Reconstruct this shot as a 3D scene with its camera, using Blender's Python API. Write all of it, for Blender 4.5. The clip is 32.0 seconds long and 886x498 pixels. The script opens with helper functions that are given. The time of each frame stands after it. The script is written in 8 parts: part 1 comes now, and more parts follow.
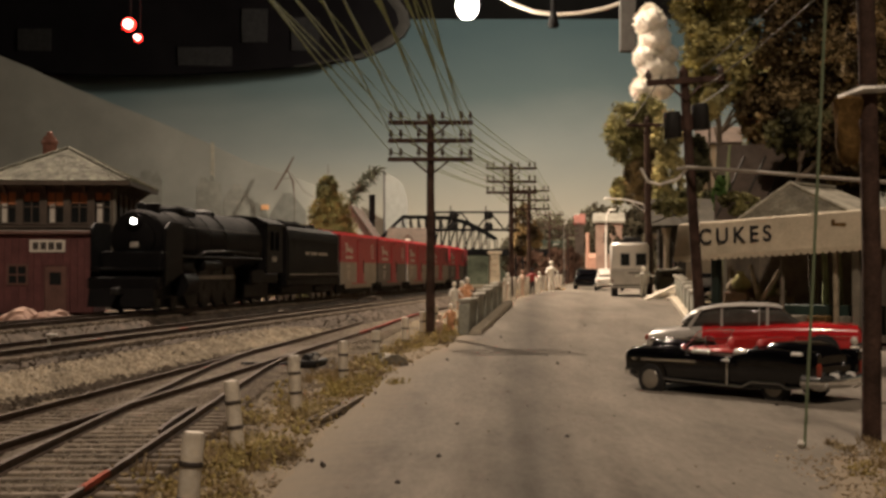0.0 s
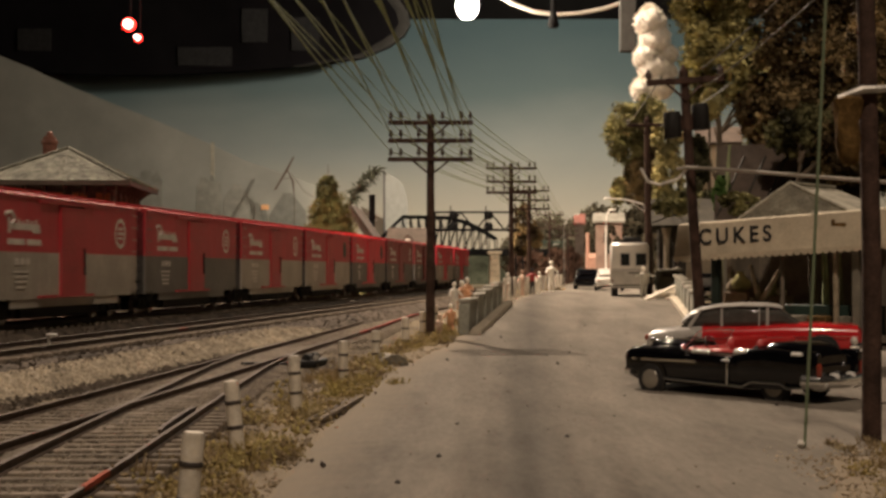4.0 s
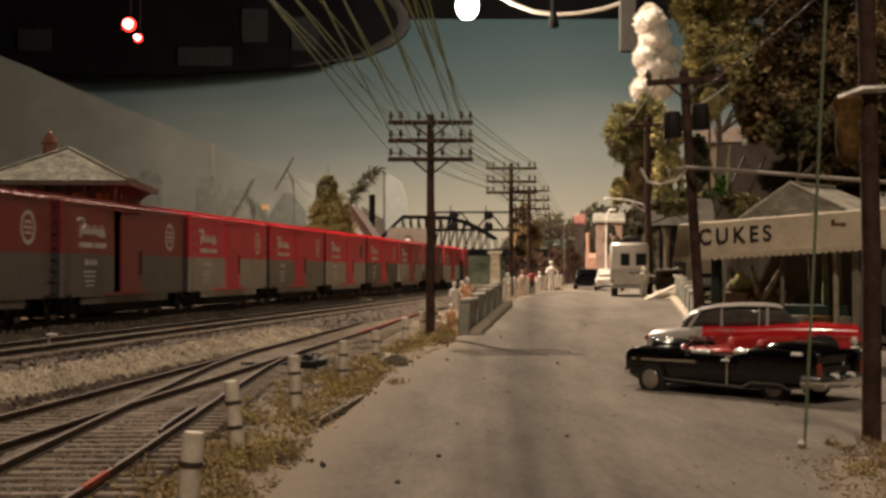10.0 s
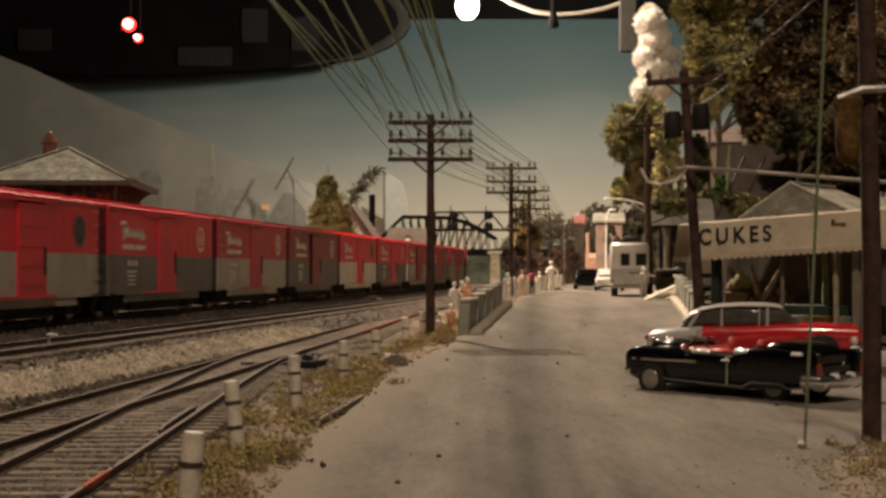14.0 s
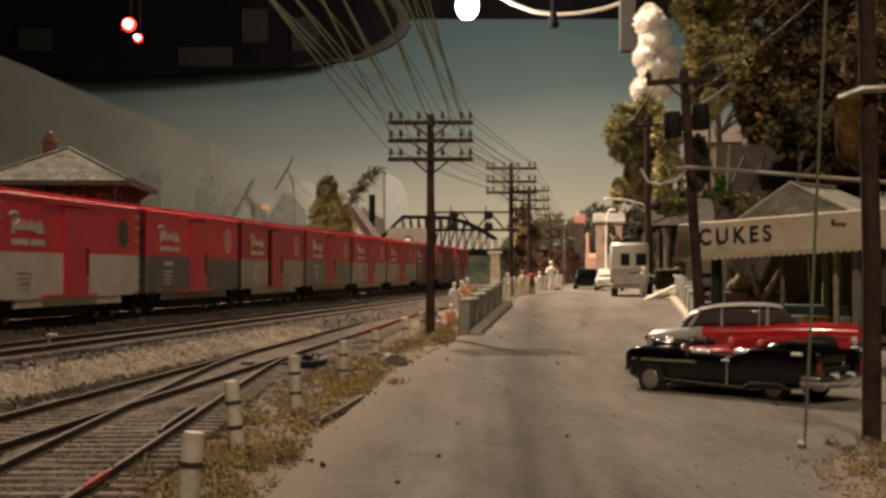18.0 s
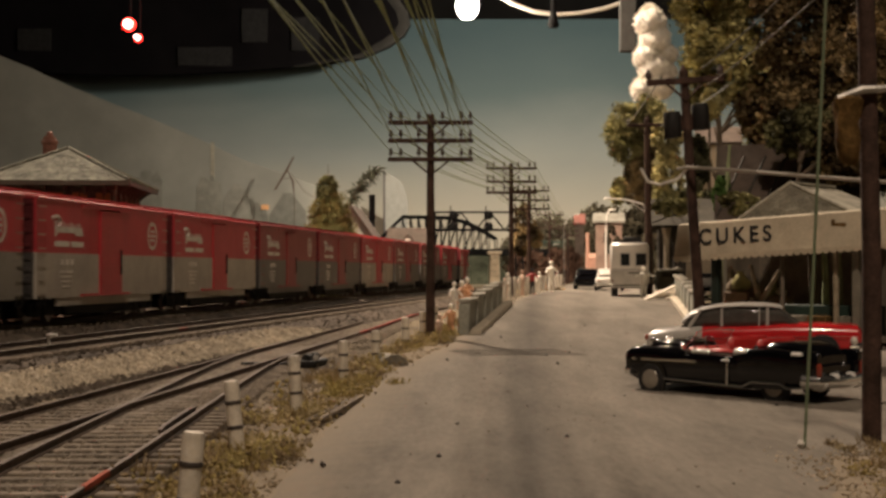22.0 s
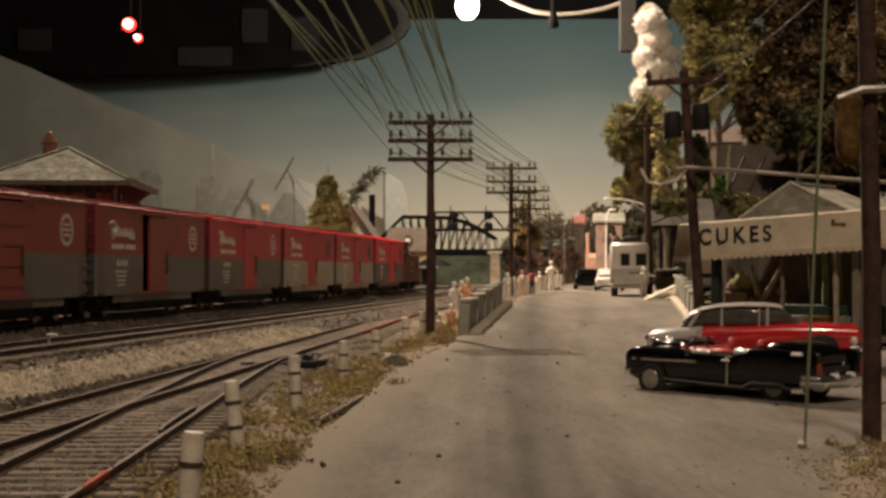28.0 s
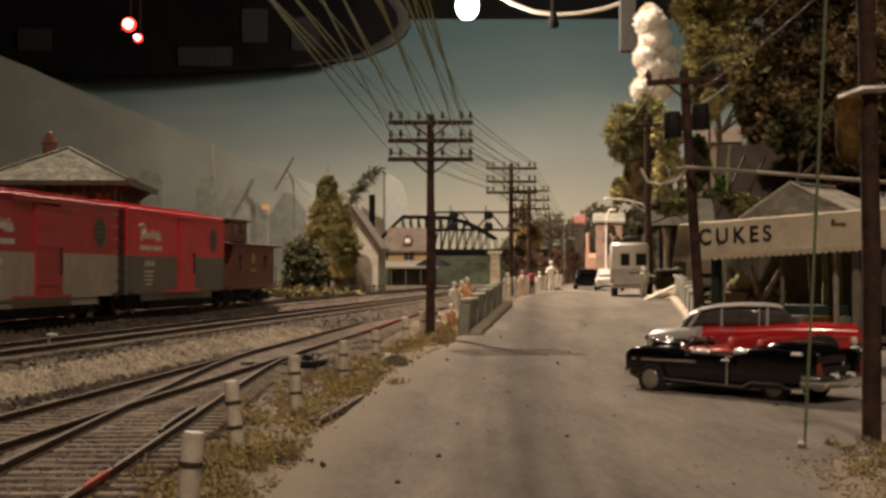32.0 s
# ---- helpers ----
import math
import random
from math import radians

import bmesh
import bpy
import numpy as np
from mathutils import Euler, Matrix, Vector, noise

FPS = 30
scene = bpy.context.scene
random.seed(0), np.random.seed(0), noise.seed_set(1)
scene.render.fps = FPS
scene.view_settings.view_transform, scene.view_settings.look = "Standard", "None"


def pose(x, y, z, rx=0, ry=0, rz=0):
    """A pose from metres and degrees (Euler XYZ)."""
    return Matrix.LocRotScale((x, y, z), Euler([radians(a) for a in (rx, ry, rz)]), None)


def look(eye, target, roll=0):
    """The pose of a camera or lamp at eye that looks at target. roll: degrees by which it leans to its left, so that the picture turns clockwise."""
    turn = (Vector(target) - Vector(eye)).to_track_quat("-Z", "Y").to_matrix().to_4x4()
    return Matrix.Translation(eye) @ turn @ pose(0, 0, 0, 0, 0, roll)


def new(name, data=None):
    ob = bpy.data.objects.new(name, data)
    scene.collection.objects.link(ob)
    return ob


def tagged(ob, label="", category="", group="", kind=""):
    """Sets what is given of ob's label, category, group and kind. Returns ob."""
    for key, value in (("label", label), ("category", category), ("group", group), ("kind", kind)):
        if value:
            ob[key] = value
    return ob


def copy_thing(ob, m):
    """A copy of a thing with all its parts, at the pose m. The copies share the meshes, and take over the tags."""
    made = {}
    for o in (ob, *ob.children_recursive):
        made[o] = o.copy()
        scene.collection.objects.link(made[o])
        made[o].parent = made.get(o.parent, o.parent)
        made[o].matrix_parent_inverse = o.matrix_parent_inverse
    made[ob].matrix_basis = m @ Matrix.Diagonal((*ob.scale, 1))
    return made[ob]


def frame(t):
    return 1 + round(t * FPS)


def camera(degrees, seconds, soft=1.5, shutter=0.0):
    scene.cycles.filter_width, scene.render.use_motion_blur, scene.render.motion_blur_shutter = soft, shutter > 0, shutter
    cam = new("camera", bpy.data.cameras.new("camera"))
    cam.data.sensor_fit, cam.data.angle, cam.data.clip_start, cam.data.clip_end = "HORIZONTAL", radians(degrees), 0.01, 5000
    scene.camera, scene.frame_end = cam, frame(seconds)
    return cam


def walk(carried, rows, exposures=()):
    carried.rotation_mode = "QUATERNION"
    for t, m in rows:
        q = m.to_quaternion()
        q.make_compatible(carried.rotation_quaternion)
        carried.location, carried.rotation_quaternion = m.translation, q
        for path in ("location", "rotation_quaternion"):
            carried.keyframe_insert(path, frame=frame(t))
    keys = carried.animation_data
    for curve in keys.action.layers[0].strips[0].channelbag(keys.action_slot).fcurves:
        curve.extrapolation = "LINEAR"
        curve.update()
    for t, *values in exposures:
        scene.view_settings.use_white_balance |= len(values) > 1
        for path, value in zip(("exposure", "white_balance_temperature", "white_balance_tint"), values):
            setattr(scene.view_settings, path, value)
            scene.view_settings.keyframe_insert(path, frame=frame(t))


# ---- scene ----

# A model railway in 1:87. All plan numbers below are in metres of the full-size original; S brings them to the model.
S = 1 / 87.0
cam = camera(34.8, 32.0, soft=3.0, shutter=0.5)
EYE_Z = 2.9
eye_pose = look((0, 0, EYE_Z * S), (0, 100 * S, (EYE_Z + 1.56) * S))
walk(cam, [(0.0, eye_pose), (32.0, eye_pose)])

# ---- world and lamps ----
world = bpy.data.worlds.new("room_air")
scene.world = world
world.use_nodes = True
world.node_tree.nodes["Background"].inputs[0].default_value = (1.0, 0.8, 0.6, 1)
world.node_tree.nodes["Background"].inputs[1].default_value = 0.002
scene.view_settings.exposure = 0.0


def lamp(name, kind, at, watts, colour, size=0.1, aim=None):
    data = bpy.data.lights.new(name, kind)
    data.energy, data.color = watts, colour
    if kind == "AREA":
        data.shape, data.size = "DISK", size
    else:
        data.shadow_soft_size = size
    ob = new(name, data)
    p = [c * S for c in at]
    ob.matrix_basis = look(p, [c * S for c in aim]) if aim else pose(*p)
    return ob


WARM = (1.0, 0.785, 0.60)
lamp("ceiling_lamp", "AREA", (-21, 106, 64), 19.8, WARM, 0.035, (7, 98, 0))
lamp("ceiling_lamp", "AREA", (6, -22, 82), 6.0, WARM, 0.09, (0, 62, 2))
# unseen lamp added above the view to brighten the painted sky
lamp("backdrop_lamp", "AREA", (20, 196, 41.5), 8.8, (1.0, 0.88, 0.73), 0.05, (14, 285, 14))
lamp("bulb_light", "POINT", (2.9, 160, 31.5), 4.2, (1.0, 0.85, 0.65), 0.015)
lamp("red_signal_light", "POINT", (-25.5, 118, 22.0), 0.45, (1.0, 0.03, 0.02), 0.006)


# ---- materials ----
def node_material(name, base, rough=0.7, metal=0.0, vary=0.25, scale=1.2, fine=14.0, bump=0.2, tint=None, spec=0.5, rand=0.0,
                  emit=None, power=0.0, island=0.0, coat=0.0, clumps=False, along=1.0):
    """Base colour with stains at two scales, grain in the relief; scale and fine are per full-size metre."""
    m = bpy.data.materials.new(name)
    m.use_nodes = True
    nt = m.node_tree
    N, Lk = nt.nodes, nt.links
    b = N["Principled BSDF"]
    b.inputs["Roughness"].default_value = rough
    b.inputs["Metallic"].default_value = metal
    b.inputs["Specular IOR Level"].default_value = spec
    b.inputs["Coat Weight"].default_value = coat
    b.inputs["Coat Roughness"].default_value = 0.06
    if emit:
        b.inputs["Emission Color"].default_value = (*emit, 1)
        b.inputs["Emission Strength"].default_value = power
    tc = N.new("ShaderNodeTexCoord")
    mp = N.new("ShaderNodeMapping")
    mp.inputs["Scale"].default_value = (87, 87 * along, 87)
    Lk.new(tc.outputs["Object"], mp.inputs["Vector"])
    info = N.new("ShaderNodeObjectInfo")
    add = N.new("ShaderNodeVectorMath")
    add.operation = "MULTIPLY_ADD"
    comb = N.new("ShaderNodeCombineXYZ")
    Lk.new(info.outputs["Random"], comb.inputs[0])
    Lk.new(info.outputs["Random"], comb.inputs[1])
    add.inputs[1].default_value = (37, 53, 11)
    Lk.new(comb.outputs[0], add.inputs[0])
    Lk.new(mp.outputs[0], add.inputs[2])
    big, small = N.new("ShaderNodeTexNoise"), N.new("ShaderNodeTexNoise")
    for n, sc, det in ((big, scale, 5), (small, fine, 4)):
        n.inputs["Scale"].default_value = sc
        n.inputs["Detail"].default_value = det
        n.inputs["Roughness"].default_value = 0.65
        Lk.new(add.outputs[0], n.inputs["Vector"])
    ramp = N.new("ShaderNodeValToRGB")
    lo = [max(0.0, c * (1 - vary)) for c in base]
    hi = [min(1.0, c * (1 + vary)) for c in (tint or base)]
    ramp.color_ramp.elements[0].position, ramp.color_ramp.elements[1].position = (0.42, 0.62) if clumps else (0.33, 0.68)
    if clumps:
        big.inputs["Detail"].default_value = 1.5
    ramp.color_ramp.elements[0].color, ramp.color_ramp.elements[1].color = (*lo, 1), (*hi, 1)
    Lk.new(big.outputs["Fac"], ramp.inputs[0])
    mix = N.new("ShaderNodeMix")
    mix.data_type, mix.blend_type = "RGBA", "OVERLAY"
    mix.inputs["Factor"].default_value = 0.25 if clumps else min(0.8, vary * 1.6)
    Lk.new(ramp.outputs[0], mix.inputs["A"])
    Lk.new(small.outputs["Fac"], mix.inputs["B"])
    out = mix.outputs["Result"]
    if rand or island:
        hsv = N.new("ShaderNodeHueSaturation")
        mr = N.new("ShaderNodeMapRange")
        k = rand or island
        mr.inputs["To Min"].default_value, mr.inputs["To Max"].default_value = 1 - k, 1 + k
        if island:
            geo = N.new("ShaderNodeNewGeometry")
            Lk.new(geo.outputs["Random Per Island"], mr.inputs["Value"])
        else:
            Lk.new(info.outputs["Random"], mr.inputs["Value"])
        Lk.new(mr.outputs[0], hsv.inputs["Value"])
        Lk.new(out, hsv.inputs["Color"])
        out = hsv.outputs[0]
    Lk.new(out, b.inputs["Base Color"])
    if bump:
        bp = N.new("ShaderNodeBump")
        bp.inputs["Strength"].default_value = bump
        bp.inputs["Distance"].default_value = 0.05 * S
        Lk.new(small.outputs["Fac"], bp.inputs["Height"])
        Lk.new(bp.outputs[0], b.inputs["Normal"])
    return m


def glass_material(name):
    """Thin clear glass: light passes straight through, with a faint gloss."""
    m = bpy.data.materials.new(name)
    m.use_nodes = True
    N, Lk = m.node_tree.nodes, m.node_tree.links
    clear, gloss, mix = N.new("ShaderNodeBsdfTransparent"), N.new("ShaderNodeBsdfGlossy"), N.new("ShaderNodeMixShader")
    clear.inputs[0].default_value = (0.86, 0.88, 0.87, 1)
    gloss.inputs["Roughness"].default_value = 0.05
    mix.inputs[0].default_value = 0.05
    Lk.new(clear.outputs[0], mix.inputs[1])
    Lk.new(gloss.outputs[0], mix.inputs[2])
    Lk.new(mix.outputs[0], N["Material Output"].inputs["Surface"])
    return m


MAT = {}


def use(name, *args, **kw):
    MAT[name] = node_material(name, *args, **kw)


use("asphalt", (0.168, 0.149, 0.123), 0.92, spec=0.1, vary=0.22, scale=0.45, fine=9, bump=0.3, along=0.22, tint=(0.196, 0.173, 0.142))
def stain_road(m):
    """An oily dark streak down the middle of the lane."""
    N, Lk = m.node_tree.nodes, m.node_tree.links
    tc, mp, nz = N.new("ShaderNodeTexCoord"), N.new("ShaderNodeMapping"), N.new("ShaderNodeTexNoise")
    mp.inputs["Scale"].default_value = (87, 87, 87)
    Lk.new(tc.outputs["Object"], mp.inputs["Vector"])
    sp = N.new("ShaderNodeSeparateXYZ")
    Lk.new(mp.outputs[0], sp.inputs[0])
    sq = N.new("ShaderNodeVectorMath")
    sq.operation = "MULTIPLY"
    sq.inputs[1].default_value = (1.0, 0.12, 1.0)
    Lk.new(mp.outputs[0], sq.inputs[0])
    nz.inputs["Scale"].default_value = 1.1
    nz.inputs["Detail"].default_value = 5
    Lk.new(sq.outputs[0], nz.inputs["Vector"])
    def op(kind, a, c):
        n = N.new("ShaderNodeMath")
        n.operation = kind
        for i, v in enumerate((a, c)):
            if isinstance(v, (int, float)):
                n.inputs[i].default_value = v
            elif v is not None:
                Lk.new(v, n.inputs[i])
        return n.outputs[0]
    off = op("SUBTRACT", sp.outputs["X"], op("MULTIPLY", sp.outputs["Y"], 0.0624))
    band = op("SUBTRACT", 1.0, op("MINIMUM", op("MULTIPLY", op("ABSOLUTE", off, None), 0.9), 1.0))
    amount = op("MULTIPLY", op("MULTIPLY", band, nz.outputs["Fac"]), 0.95)
    b = N["Principled BSDF"]
    old = b.inputs["Base Color"].links[0].from_socket
    mix = N.new("ShaderNodeMix")
    mix.data_type = "RGBA"
    Lk.new(amount, mix.inputs["Factor"])
    Lk.new(old, mix.inputs["A"])
    mix.inputs["B"].default_value = (0.05, 0.045, 0.04, 1)
    Lk.new(mix.outputs["Result"], b.inputs["Base Color"])


stain_road(MAT["asphalt"])


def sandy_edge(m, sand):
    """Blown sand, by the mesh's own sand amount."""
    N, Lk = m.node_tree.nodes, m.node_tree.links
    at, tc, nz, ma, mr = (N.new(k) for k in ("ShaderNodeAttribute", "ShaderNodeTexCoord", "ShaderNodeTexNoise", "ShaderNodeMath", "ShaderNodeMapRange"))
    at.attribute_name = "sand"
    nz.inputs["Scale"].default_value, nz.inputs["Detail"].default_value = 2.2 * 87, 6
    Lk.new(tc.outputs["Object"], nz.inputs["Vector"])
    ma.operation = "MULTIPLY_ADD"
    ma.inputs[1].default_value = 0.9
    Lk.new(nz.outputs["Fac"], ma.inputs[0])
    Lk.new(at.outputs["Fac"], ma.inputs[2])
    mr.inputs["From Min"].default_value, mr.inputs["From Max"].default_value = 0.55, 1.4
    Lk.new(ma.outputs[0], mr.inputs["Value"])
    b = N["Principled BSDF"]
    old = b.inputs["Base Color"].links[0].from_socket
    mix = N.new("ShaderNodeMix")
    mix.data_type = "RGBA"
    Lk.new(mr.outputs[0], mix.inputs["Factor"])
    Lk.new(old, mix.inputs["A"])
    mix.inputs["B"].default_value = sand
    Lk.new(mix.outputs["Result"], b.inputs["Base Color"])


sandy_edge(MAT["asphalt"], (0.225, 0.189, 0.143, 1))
use("earth", (0.095, 0.075, 0.05), 0.95, spec=0.1, vary=0.4, scale=0.5, fine=5, bump=0.8, tint=(0.145, 0.115, 0.075))
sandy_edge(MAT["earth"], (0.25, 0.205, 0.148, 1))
use("gravel", (0.45, 0.39, 0.30), 0.9, spec=0.1, vary=0.3, island=0.32, bump=0.2)
use("ballast", (0.062, 0.05, 0.039), 0.95, spec=0.1, vary=0.4, scale=1.0, fine=9, bump=1.0, tint=(0.10, 0.08, 0.062))
use("cinder", (0.20, 0.168, 0.13), 0.95, spec=0.1, vary=0.3, island=0.3, bump=0)
use("tie", (0.145, 0.118, 0.09), 0.9, spec=0.1, vary=0.35, scale=2.5, fine=16, bump=0.4, rand=0.22, tint=(0.18, 0.148, 0.115))
use("rail", (0.10, 0.072, 0.056), 0.75, spec=0.2, metal=0.0, vary=0.3, scale=2, fine=10, bump=0.2)
use("rail_dark", (0.075, 0.056, 0.045), 0.7, spec=0.15, vary=0.3, scale=2, fine=10, bump=0.2)
use("railhead", (0.125, 0.094, 0.074), 0.7, spec=0.1, metal=0.0, vary=0.2, scale=2, fine=12, bump=0.05)
use("pole_wood", (0.048, 0.029, 0.022), 0.85, spec=0.2, vary=0.35, scale=2.5, fine=18, bump=0.4, tint=(0.065, 0.038, 0.029))
use("insulator", (0.07, 0.05, 0.045), 0.25, vary=0.1)
use("wire", (0.23, 0.29, 0.105), 0.6, vary=0.3)
use("post_white", (0.62, 0.56, 0.46), 0.75, vary=0.22, scale=2.5, fine=14, bump=0.3)
use("strap", (0.05, 0.04, 0.035), 0.6)
use("concrete", (0.36, 0.34, 0.28), 0.85, vary=0.22, scale=1.2, fine=10, bump=0.3)
use("sooty_black", (0.0052, 0.0048, 0.005), 0.65, spec=0.12, vary=0.4, scale=1.0, fine=9, bump=0.25)
use("boiler_grey", (0.013, 0.0125, 0.012), 0.75, spec=0.08, vary=0.3, scale=0.9, fine=9, bump=0.15)
use("wire_dark", (0.11, 0.105, 0.075), 0.6, vary=0.2)
use("lettering_white", (0.62, 0.58, 0.52), 0.7, vary=0.2, scale=3)
use("emblem_grey", (0.10, 0.105, 0.09), 0.7, vary=0.3, scale=4)
use("dark_emblem", (0.03, 0.045, 0.04), 0.6)
use("truck_black", (0.012, 0.011, 0.010), 0.75, spec=0.2, vary=0.35)
use("wheel_steel", (0.16, 0.14, 0.13), 0.4, metal=0.8)
use("dark_iron", (0.018, 0.017, 0.016), 0.65, spec=0.25, vary=0.3)
use("caboose_roof", (0.055, 0.03, 0.026), 0.85, spec=0.1, vary=0.3)
use("caboose_red", (0.145, 0.048, 0.038), 0.7, vary=0.25)
for key, red in (("dull", (0.23, 0.028, 0.028)), ("mid", (0.41, 0.026, 0.037)), ("bright", (0.62, 0.02, 0.045))):
    use("red_" + key, red, 0.5, vary=0.14, scale=0.6, fine=9, bump=0.1)
for key, grey in (("dark", (0.145, 0.135, 0.12)), ("mid", (0.215, 0.20, 0.17)), ("light", (0.37, 0.335, 0.28)), ("white", (0.62, 0.58, 0.52))):
    use("grey_" + key, grey, 0.65, vary=0.16, scale=0.6, fine=9, bump=0.1)


# darkened red and grey: shade between the cars put into the end colours
use("end_red_shaded", (0.09, 0.016, 0.018), 0.75, spec=0.2, vary=0.35, scale=0.8)
use("end_grey_shaded", (0.05, 0.046, 0.042), 0.75, spec=0.2, vary=0.35, scale=0.8)


# ---- mesh helpers ----
class Geo:
    """Collects vertices and faces in full-size metres."""

    def __init__(self):
        self.v, self.f = [], []

    def raw(self, verts, faces, m=None):
        o = len(self.v)
        self.v += [tuple(m @ Vector(p)) for p in verts] if m else [tuple(p) for p in verts]
        self.f += [tuple(o + i for i in q) for q in faces]
        return self

    def box(self, c, s, b=0.0, m=None):
        x, y, z = (k / 2 for k in s)
        if b <= 0:
            vs = [(c[0] + i * x, c[1] + j * y, c[2] + k * z) for i in (-1, 1) for j in (-1, 1) for k in (-1, 1)]
            fs = [(0, 1, 3, 2), (4, 6, 7, 5), (0, 4, 5, 1), (2, 3, 7, 6), (0, 2, 6, 4), (1, 5, 7, 3)]
            return self.raw(vs, fs, m)
        b = min(b, x * 0.9, y * 0.9, z * 0.9)
        ext = (x, y, z)
        vs, idx = [], {}
        for sg in [(i, j, k) for i in (-1, 1) for j in (-1, 1) for k in (-1, 1)]:
            for a in range(3):
                idx[sg, a] = len(vs)
                vs.append(tuple(c[d] + sg[d] * (ext[d] - (0 if d == a else b)) for d in range(3)))
        fs = []
        for a in range(3):
            u, w = (a + 1) % 3, (a + 2) % 3
            for sa in (-1, 1):
                ring = []
                for su, sw in ((-1, -1), (1, -1), (1, 1), (-1, 1)):
                    sg = [0, 0, 0]
                    sg[a], sg[u], sg[w] = sa, su, sw
                    ring.append(idx[tuple(sg), a])
                fs.append(ring if sa > 0 else ring[::-1])
            for su in (-1, 1):
                for sw in (-1, 1):
                    lo, hi = [0, 0, 0], [0, 0, 0]
                    lo[a], hi[a] = -1, 1
                    lo[u] = hi[u] = su
                    lo[w] = hi[w] = sw
                    lo, hi = tuple(lo), tuple(hi)
                    q = [idx[lo, u], idx[hi, u], idx[hi, w], idx[lo, w]]
                    fs.append(q if su * sw < 0 else q[::-1])
        for sg in [(i, j, k) for i in (-1, 1) for j in (-1, 1) for k in (-1, 1)]:
            q = [idx[sg, 0], idx[sg, 1], idx[sg, 2]]
            fs.append(q if sg[0] * sg[1] * sg[2] > 0 else q[::-1])
        return self.raw(vs, fs, m)

    def cyl(self, p, q, r, r2=None, n=10, caps=True):
        p, q = Vector(p), Vector(q)
        r2 = r if r2 is None else r2
        d = (q - p).normalized()
        a = d.orthogonal().normalized()
        b = d.cross(a)
        vs = []
        for c, rr in ((p, r), (q, r2)):
            vs += [tuple(c + (a * math.cos(2 * math.pi * i / n) + b * math.sin(2 * math.pi * i / n)) * rr) for i in range(n)]
        fs = [(i, (i + 1) % n, n + (i + 1) % n, n + i) for i in range(n)]
        if caps:
            fs += [tuple(range(n))[::-1], tuple(range(n, 2 * n))]
        return self.raw(vs, fs)

    def tube(self, pts, r, n=6):
        pts = [Vector(p) for p in pts]
        vs, fs = [], []
        up = Vector((0.13, 0.07, 1)).normalized()
        for i, p in enumerate(pts):
            d = (pts[min(i + 1, len(pts) - 1)] - pts[max(i - 1, 0)]).normalized()
            a = d.cross(up)
            a = a.normalized() if a.length > 1e-4 else d.orthogonal().normalized()
            b = d.cross(a)
            rr = r[i] if isinstance(r, (list, tuple)) else r
            vs += [tuple(p + (a * math.cos(2 * math.pi * k / n) + b * math.sin(2 * math.pi * k / n)) * rr) for k in range(n)]
        for i in range(len(pts) - 1):
            for k in range(n):
                fs.append((i * n + k, i * n + (k + 1) % n, (i + 1) * n + (k + 1) % n, (i + 1) * n + k))
        fs += [tuple(range(n))[::-1], tuple((len(pts) - 1) * n + k for k in range(n))]
        return self.raw(vs, fs)

    def lathe(self, at, prof, n=16, axis="z"):
        """prof: (radius, height) pairs turned about the axis through at."""
        vs, fs = [], []
        for r, h in prof:
            for i in range(n):
                c, s = math.cos(2 * math.pi * i / n) * r, math.sin(2 * math.pi * i / n) * r
                p = {"z": (c, s, h), "y": (c, h, s), "x": (h, c, s)}[axis]
                vs.append((at[0] + p[0], at[1] + p[1], at[2] + p[2]))
        for j in range(len(prof) - 1):
            for i in range(n):
                fs.append((j * n + i, j * n + (i + 1) % n, (j + 1) * n + (i + 1) % n, (j + 1) * n + i))
        fs += [tuple(range(n))[::-1], tuple((len(prof) - 1) * n + i for i in range(n))]
        return self.raw(vs, fs)

    def prism(self, poly, lo, hi, axis="y", m=None):
        """A polygon pulled along an axis. Its two coordinates are the other axes in order."""
        n = len(poly)
        vs = []
        for h in (lo, hi):
            for a, b in poly:
                vs.append({"x": (h, a, b), "y": (a, h, b), "z": (a, b, h)}[axis])
        fs = [(i, (i + 1) % n, n + (i + 1) % n, n + i) for i in range(n)] + [tuple(range(n))[::-1], tuple(range(n, 2 * n))]
        return self.raw(vs, fs, m)

    def loft(self, rings, caps=True):
        n = len(rings[0])
        vs = [p for r in rings for p in r]
        fs = [(j * n + i, j * n + (i + 1) % n, (j + 1) * n + (i + 1) % n, (j + 1) * n + i) for j in range(len(rings) - 1) for i in range(n)]
        if caps:
            fs += [tuple(range(n))[::-1], tuple((len(rings) - 1) * n + i for i in range(n))]
        return self.raw(vs, fs)

    def ring(self, u, z, w, h, t, lo, hi, m=None):
        """A rectangular window frame of bar width t, in one piece, in the plane of x and z."""
        vs = []
        for y in (lo, hi):
            for k in (0, t):
                vs += [(u - w / 2 - k, y, z - h / 2 - k), (u + w / 2 + k, y, z - h / 2 - k), (u + w / 2 + k, y, z + h / 2 + k), (u - w / 2 - k, y, z + h / 2 + k)]
        fs = []
        for i in range(4):
            j = (i + 1) % 4
            fs += [(i, j, 4 + j, 4 + i), (8 + i, 12 + i, 12 + j, 8 + j), (i, 8 + i, 8 + j, j), (4 + i, 4 + j, 12 + j, 12 + i)]
        return self.raw(vs, fs, m)

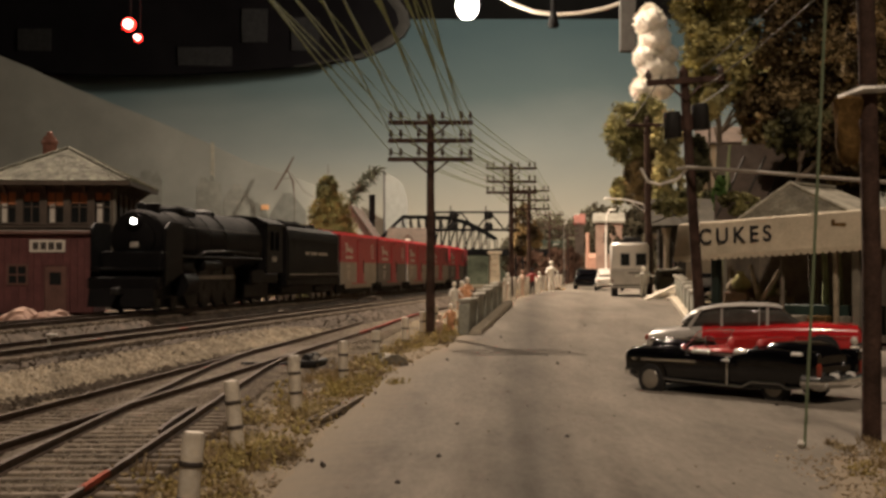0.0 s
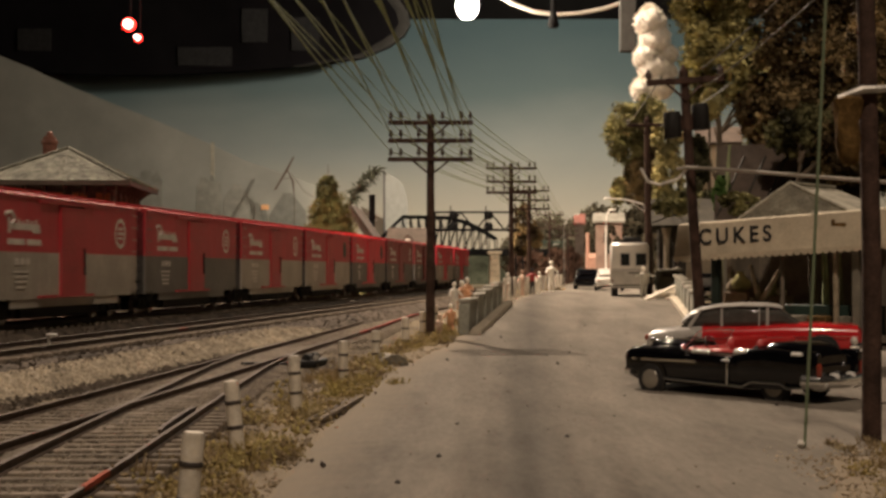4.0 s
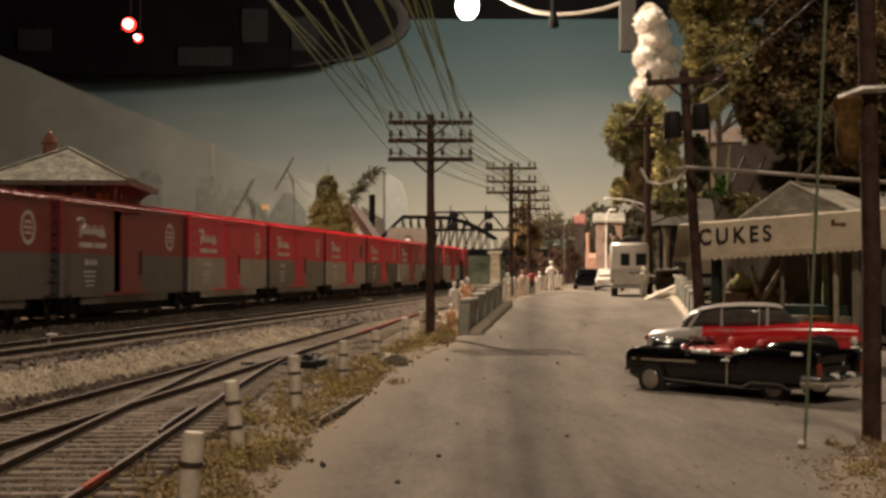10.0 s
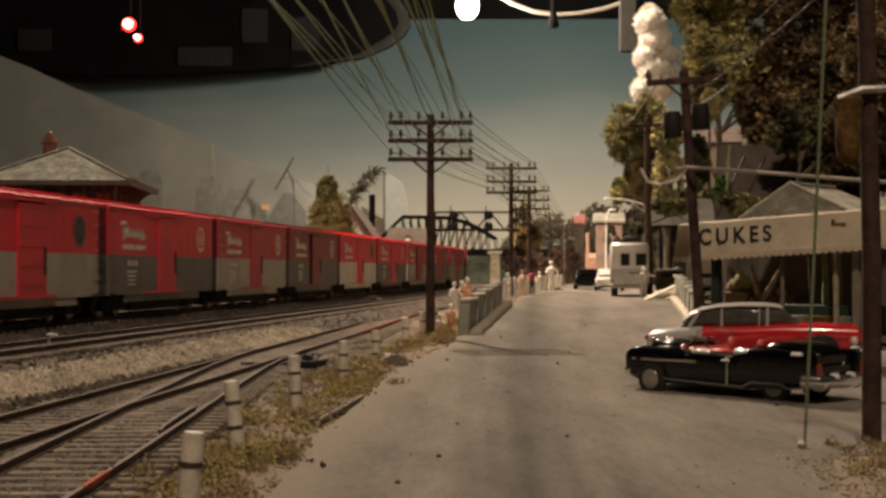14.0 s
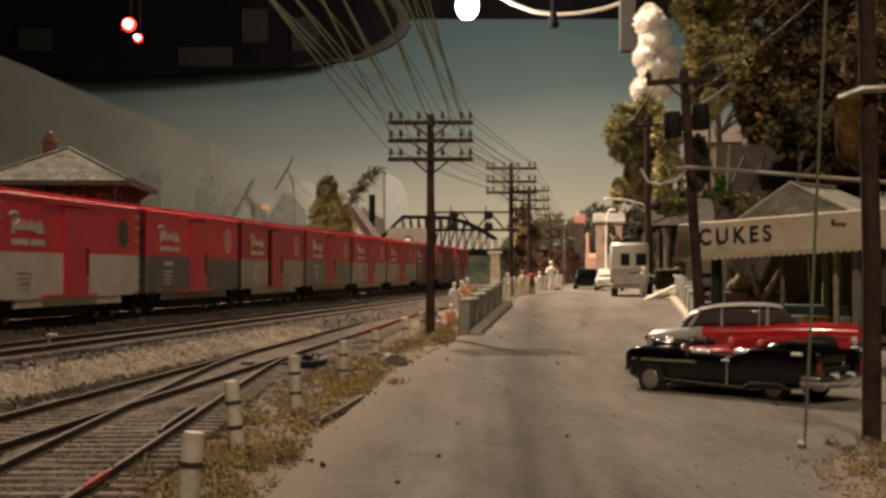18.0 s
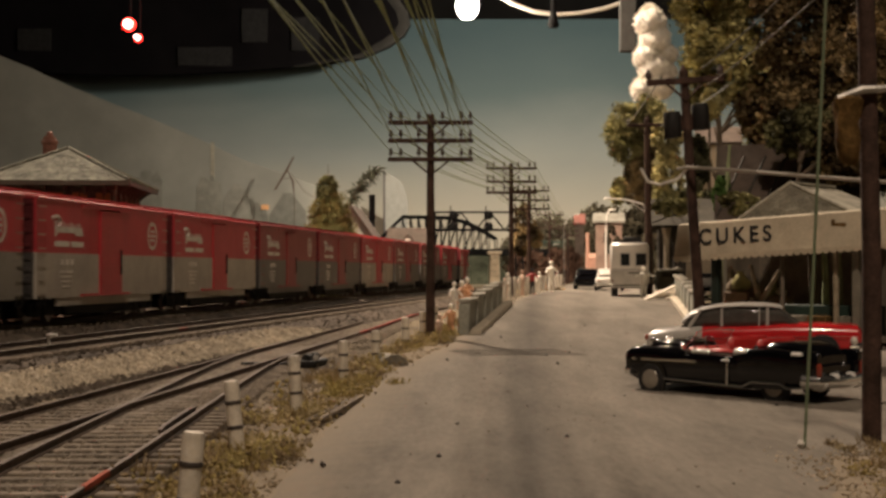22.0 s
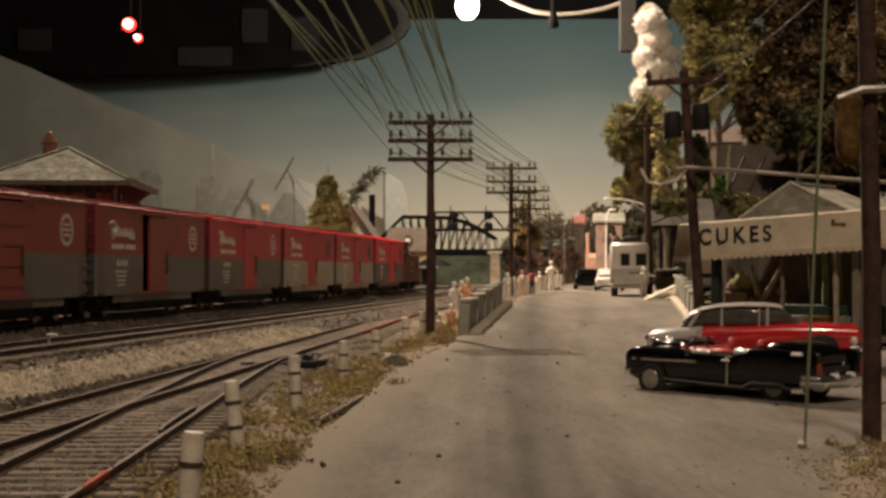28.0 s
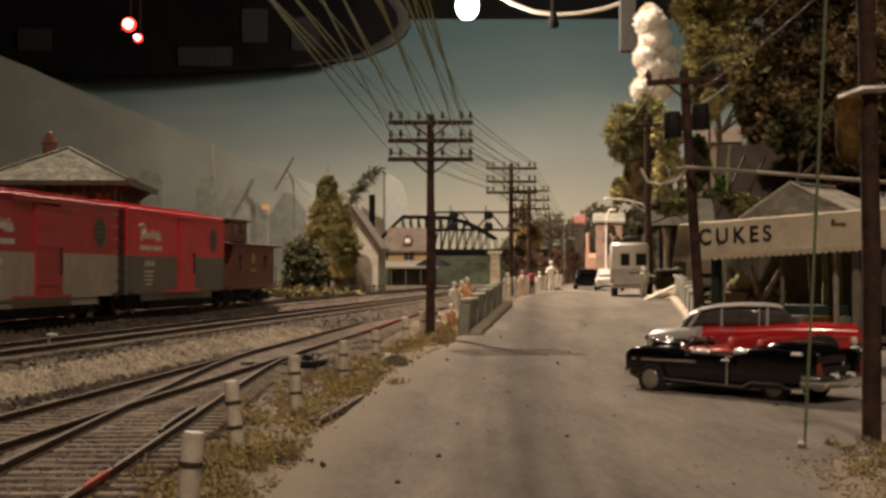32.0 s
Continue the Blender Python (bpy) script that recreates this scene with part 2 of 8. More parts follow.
    def blob(self, c, r, rng, squash=1.0):
        """A small uneven lump of eight to twelve faces."""
        vs = []
        for x, y, z in ((1, 0, 0), (-1, 0, 0), (0, 1, 0), (0, -1, 0), (0, 0, 1), (0, 0, -1)):
            k = r * rng.uniform(0.65, 1.3)
            vs.append((c[0] + x * k + rng.uniform(-.25, .25) * r, c[1] + y * k + rng.uniform(-.25, .25) * r, c[2] + (z * k + rng.uniform(-.25, .25) * r) * squash))
        return self.raw(vs, [(0, 2, 4), (2, 1, 4), (1, 3, 4), (3, 0, 4), (2, 0, 5), (1, 2, 5), (3, 1, 5), (0, 3, 5)])


def mesh_of(name, g, mat, smooth=True, fix=True):
    me = bpy.data.meshes.new(name)
    me.from_pydata([(a * S, b * S, c * S) for a, b, c in g.v], [], g.f)
    if fix and len(g.f) < 60000:
        bm = bmesh.new()
        bm.from_mesh(me)
        bmesh.ops.recalc_face_normals(bm, faces=bm.faces)
        bm.to_mesh(me)
        bm.free()
    if mat:
        me.materials.append(MAT[mat])
    if smooth:
        me.polygons.foreach_set("use_smooth", [True] * len(me.polygons))
        me.set_sharp_from_angle(angle=radians(38))
    me.update()
    return me


def part(name, g, mat, parent=None, label="", at=None, smooth=True, fix=True):
    me = g if isinstance(g, bpy.types.Mesh) else mesh_of(name, g, mat, smooth, fix)
    ob = new(name, me)
    if parent:
        ob.parent = parent
    if at is not None:
        ob.matrix_basis = P(*at)
    if label:
        tagged(ob, label)
    return ob


def P(x, y, z, rx=0, ry=0, rz=0):
    return pose(x * S, y * S, z * S, rx, ry, rz)


def thing(name, at, label, category, group="", kind=""):
    ob = new(name)
    ob.empty_display_size = 0.01
    ob.matrix_basis = P(*at)
    return tagged(ob, label, category, group, kind)


def solid(name, g, mat, label, category="", group="", kind="", at=None, smooth=True, fix=True):
    return tagged(part(name, g, mat, None, "", at, smooth, fix), label, category, group, kind)


def lerp_table(table, t):
    if t <= table[0][0]:
        return table[0][1]
    for (a, u), (b, w) in zip(table, table[1:]):
        if t <= b:
            return u + (w - u) * (t - a) / (b - a)
    return table[-1][1]


# ---- plan ----
HEAD = 0.135                                   # the main line's heading, metres across per metre away
DIRX, DIRY = HEAD / math.hypot(1, HEAD), 1 / math.hypot(1, HEAD)
MAIN_X0 = -20.4                                # the main line abreast of the camera
MAIN_Z, SECOND_Z, YARD_Z = 1.22, 1.05, 0.45    # railheads
BEND_Y, BEND_R = 155.0, 75.0
GRAVEL_FOOT = [(-380, 8.1), (42, 8.0), (48, 7.75), (61, 7.0), (85, 5.7), (300, 5.7)]   # where the gravel bank ends, metres right of the main line
ROAD_LEFT = [(-380, -2.4), (26, -2.3), (30, -2.0), (38, -1.45), (45.5, 0.1), (50, 0.55), (68, 2.9), (76, 4.0), (140, 12.0), (250, 25)]
ROAD_RIGHT = [(-380, 5.0), (18, 5.0), (22.5, 6.2), (25, 15.0), (45, 14.6), (49, 9.6), (56, 9.7), (78, 12.7), (140, 21.0), (250, 35)]
ROAD_RISE = [(-380, 0), (28, 0), (34, 0.12), (50, 0.66), (66, 1.22), (74, 1.44), (82, 1.5), (250, 1.5)]


def main_offset(x, y):
    """Metres to the right of the main line."""
    return (x - MAIN_X0 - HEAD * y) * DIRY


def smooth_step(a, b, t):
    t = max(0.0, min(1.0, (t - a) / (b - a)))
    return t * t * (3 - 2 * t)


def land(x, y):
    o = main_offset(x, y)
    foot = lerp_table(GRAVEL_FOOT, y)
    rail_side = 0.70 - 0.425 * smooth_step(foot - 1.0, foot + 0.5, o)
    left = lerp_table(ROAD_LEFT, y)
    rise = lerp_table(ROAD_RISE, y)
    k = smooth_step(left - 2.4, left - 0.3, x)
    return rail_side * (1 - k) + (rise - 0.02) * k


def spread(lo, hi, fine_lo, fine_hi, step, growth=1.25):
    out = list(np.arange(fine_lo, fine_hi + step / 2, step))
    d = step
    while out[-1] < hi:
        d *= growth
        out.append(min(hi, out[-1] + d))
    d = step
    while out[0] > lo:
        d *= growth
        out.insert(0, max(lo, out[0] - d))
    return out


def build_land():
    xs, ys = spread(-330, 230, -19, 18, 0.45), spread(-380, 300, 9, 95, 0.6)
    g = Geo()
    for y in ys:
        for x in xs:
            n = 0.06 * noise.noise((x * 0.9, y * 0.9, 0)) + 0.03 * noise.noise((x * 3, y * 3, 5))
            o = main_offset(x, y)
            amp = 1.0 if -3 < o or o < -8 else 0.4
            inside = lerp_table(ROAD_LEFT, y) < x < lerp_table(ROAD_RIGHT, y)
            g.v.append((x, y, land(x, y) - (0.06 if inside else 0) + n * amp * (0.15 if inside else 1)))
    w = len(xs)
    g.f = [(j * w + i, j * w + i + 1, (j + 1) * w + i + 1, (j + 1) * w + i) for j in range(len(ys) - 1) for i in range(w - 1)]
    soil = solid("ground", g, "earth", "brown scenic earth with sparse tan scatter", "ground", kind="structure", fix=False)
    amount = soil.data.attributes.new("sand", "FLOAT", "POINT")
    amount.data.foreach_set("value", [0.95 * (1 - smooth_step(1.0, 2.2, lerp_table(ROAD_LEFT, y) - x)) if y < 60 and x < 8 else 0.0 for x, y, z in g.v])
    ys = spread(-380, 250, 9, 90, 0.8)
    g = Geo()
    cols = 26
    for y in ys:
        a, b = lerp_table(ROAD_LEFT, y), lerp_table(ROAD_RIGHT, y)
        for i in range(cols + 1):
            u = i / cols
            ragged = 0.12 * noise.noise((y * 1.3, 3.0 if i == 0 else 8.0, 0)) if i in (0, cols) else 0
            x = a + (b - a) * u + ragged
            edge = 0.05 if i in (0, cols) else 0.0
            z = lerp_table(ROAD_RISE, y) + 0.05 * (1 - (2 * u - 1) ** 2) + 0.015 * noise.noise((x * 0.6, y * 0.6, 2)) - edge
            g.v.append((x, y, z))
    g.f = [(j * (cols + 1) + i, j * (cols + 1) + i + 1, (j + 1) * (cols + 1) + i + 1, (j + 1) * (cols + 1) + i)
           for j in range(len(ys) - 1) for i in range(cols)]
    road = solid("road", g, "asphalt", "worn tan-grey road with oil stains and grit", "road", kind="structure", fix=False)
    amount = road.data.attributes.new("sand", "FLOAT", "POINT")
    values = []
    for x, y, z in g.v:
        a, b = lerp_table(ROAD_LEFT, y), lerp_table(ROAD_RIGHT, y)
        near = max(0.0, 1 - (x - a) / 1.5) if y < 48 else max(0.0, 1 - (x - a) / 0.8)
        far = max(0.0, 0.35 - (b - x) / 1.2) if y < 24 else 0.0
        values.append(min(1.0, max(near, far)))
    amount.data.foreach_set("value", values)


build_land()


# ---- tracks ----
def main_point(s, off=0.0, loop=True):
    """A point s metres along the main line, with the heading in degrees; beyond the bend the line swings to the left."""
    s0 = BEND_Y / DIRY
    x0, y0 = MAIN_X0, 0.0
    if s <= s0 or not loop:
        return x0 + DIRX * s + DIRY * off, y0 + DIRY * s - DIRX * off, math.degrees(math.atan2(-DIRX, DIRY))
    a = (s - s0) / BEND_R
    cx, cy = x0 + DIRX * s0 - DIRY * BEND_R, y0 + DIRY * s0 + DIRX * BEND_R
    base = math.atan2(-DIRX, DIRY)
    rr = BEND_R + off
    return cx + rr * math.cos(base + a), cy + rr * math.sin(base + a), math.degrees(base + a)


def rail_mesh(line, z, side):
    """Rail web and foot, and apart from them the bright head."""
    body, top = Geo(), Geo()
    for g, poly in ((body, ((-0.052, -0.15), (0.052, -0.15), (0.046, -0.13), (0.014, -0.118), (0.014, -0.045), (0.031, -0.04), (0.031, -0.012),
                           (-0.031, -0.012), (-0.031, -0.04), (-0.014, -0.045), (-0.014, -0.118), (-0.046, -0.13))),
                    (top, ((-0.031, -0.012), (0.031, -0.012), (0.029, -0.002), (0.016, 0.0), (-0.016, 0.0), (-0.029, -0.002)))):
        rings = []
        for i, (x, y) in enumerate(line):
            ax, ay = line[max(i - 1, 0)]
            bx, by = line[min(i + 1, len(line) - 1)]
            d = math.hypot(bx - ax, by - ay)
            nx, ny = (by - ay) / d, -(bx - ax) / d
            rings.append([(x + nx * (side * 0.755 + a), y + ny * (side * 0.755 + a), z + b) for a, b in poly])
        g.loft(rings)
    return body, top


def build_track(name, line, z, near, label, bed=True, seed=1):
    """line: points of the centre line. near: stretch of y in which ties are pieces of their own."""
    rng = random.Random(seed)
    tr = thing(name, (0, 0, 0), label, "railway track", "tracks", "structure")
    for side in (-1, 1):
        body, top = rail_mesh(line, z, side)
        r = part("rail", body, "rail_dark" if bed else "rail", tr)
        part("railhead", top, "rail_dark" if bed else "railhead", r)
    unit = mesh_of("tie", Geo().box((0, 0, 0), (2.55, 0.23, 0.16), 0.02), "tie", smooth=False)
    rest = Geo()
    run, count = 0.0, 0
    for (ax, ay), (bx, by) in zip(line, line[1:]):
        d = math.hypot(bx - ax, by - ay)
        ang = math.atan2(by - ay, bx - ax) - math.pi / 2
        while run < d:
            u = run / d
            x, y = ax + (bx - ax) * u, ay + (by - ay) * u
            a = ang + rng.uniform(-0.02, 0.02)
            if near[0] < y < near[1] and count < 300:
                ob = part("tie", unit, None, tr)
                ob.matrix_basis = P(x, y, z - 0.225, 0, 0, math.degrees(a))
                count += 1
            elif -30 < y < 260:
                rest.box((0, 0, 0), (2.55, 0.23, 0.16), 0, Matrix.Translation((x, y, z - 0.225)) @ Matrix.Rotation(a, 4, "Z"))
            run += 0.58
        run -= d
    if rest.f:
        tagged(part("far_ties", rest, "tie", tr, smooth=False, fix=False), kind="stuff")
    if bed:
        rings = []
        for i, (x, y) in enumerate(line):
            ax, ay = line[max(i - 1, 0)]
            bx, by = line[min(i + 1, len(line) - 1)]
            d = math.hypot(bx - ax, by - ay)
            nx, ny = (by - ay) / d, -(bx - ax) / d
            # left of the bed the dark sheet stands in for dimmer light
            rings.append([(x + nx * a, y + ny * a, z + b + 0.02 * noise.noise((x, y, a))) for a, b in
                          ((-16.5, -0.46), (-9, -0.44), (-2.4, -0.42), (-1.7, -0.3), (-1.6, -0.25), (-0.6, -0.23), (0.6, -0.23), (1.6, -0.25), (2.3, -0.75))])
        part("ballast", Geo().loft(rings), "ballast", tr, fix=True)
    return tr


def straight(off, y0, y1, step=3.0):
    n = int((y1 - y0) / step)
    out = []
    for i in range(n + 1):
        s = (y0 + (y1 - y0) * i / n) / DIRY
        out.append(main_point(s, off, False)[:2])
    return out


loop_line = [main_point(s)[:2] for s in list(np.arange(-370, 156, 4.0)) + list(np.arange(158, 560, 3.0))]
build_track("track_1", loop_line, MAIN_Z, (30, 110), "blackened main line track on dark ballast", seed=1)
build_track("track_2", straight(4.9, -370, 240), SECOND_Z, (24, 110), "rusty second main track on dark ballast", seed=2)


def curve_through(pts, n=8):
    out = []
    for i in range(len(pts) - 1):
        p0, p1, p2, p3 = (Vector(pts[max(0, min(len(pts) - 1, i + k))]) for k in (-1, 0, 1, 2))
        for j in range(n):
            t = j / n
            q = 0.5 * ((2 * p1) + (p2 - p0) * t + (2 * p0 - 5 * p1 + 4 * p2 - p3) * t * t + (3 * p1 - p0 - 3 * p2 + p3) * t ** 3)
            out.append(tuple(q))
    out.append(tuple(pts[-1]))
    return out


YARD = [(-28, -370), (-11.0, -28), (-8.6, 2), (-7.5, 15), (-6.78, 24), (-5.65, 38), (-4.83, 48), (-3.78, 61), (-1.9, 85), (2.4, 120), (9.6, 175), (18, 240)]
SPUR = [(-4.75, -60), (-4.78, 0), (-4.83, 14), (-4.98, 22), (-5.18, 30), (-5.3, 37), (-5.2, 43), (-4.86, 48.5)]
build_track("track_3", curve_through(YARD), YARD_Z, (12, 95), "rusty yard track with a turnout on brown ties", bed=False, seed=3)
build_track("track_4", curve_through(SPUR), YARD_Z + 0.004, (9, 34), "rusty spur track leaving the turnout", bed=False, seed=4)


# ---- the train ----
PITCH = 13.55
TRAIN = [(0, 91.7), (1.75, 70.0), (3.5, 47.6), (5.5, 22.35), (9, -21.9), (14.3, -88.3), (18, -134.6), (22, -185.6), (25.3, -227.2), (28, -261.8), (32, -313.0)]
CARS = ("light mid", "dark mid", "light mid", "light mid e", "dark bright e", "dark dull", "dark dull o", "light bright", "mid bright",
        "light bright e s", "dark bright", "light mid", "dark dull o", "white bright e", "dark bright", "light mid o", "mid mid", "light mid", "light mid",
        "dark dull", "dark dull", "light mid", "dark dull", "dark dull o", "dark mid", "light mid e", "light mid e", "dark bright e s")
MOVING = []                                    # (thing, metres behind the first boxcar's front end, half length)


def truck(parent, y, axle=1.68):
    t = part("truck", Geo().box((0, y, 0.62), (2.0, 0.32, 0.2), 0.03)
             .box((-1.02, y, 0.46), (0.12, 2.55, 0.5), 0.05).box((1.02, y, 0.46), (0.12, 2.55, 0.5), 0.05)
             .box((-1.05, y, 0.5), (0.16, 0.5, 0.5), 0.04).box((1.05, y, 0.5), (0.16, 0.5, 0.5), 0.04)
             .box((-1.05, y - axle / 2, 0.45), (0.2, 0.3, 0.3), 0.05).box((1.05, y - axle / 2, 0.45), (0.2, 0.3, 0.3), 0.05)
             .box((-1.05, y + axle / 2, 0.45), (0.2, 0.3, 0.3), 0.05).box((1.05, y + axle / 2, 0.45), (0.2, 0.3, 0.3), 0.05), "truck_black", parent)
    for k in (-1, 1):
        w = Geo()
        yy = y + k * axle / 2
        for sx in (-1, 1):
            w.lathe((sx * 0.755, yy, 0.42), [(0.2, -0.07 * sx), (0.40, -0.07 * sx), (0.46, -0.05 * sx), (0.42, 0.0), (0.41, 0.07 * sx), (0.2, 0.06 * sx)], 16, "x")
        w.cyl((-0.75, yy, 0.42), (0.75, yy, 0.42), 0.09)
        part("wheelset", w, "wheel_steel", t)
    part("brake_rigging", Geo().box((0, y, 0.27), (1.4, 2.5, 0.3), 0.04), "truck_black", t)
    return t


def coupler(parent, y, sign):
    part("coupler", Geo().box((0, y, 0.88), (0.22, 0.9, 0.2), 0.03).box((0.08, y + sign * 0.42, 0.88), (0.36, 0.25, 0.3), 0.05), "dark_iron", parent)


def boxcar(spec):
    grey, red, *flags = spec.split()
    open_door, emblem = "o" in flags, "e" in flags
    words = {"light": "light grey", "dark": "dark grey", "mid": "grey", "white": "off-white"}[grey]
    car = thing("boxcar", (0, 0, 0), "red over %s steel boxcar%s" % (words, " with its side door open" if open_door else " on black trucks"), "boxcar", "freight cars")
    red, grey = "red_" + red, "grey_" + grey
    L, W, z0, zm, z1 = 12.6, 1.5, 0.80, 2.27, 3.98
    door_w = 2.1
    dx = 0.7 if "s" in flags else 0.1
    gap = 0.62 if open_door else 0.0
    for side in (-1, 1):
        # side sheets before and behind the doorway, in two colours
        for a, b in ((-L / 2, dx - door_w / 2 - gap), (dx + door_w / 2, L / 2)):
            for lo, hi, mt in ((z0, zm, grey), (zm, z1, red)):
                n = max(2, int((b - a) / 0.75))
                poly = [(side * (W - 0.06), b), (side * (W - 0.06), a)]
                for i in range(n + 1):
                    u = a + 0.03 + (b - a - 0.06) * i / n
                    poly += [(side * W, u - 0.029), (side * (W + 0.007), u - 0.02), (side * (W + 0.007), u + 0.02), (side * W, u + 0.029)]
                part("side_sheet", Geo().prism(poly, lo, hi, "z"), mt, car, smooth=False)
        d = Geo().box((side * (W + 0.03), dx, (z0 + z1) / 2 - 0.05), (0.08, door_w, z1 - z0 - 0.25), 0.01)
        dr = part("door", d, red, car, smooth=False)
        rib = mesh_of("door_rib", Geo().box((0, 0, 0), (0.04, door_w - 0.1, 0.06)), red, smooth=False)
        for k in range(5):
            part("door_rib", rib, None, dr, at=(side * (W + 0.08), dx, z0 + 0.45 + k * 0.62))
        part("latch", Geo().box((side * (W + 0.1), dx + door_w * 0.42, 2.0), (0.06, 0.05, 0.9)), "dark_iron", dr)
        for z in (z0 + 0.06, z1 - 0.08):
            part("door_track", Geo().box((side * (W + 0.06), dx - 0.5, z), (0.1, door_w * 2 + 0.3, 0.08)), red, car)
        part("side_sill", Geo().box((side * (W - 0.08), 0, z0 - 0.12), (0.08, L - 3.6, 0.3)), grey, car)
        # the script wordmark, its second line and the data as plain bars
        x = side * (W + 0.018)
        out = side > 0
        sgn = 1 if out else -1
        def bar(g, u, z, w, h):
            g.box((x, u * 1.0, z), (0.012, w, h))
        front = -L / 2 if out else L / 2
        g = Geo()
        bar(g, front + sgn * 2.65, 3.05, 2.2, 0.2)
        bar(g, front + sgn * 3.5, 2.94, 0.6, 0.14)
        for k in range(6):
            bar(g, front + sgn * (1.9 + 0.32 * k), 3.14 + 0.05 * (k % 2), 0.12, 0.2)
        g.tube([(x, front + sgn * (1.55 + 0.33 * math.cos(a)), 3.28 + 0.2 * math.sin(a)) for a in np.linspace(2.6, -1.2, 9)], 0.06, 5)
        g.box((x, front + sgn * 1.55, 3.08), (0.012, 0.15, 0.5))
        part("wordmark", g, "lettering_white", car, "white script wordmark drawn as plain shapes", smooth=False)
        g = Geo()
        bar(g, front + sgn * 2.05, 2.58, 1.2, 0.18)
        bar(g, front + sgn * 3.35, 2.58, 1.05, 0.18)
        for k, (u, w) in enumerate(((1.75, 0.22), (2.15, 0.22), (2.55, 0.22))):
            bar(g, front + sgn * (u + 0.35), 1.98, w, 0.2)
        for k in range(4):
            bar(g, front + sgn * 2.4, 1.66 - k * 0.16, 1.1 - 0.13 * k, 0.07)
        tagged(part("data_panel", g, "lettering_white", car, smooth=False), kind="stuff")
        em = Geo()
        yy = -front - sgn * 1.75
        em.lathe((x, yy, 3.05), [(0.43, -0.006), (0.43, 0.006), (0.42, 0.008)], 18, "x")
        part("emblem", em, "dark_emblem" if emblem else red, car, "round emblem as a plain disc")
        ring = Geo()
        for k in range(18):
            a, b = 2 * math.pi * k / 18, 2 * math.pi * (k + 1) / 18
            ring.raw([(x + side * 0.012, yy + r * math.cos(t), 3.05 + r * math.sin(t)) for t in (a, b) for r in (0.42, 0.55)], [(0, 1, 3, 2)])
        for k in (-1, 0, 1):
            ring.box((x + side * 0.01, yy, 3.05 + 0.17 * k), (0.01, 0.62 - 0.16 * abs(k), 0.09))
        part("emblem_ring", ring, "emblem_grey" if emblem else "lettering_white", car, smooth=False)
        lad = Geo()
        for e in (-1, 1):
            ye = e * (L / 2 - 0.35)
            for k in range(7):
                lad.box((side * (W + 0.07), ye, z0 + 0.25 + k * 0.45), (0.03, 0.5, 0.035))
            st = Geo().box((side * (W + 0.06), ye, z0 - 0.2), (0.03, 0.5, 0.04)).box((side * (W + 0.06), ye - 0.24, z0 - 0.05), (0.03, 0.04, 0.3)).box((side * (W + 0.06), ye + 0.24, z0 - 0.05), (0.03, 0.04, 0.3))
            part("sill_step", st, "truck_black", car, smooth=False)
        tagged(part("ladder", lad, grey if "dull" not in red else red, car, smooth=False), kind="stuff")
    inner = Geo().box((0, 0, z0 + 0.05), (2 * W - 0.14, L - 0.1, 0.1))
    part("floor", inner, "truck_black", car, smooth=False)
    for e in (-1, 1):
        for lo, hi, mt in ((z0, zm, grey), (zm, z1 + 0.1, red)):
            g = Geo().box((0, e * (L / 2 - 0.03), (lo + hi) / 2), (2 * W - 0.12, 0.06, hi - lo))
            for k in range(4):
                g.box((0, e * (L / 2 + 0.02), lo + (hi - lo) * (k + 0.5) / 4), (2 * W - 0.3, 0.06, 0.14), 0.02)
            part("end_panel", g, "end_red_shaded" if mt == red else "end_grey_shaded", car, smooth=False)
    roof = Geo()
    prof = [(-W - 0.06, z1), (-W - 0.06, z1 + 0.06), (-W * 0.5, z1 + 0.22), (0, z1 + 0.30), (W * 0.5, z1 + 0.22), (W + 0.06, z1 + 0.06), (W + 0.06, z1)]
    roof.prism(prof, -L / 2, L / 2, "y")
    for i in range(15):
        y = -L / 2 + 0.2 + (L - 0.4) * i / 14
        roof.prism([(a, b + (0.03 if b > z1 + 0.01 else 0)) for a, b in prof], y - 0.04, y + 0.04, "y")
    part("roof", roof, red, car, smooth=False)
    part("running_board", Geo().box((-0.2, 0, z1 + 0.37), (0.17, L + 0.3, 0.05)).box((0, 0, z1 + 0.37), (0.17, L + 0.3, 0.05)).box((0.2, 0, z1 + 0.37), (0.17, L + 0.3, 0.05)), red, car, smooth=False)
    part("underframe", Geo().box((0, 0, 0.66), (0.5, L - 0.3, 0.3)).box((0, 0, 0.46), (1.3, L - 2.0, 0.5), 0.05).box((0, 0, 0.48), (2.3, L - 6.4, 0.64), 0.05).box((0.6, 1.0, 0.45), (0.5, 1.1, 0.45), 0.1).cyl((-0.6, -1.2, 0.45), (-0.6, 0.3, 0.45), 0.24)
         .box((0, 1.8, 0.7), (2.7, 0.15, 0.15)).box((0, -1.8, 0.7), (2.7, 0.15, 0.15)), "truck_black", car)
    bw = Geo().cyl((0.9, -L / 2 - 0.12, 1.0), (0.9, -L / 2 - 0.12, 4.1), 0.03, n=6).lathe((0.9, -L / 2 - 0.16, 3.3), [(0.25, -0.02), (0.27, 0), (0.25, 0.02)], 12, "y")
    part("brake_wheel", bw, "dark_iron", car)
    for e in (-1, 1):
        truck(car, e * 4.55)
        coupler(car, e * (L / 2 + 0.3), e)
    return car


made_cars = {}
for k, spec in enumerate(CARS):
    if spec in made_cars:
        car = copy_thing(made_cars[spec], P(0, 0, 0))
    else:
        car = made_cars[spec] = boxcar(spec)
    MOVING.append((car, k * PITCH + PITCH / 2, 6.2))


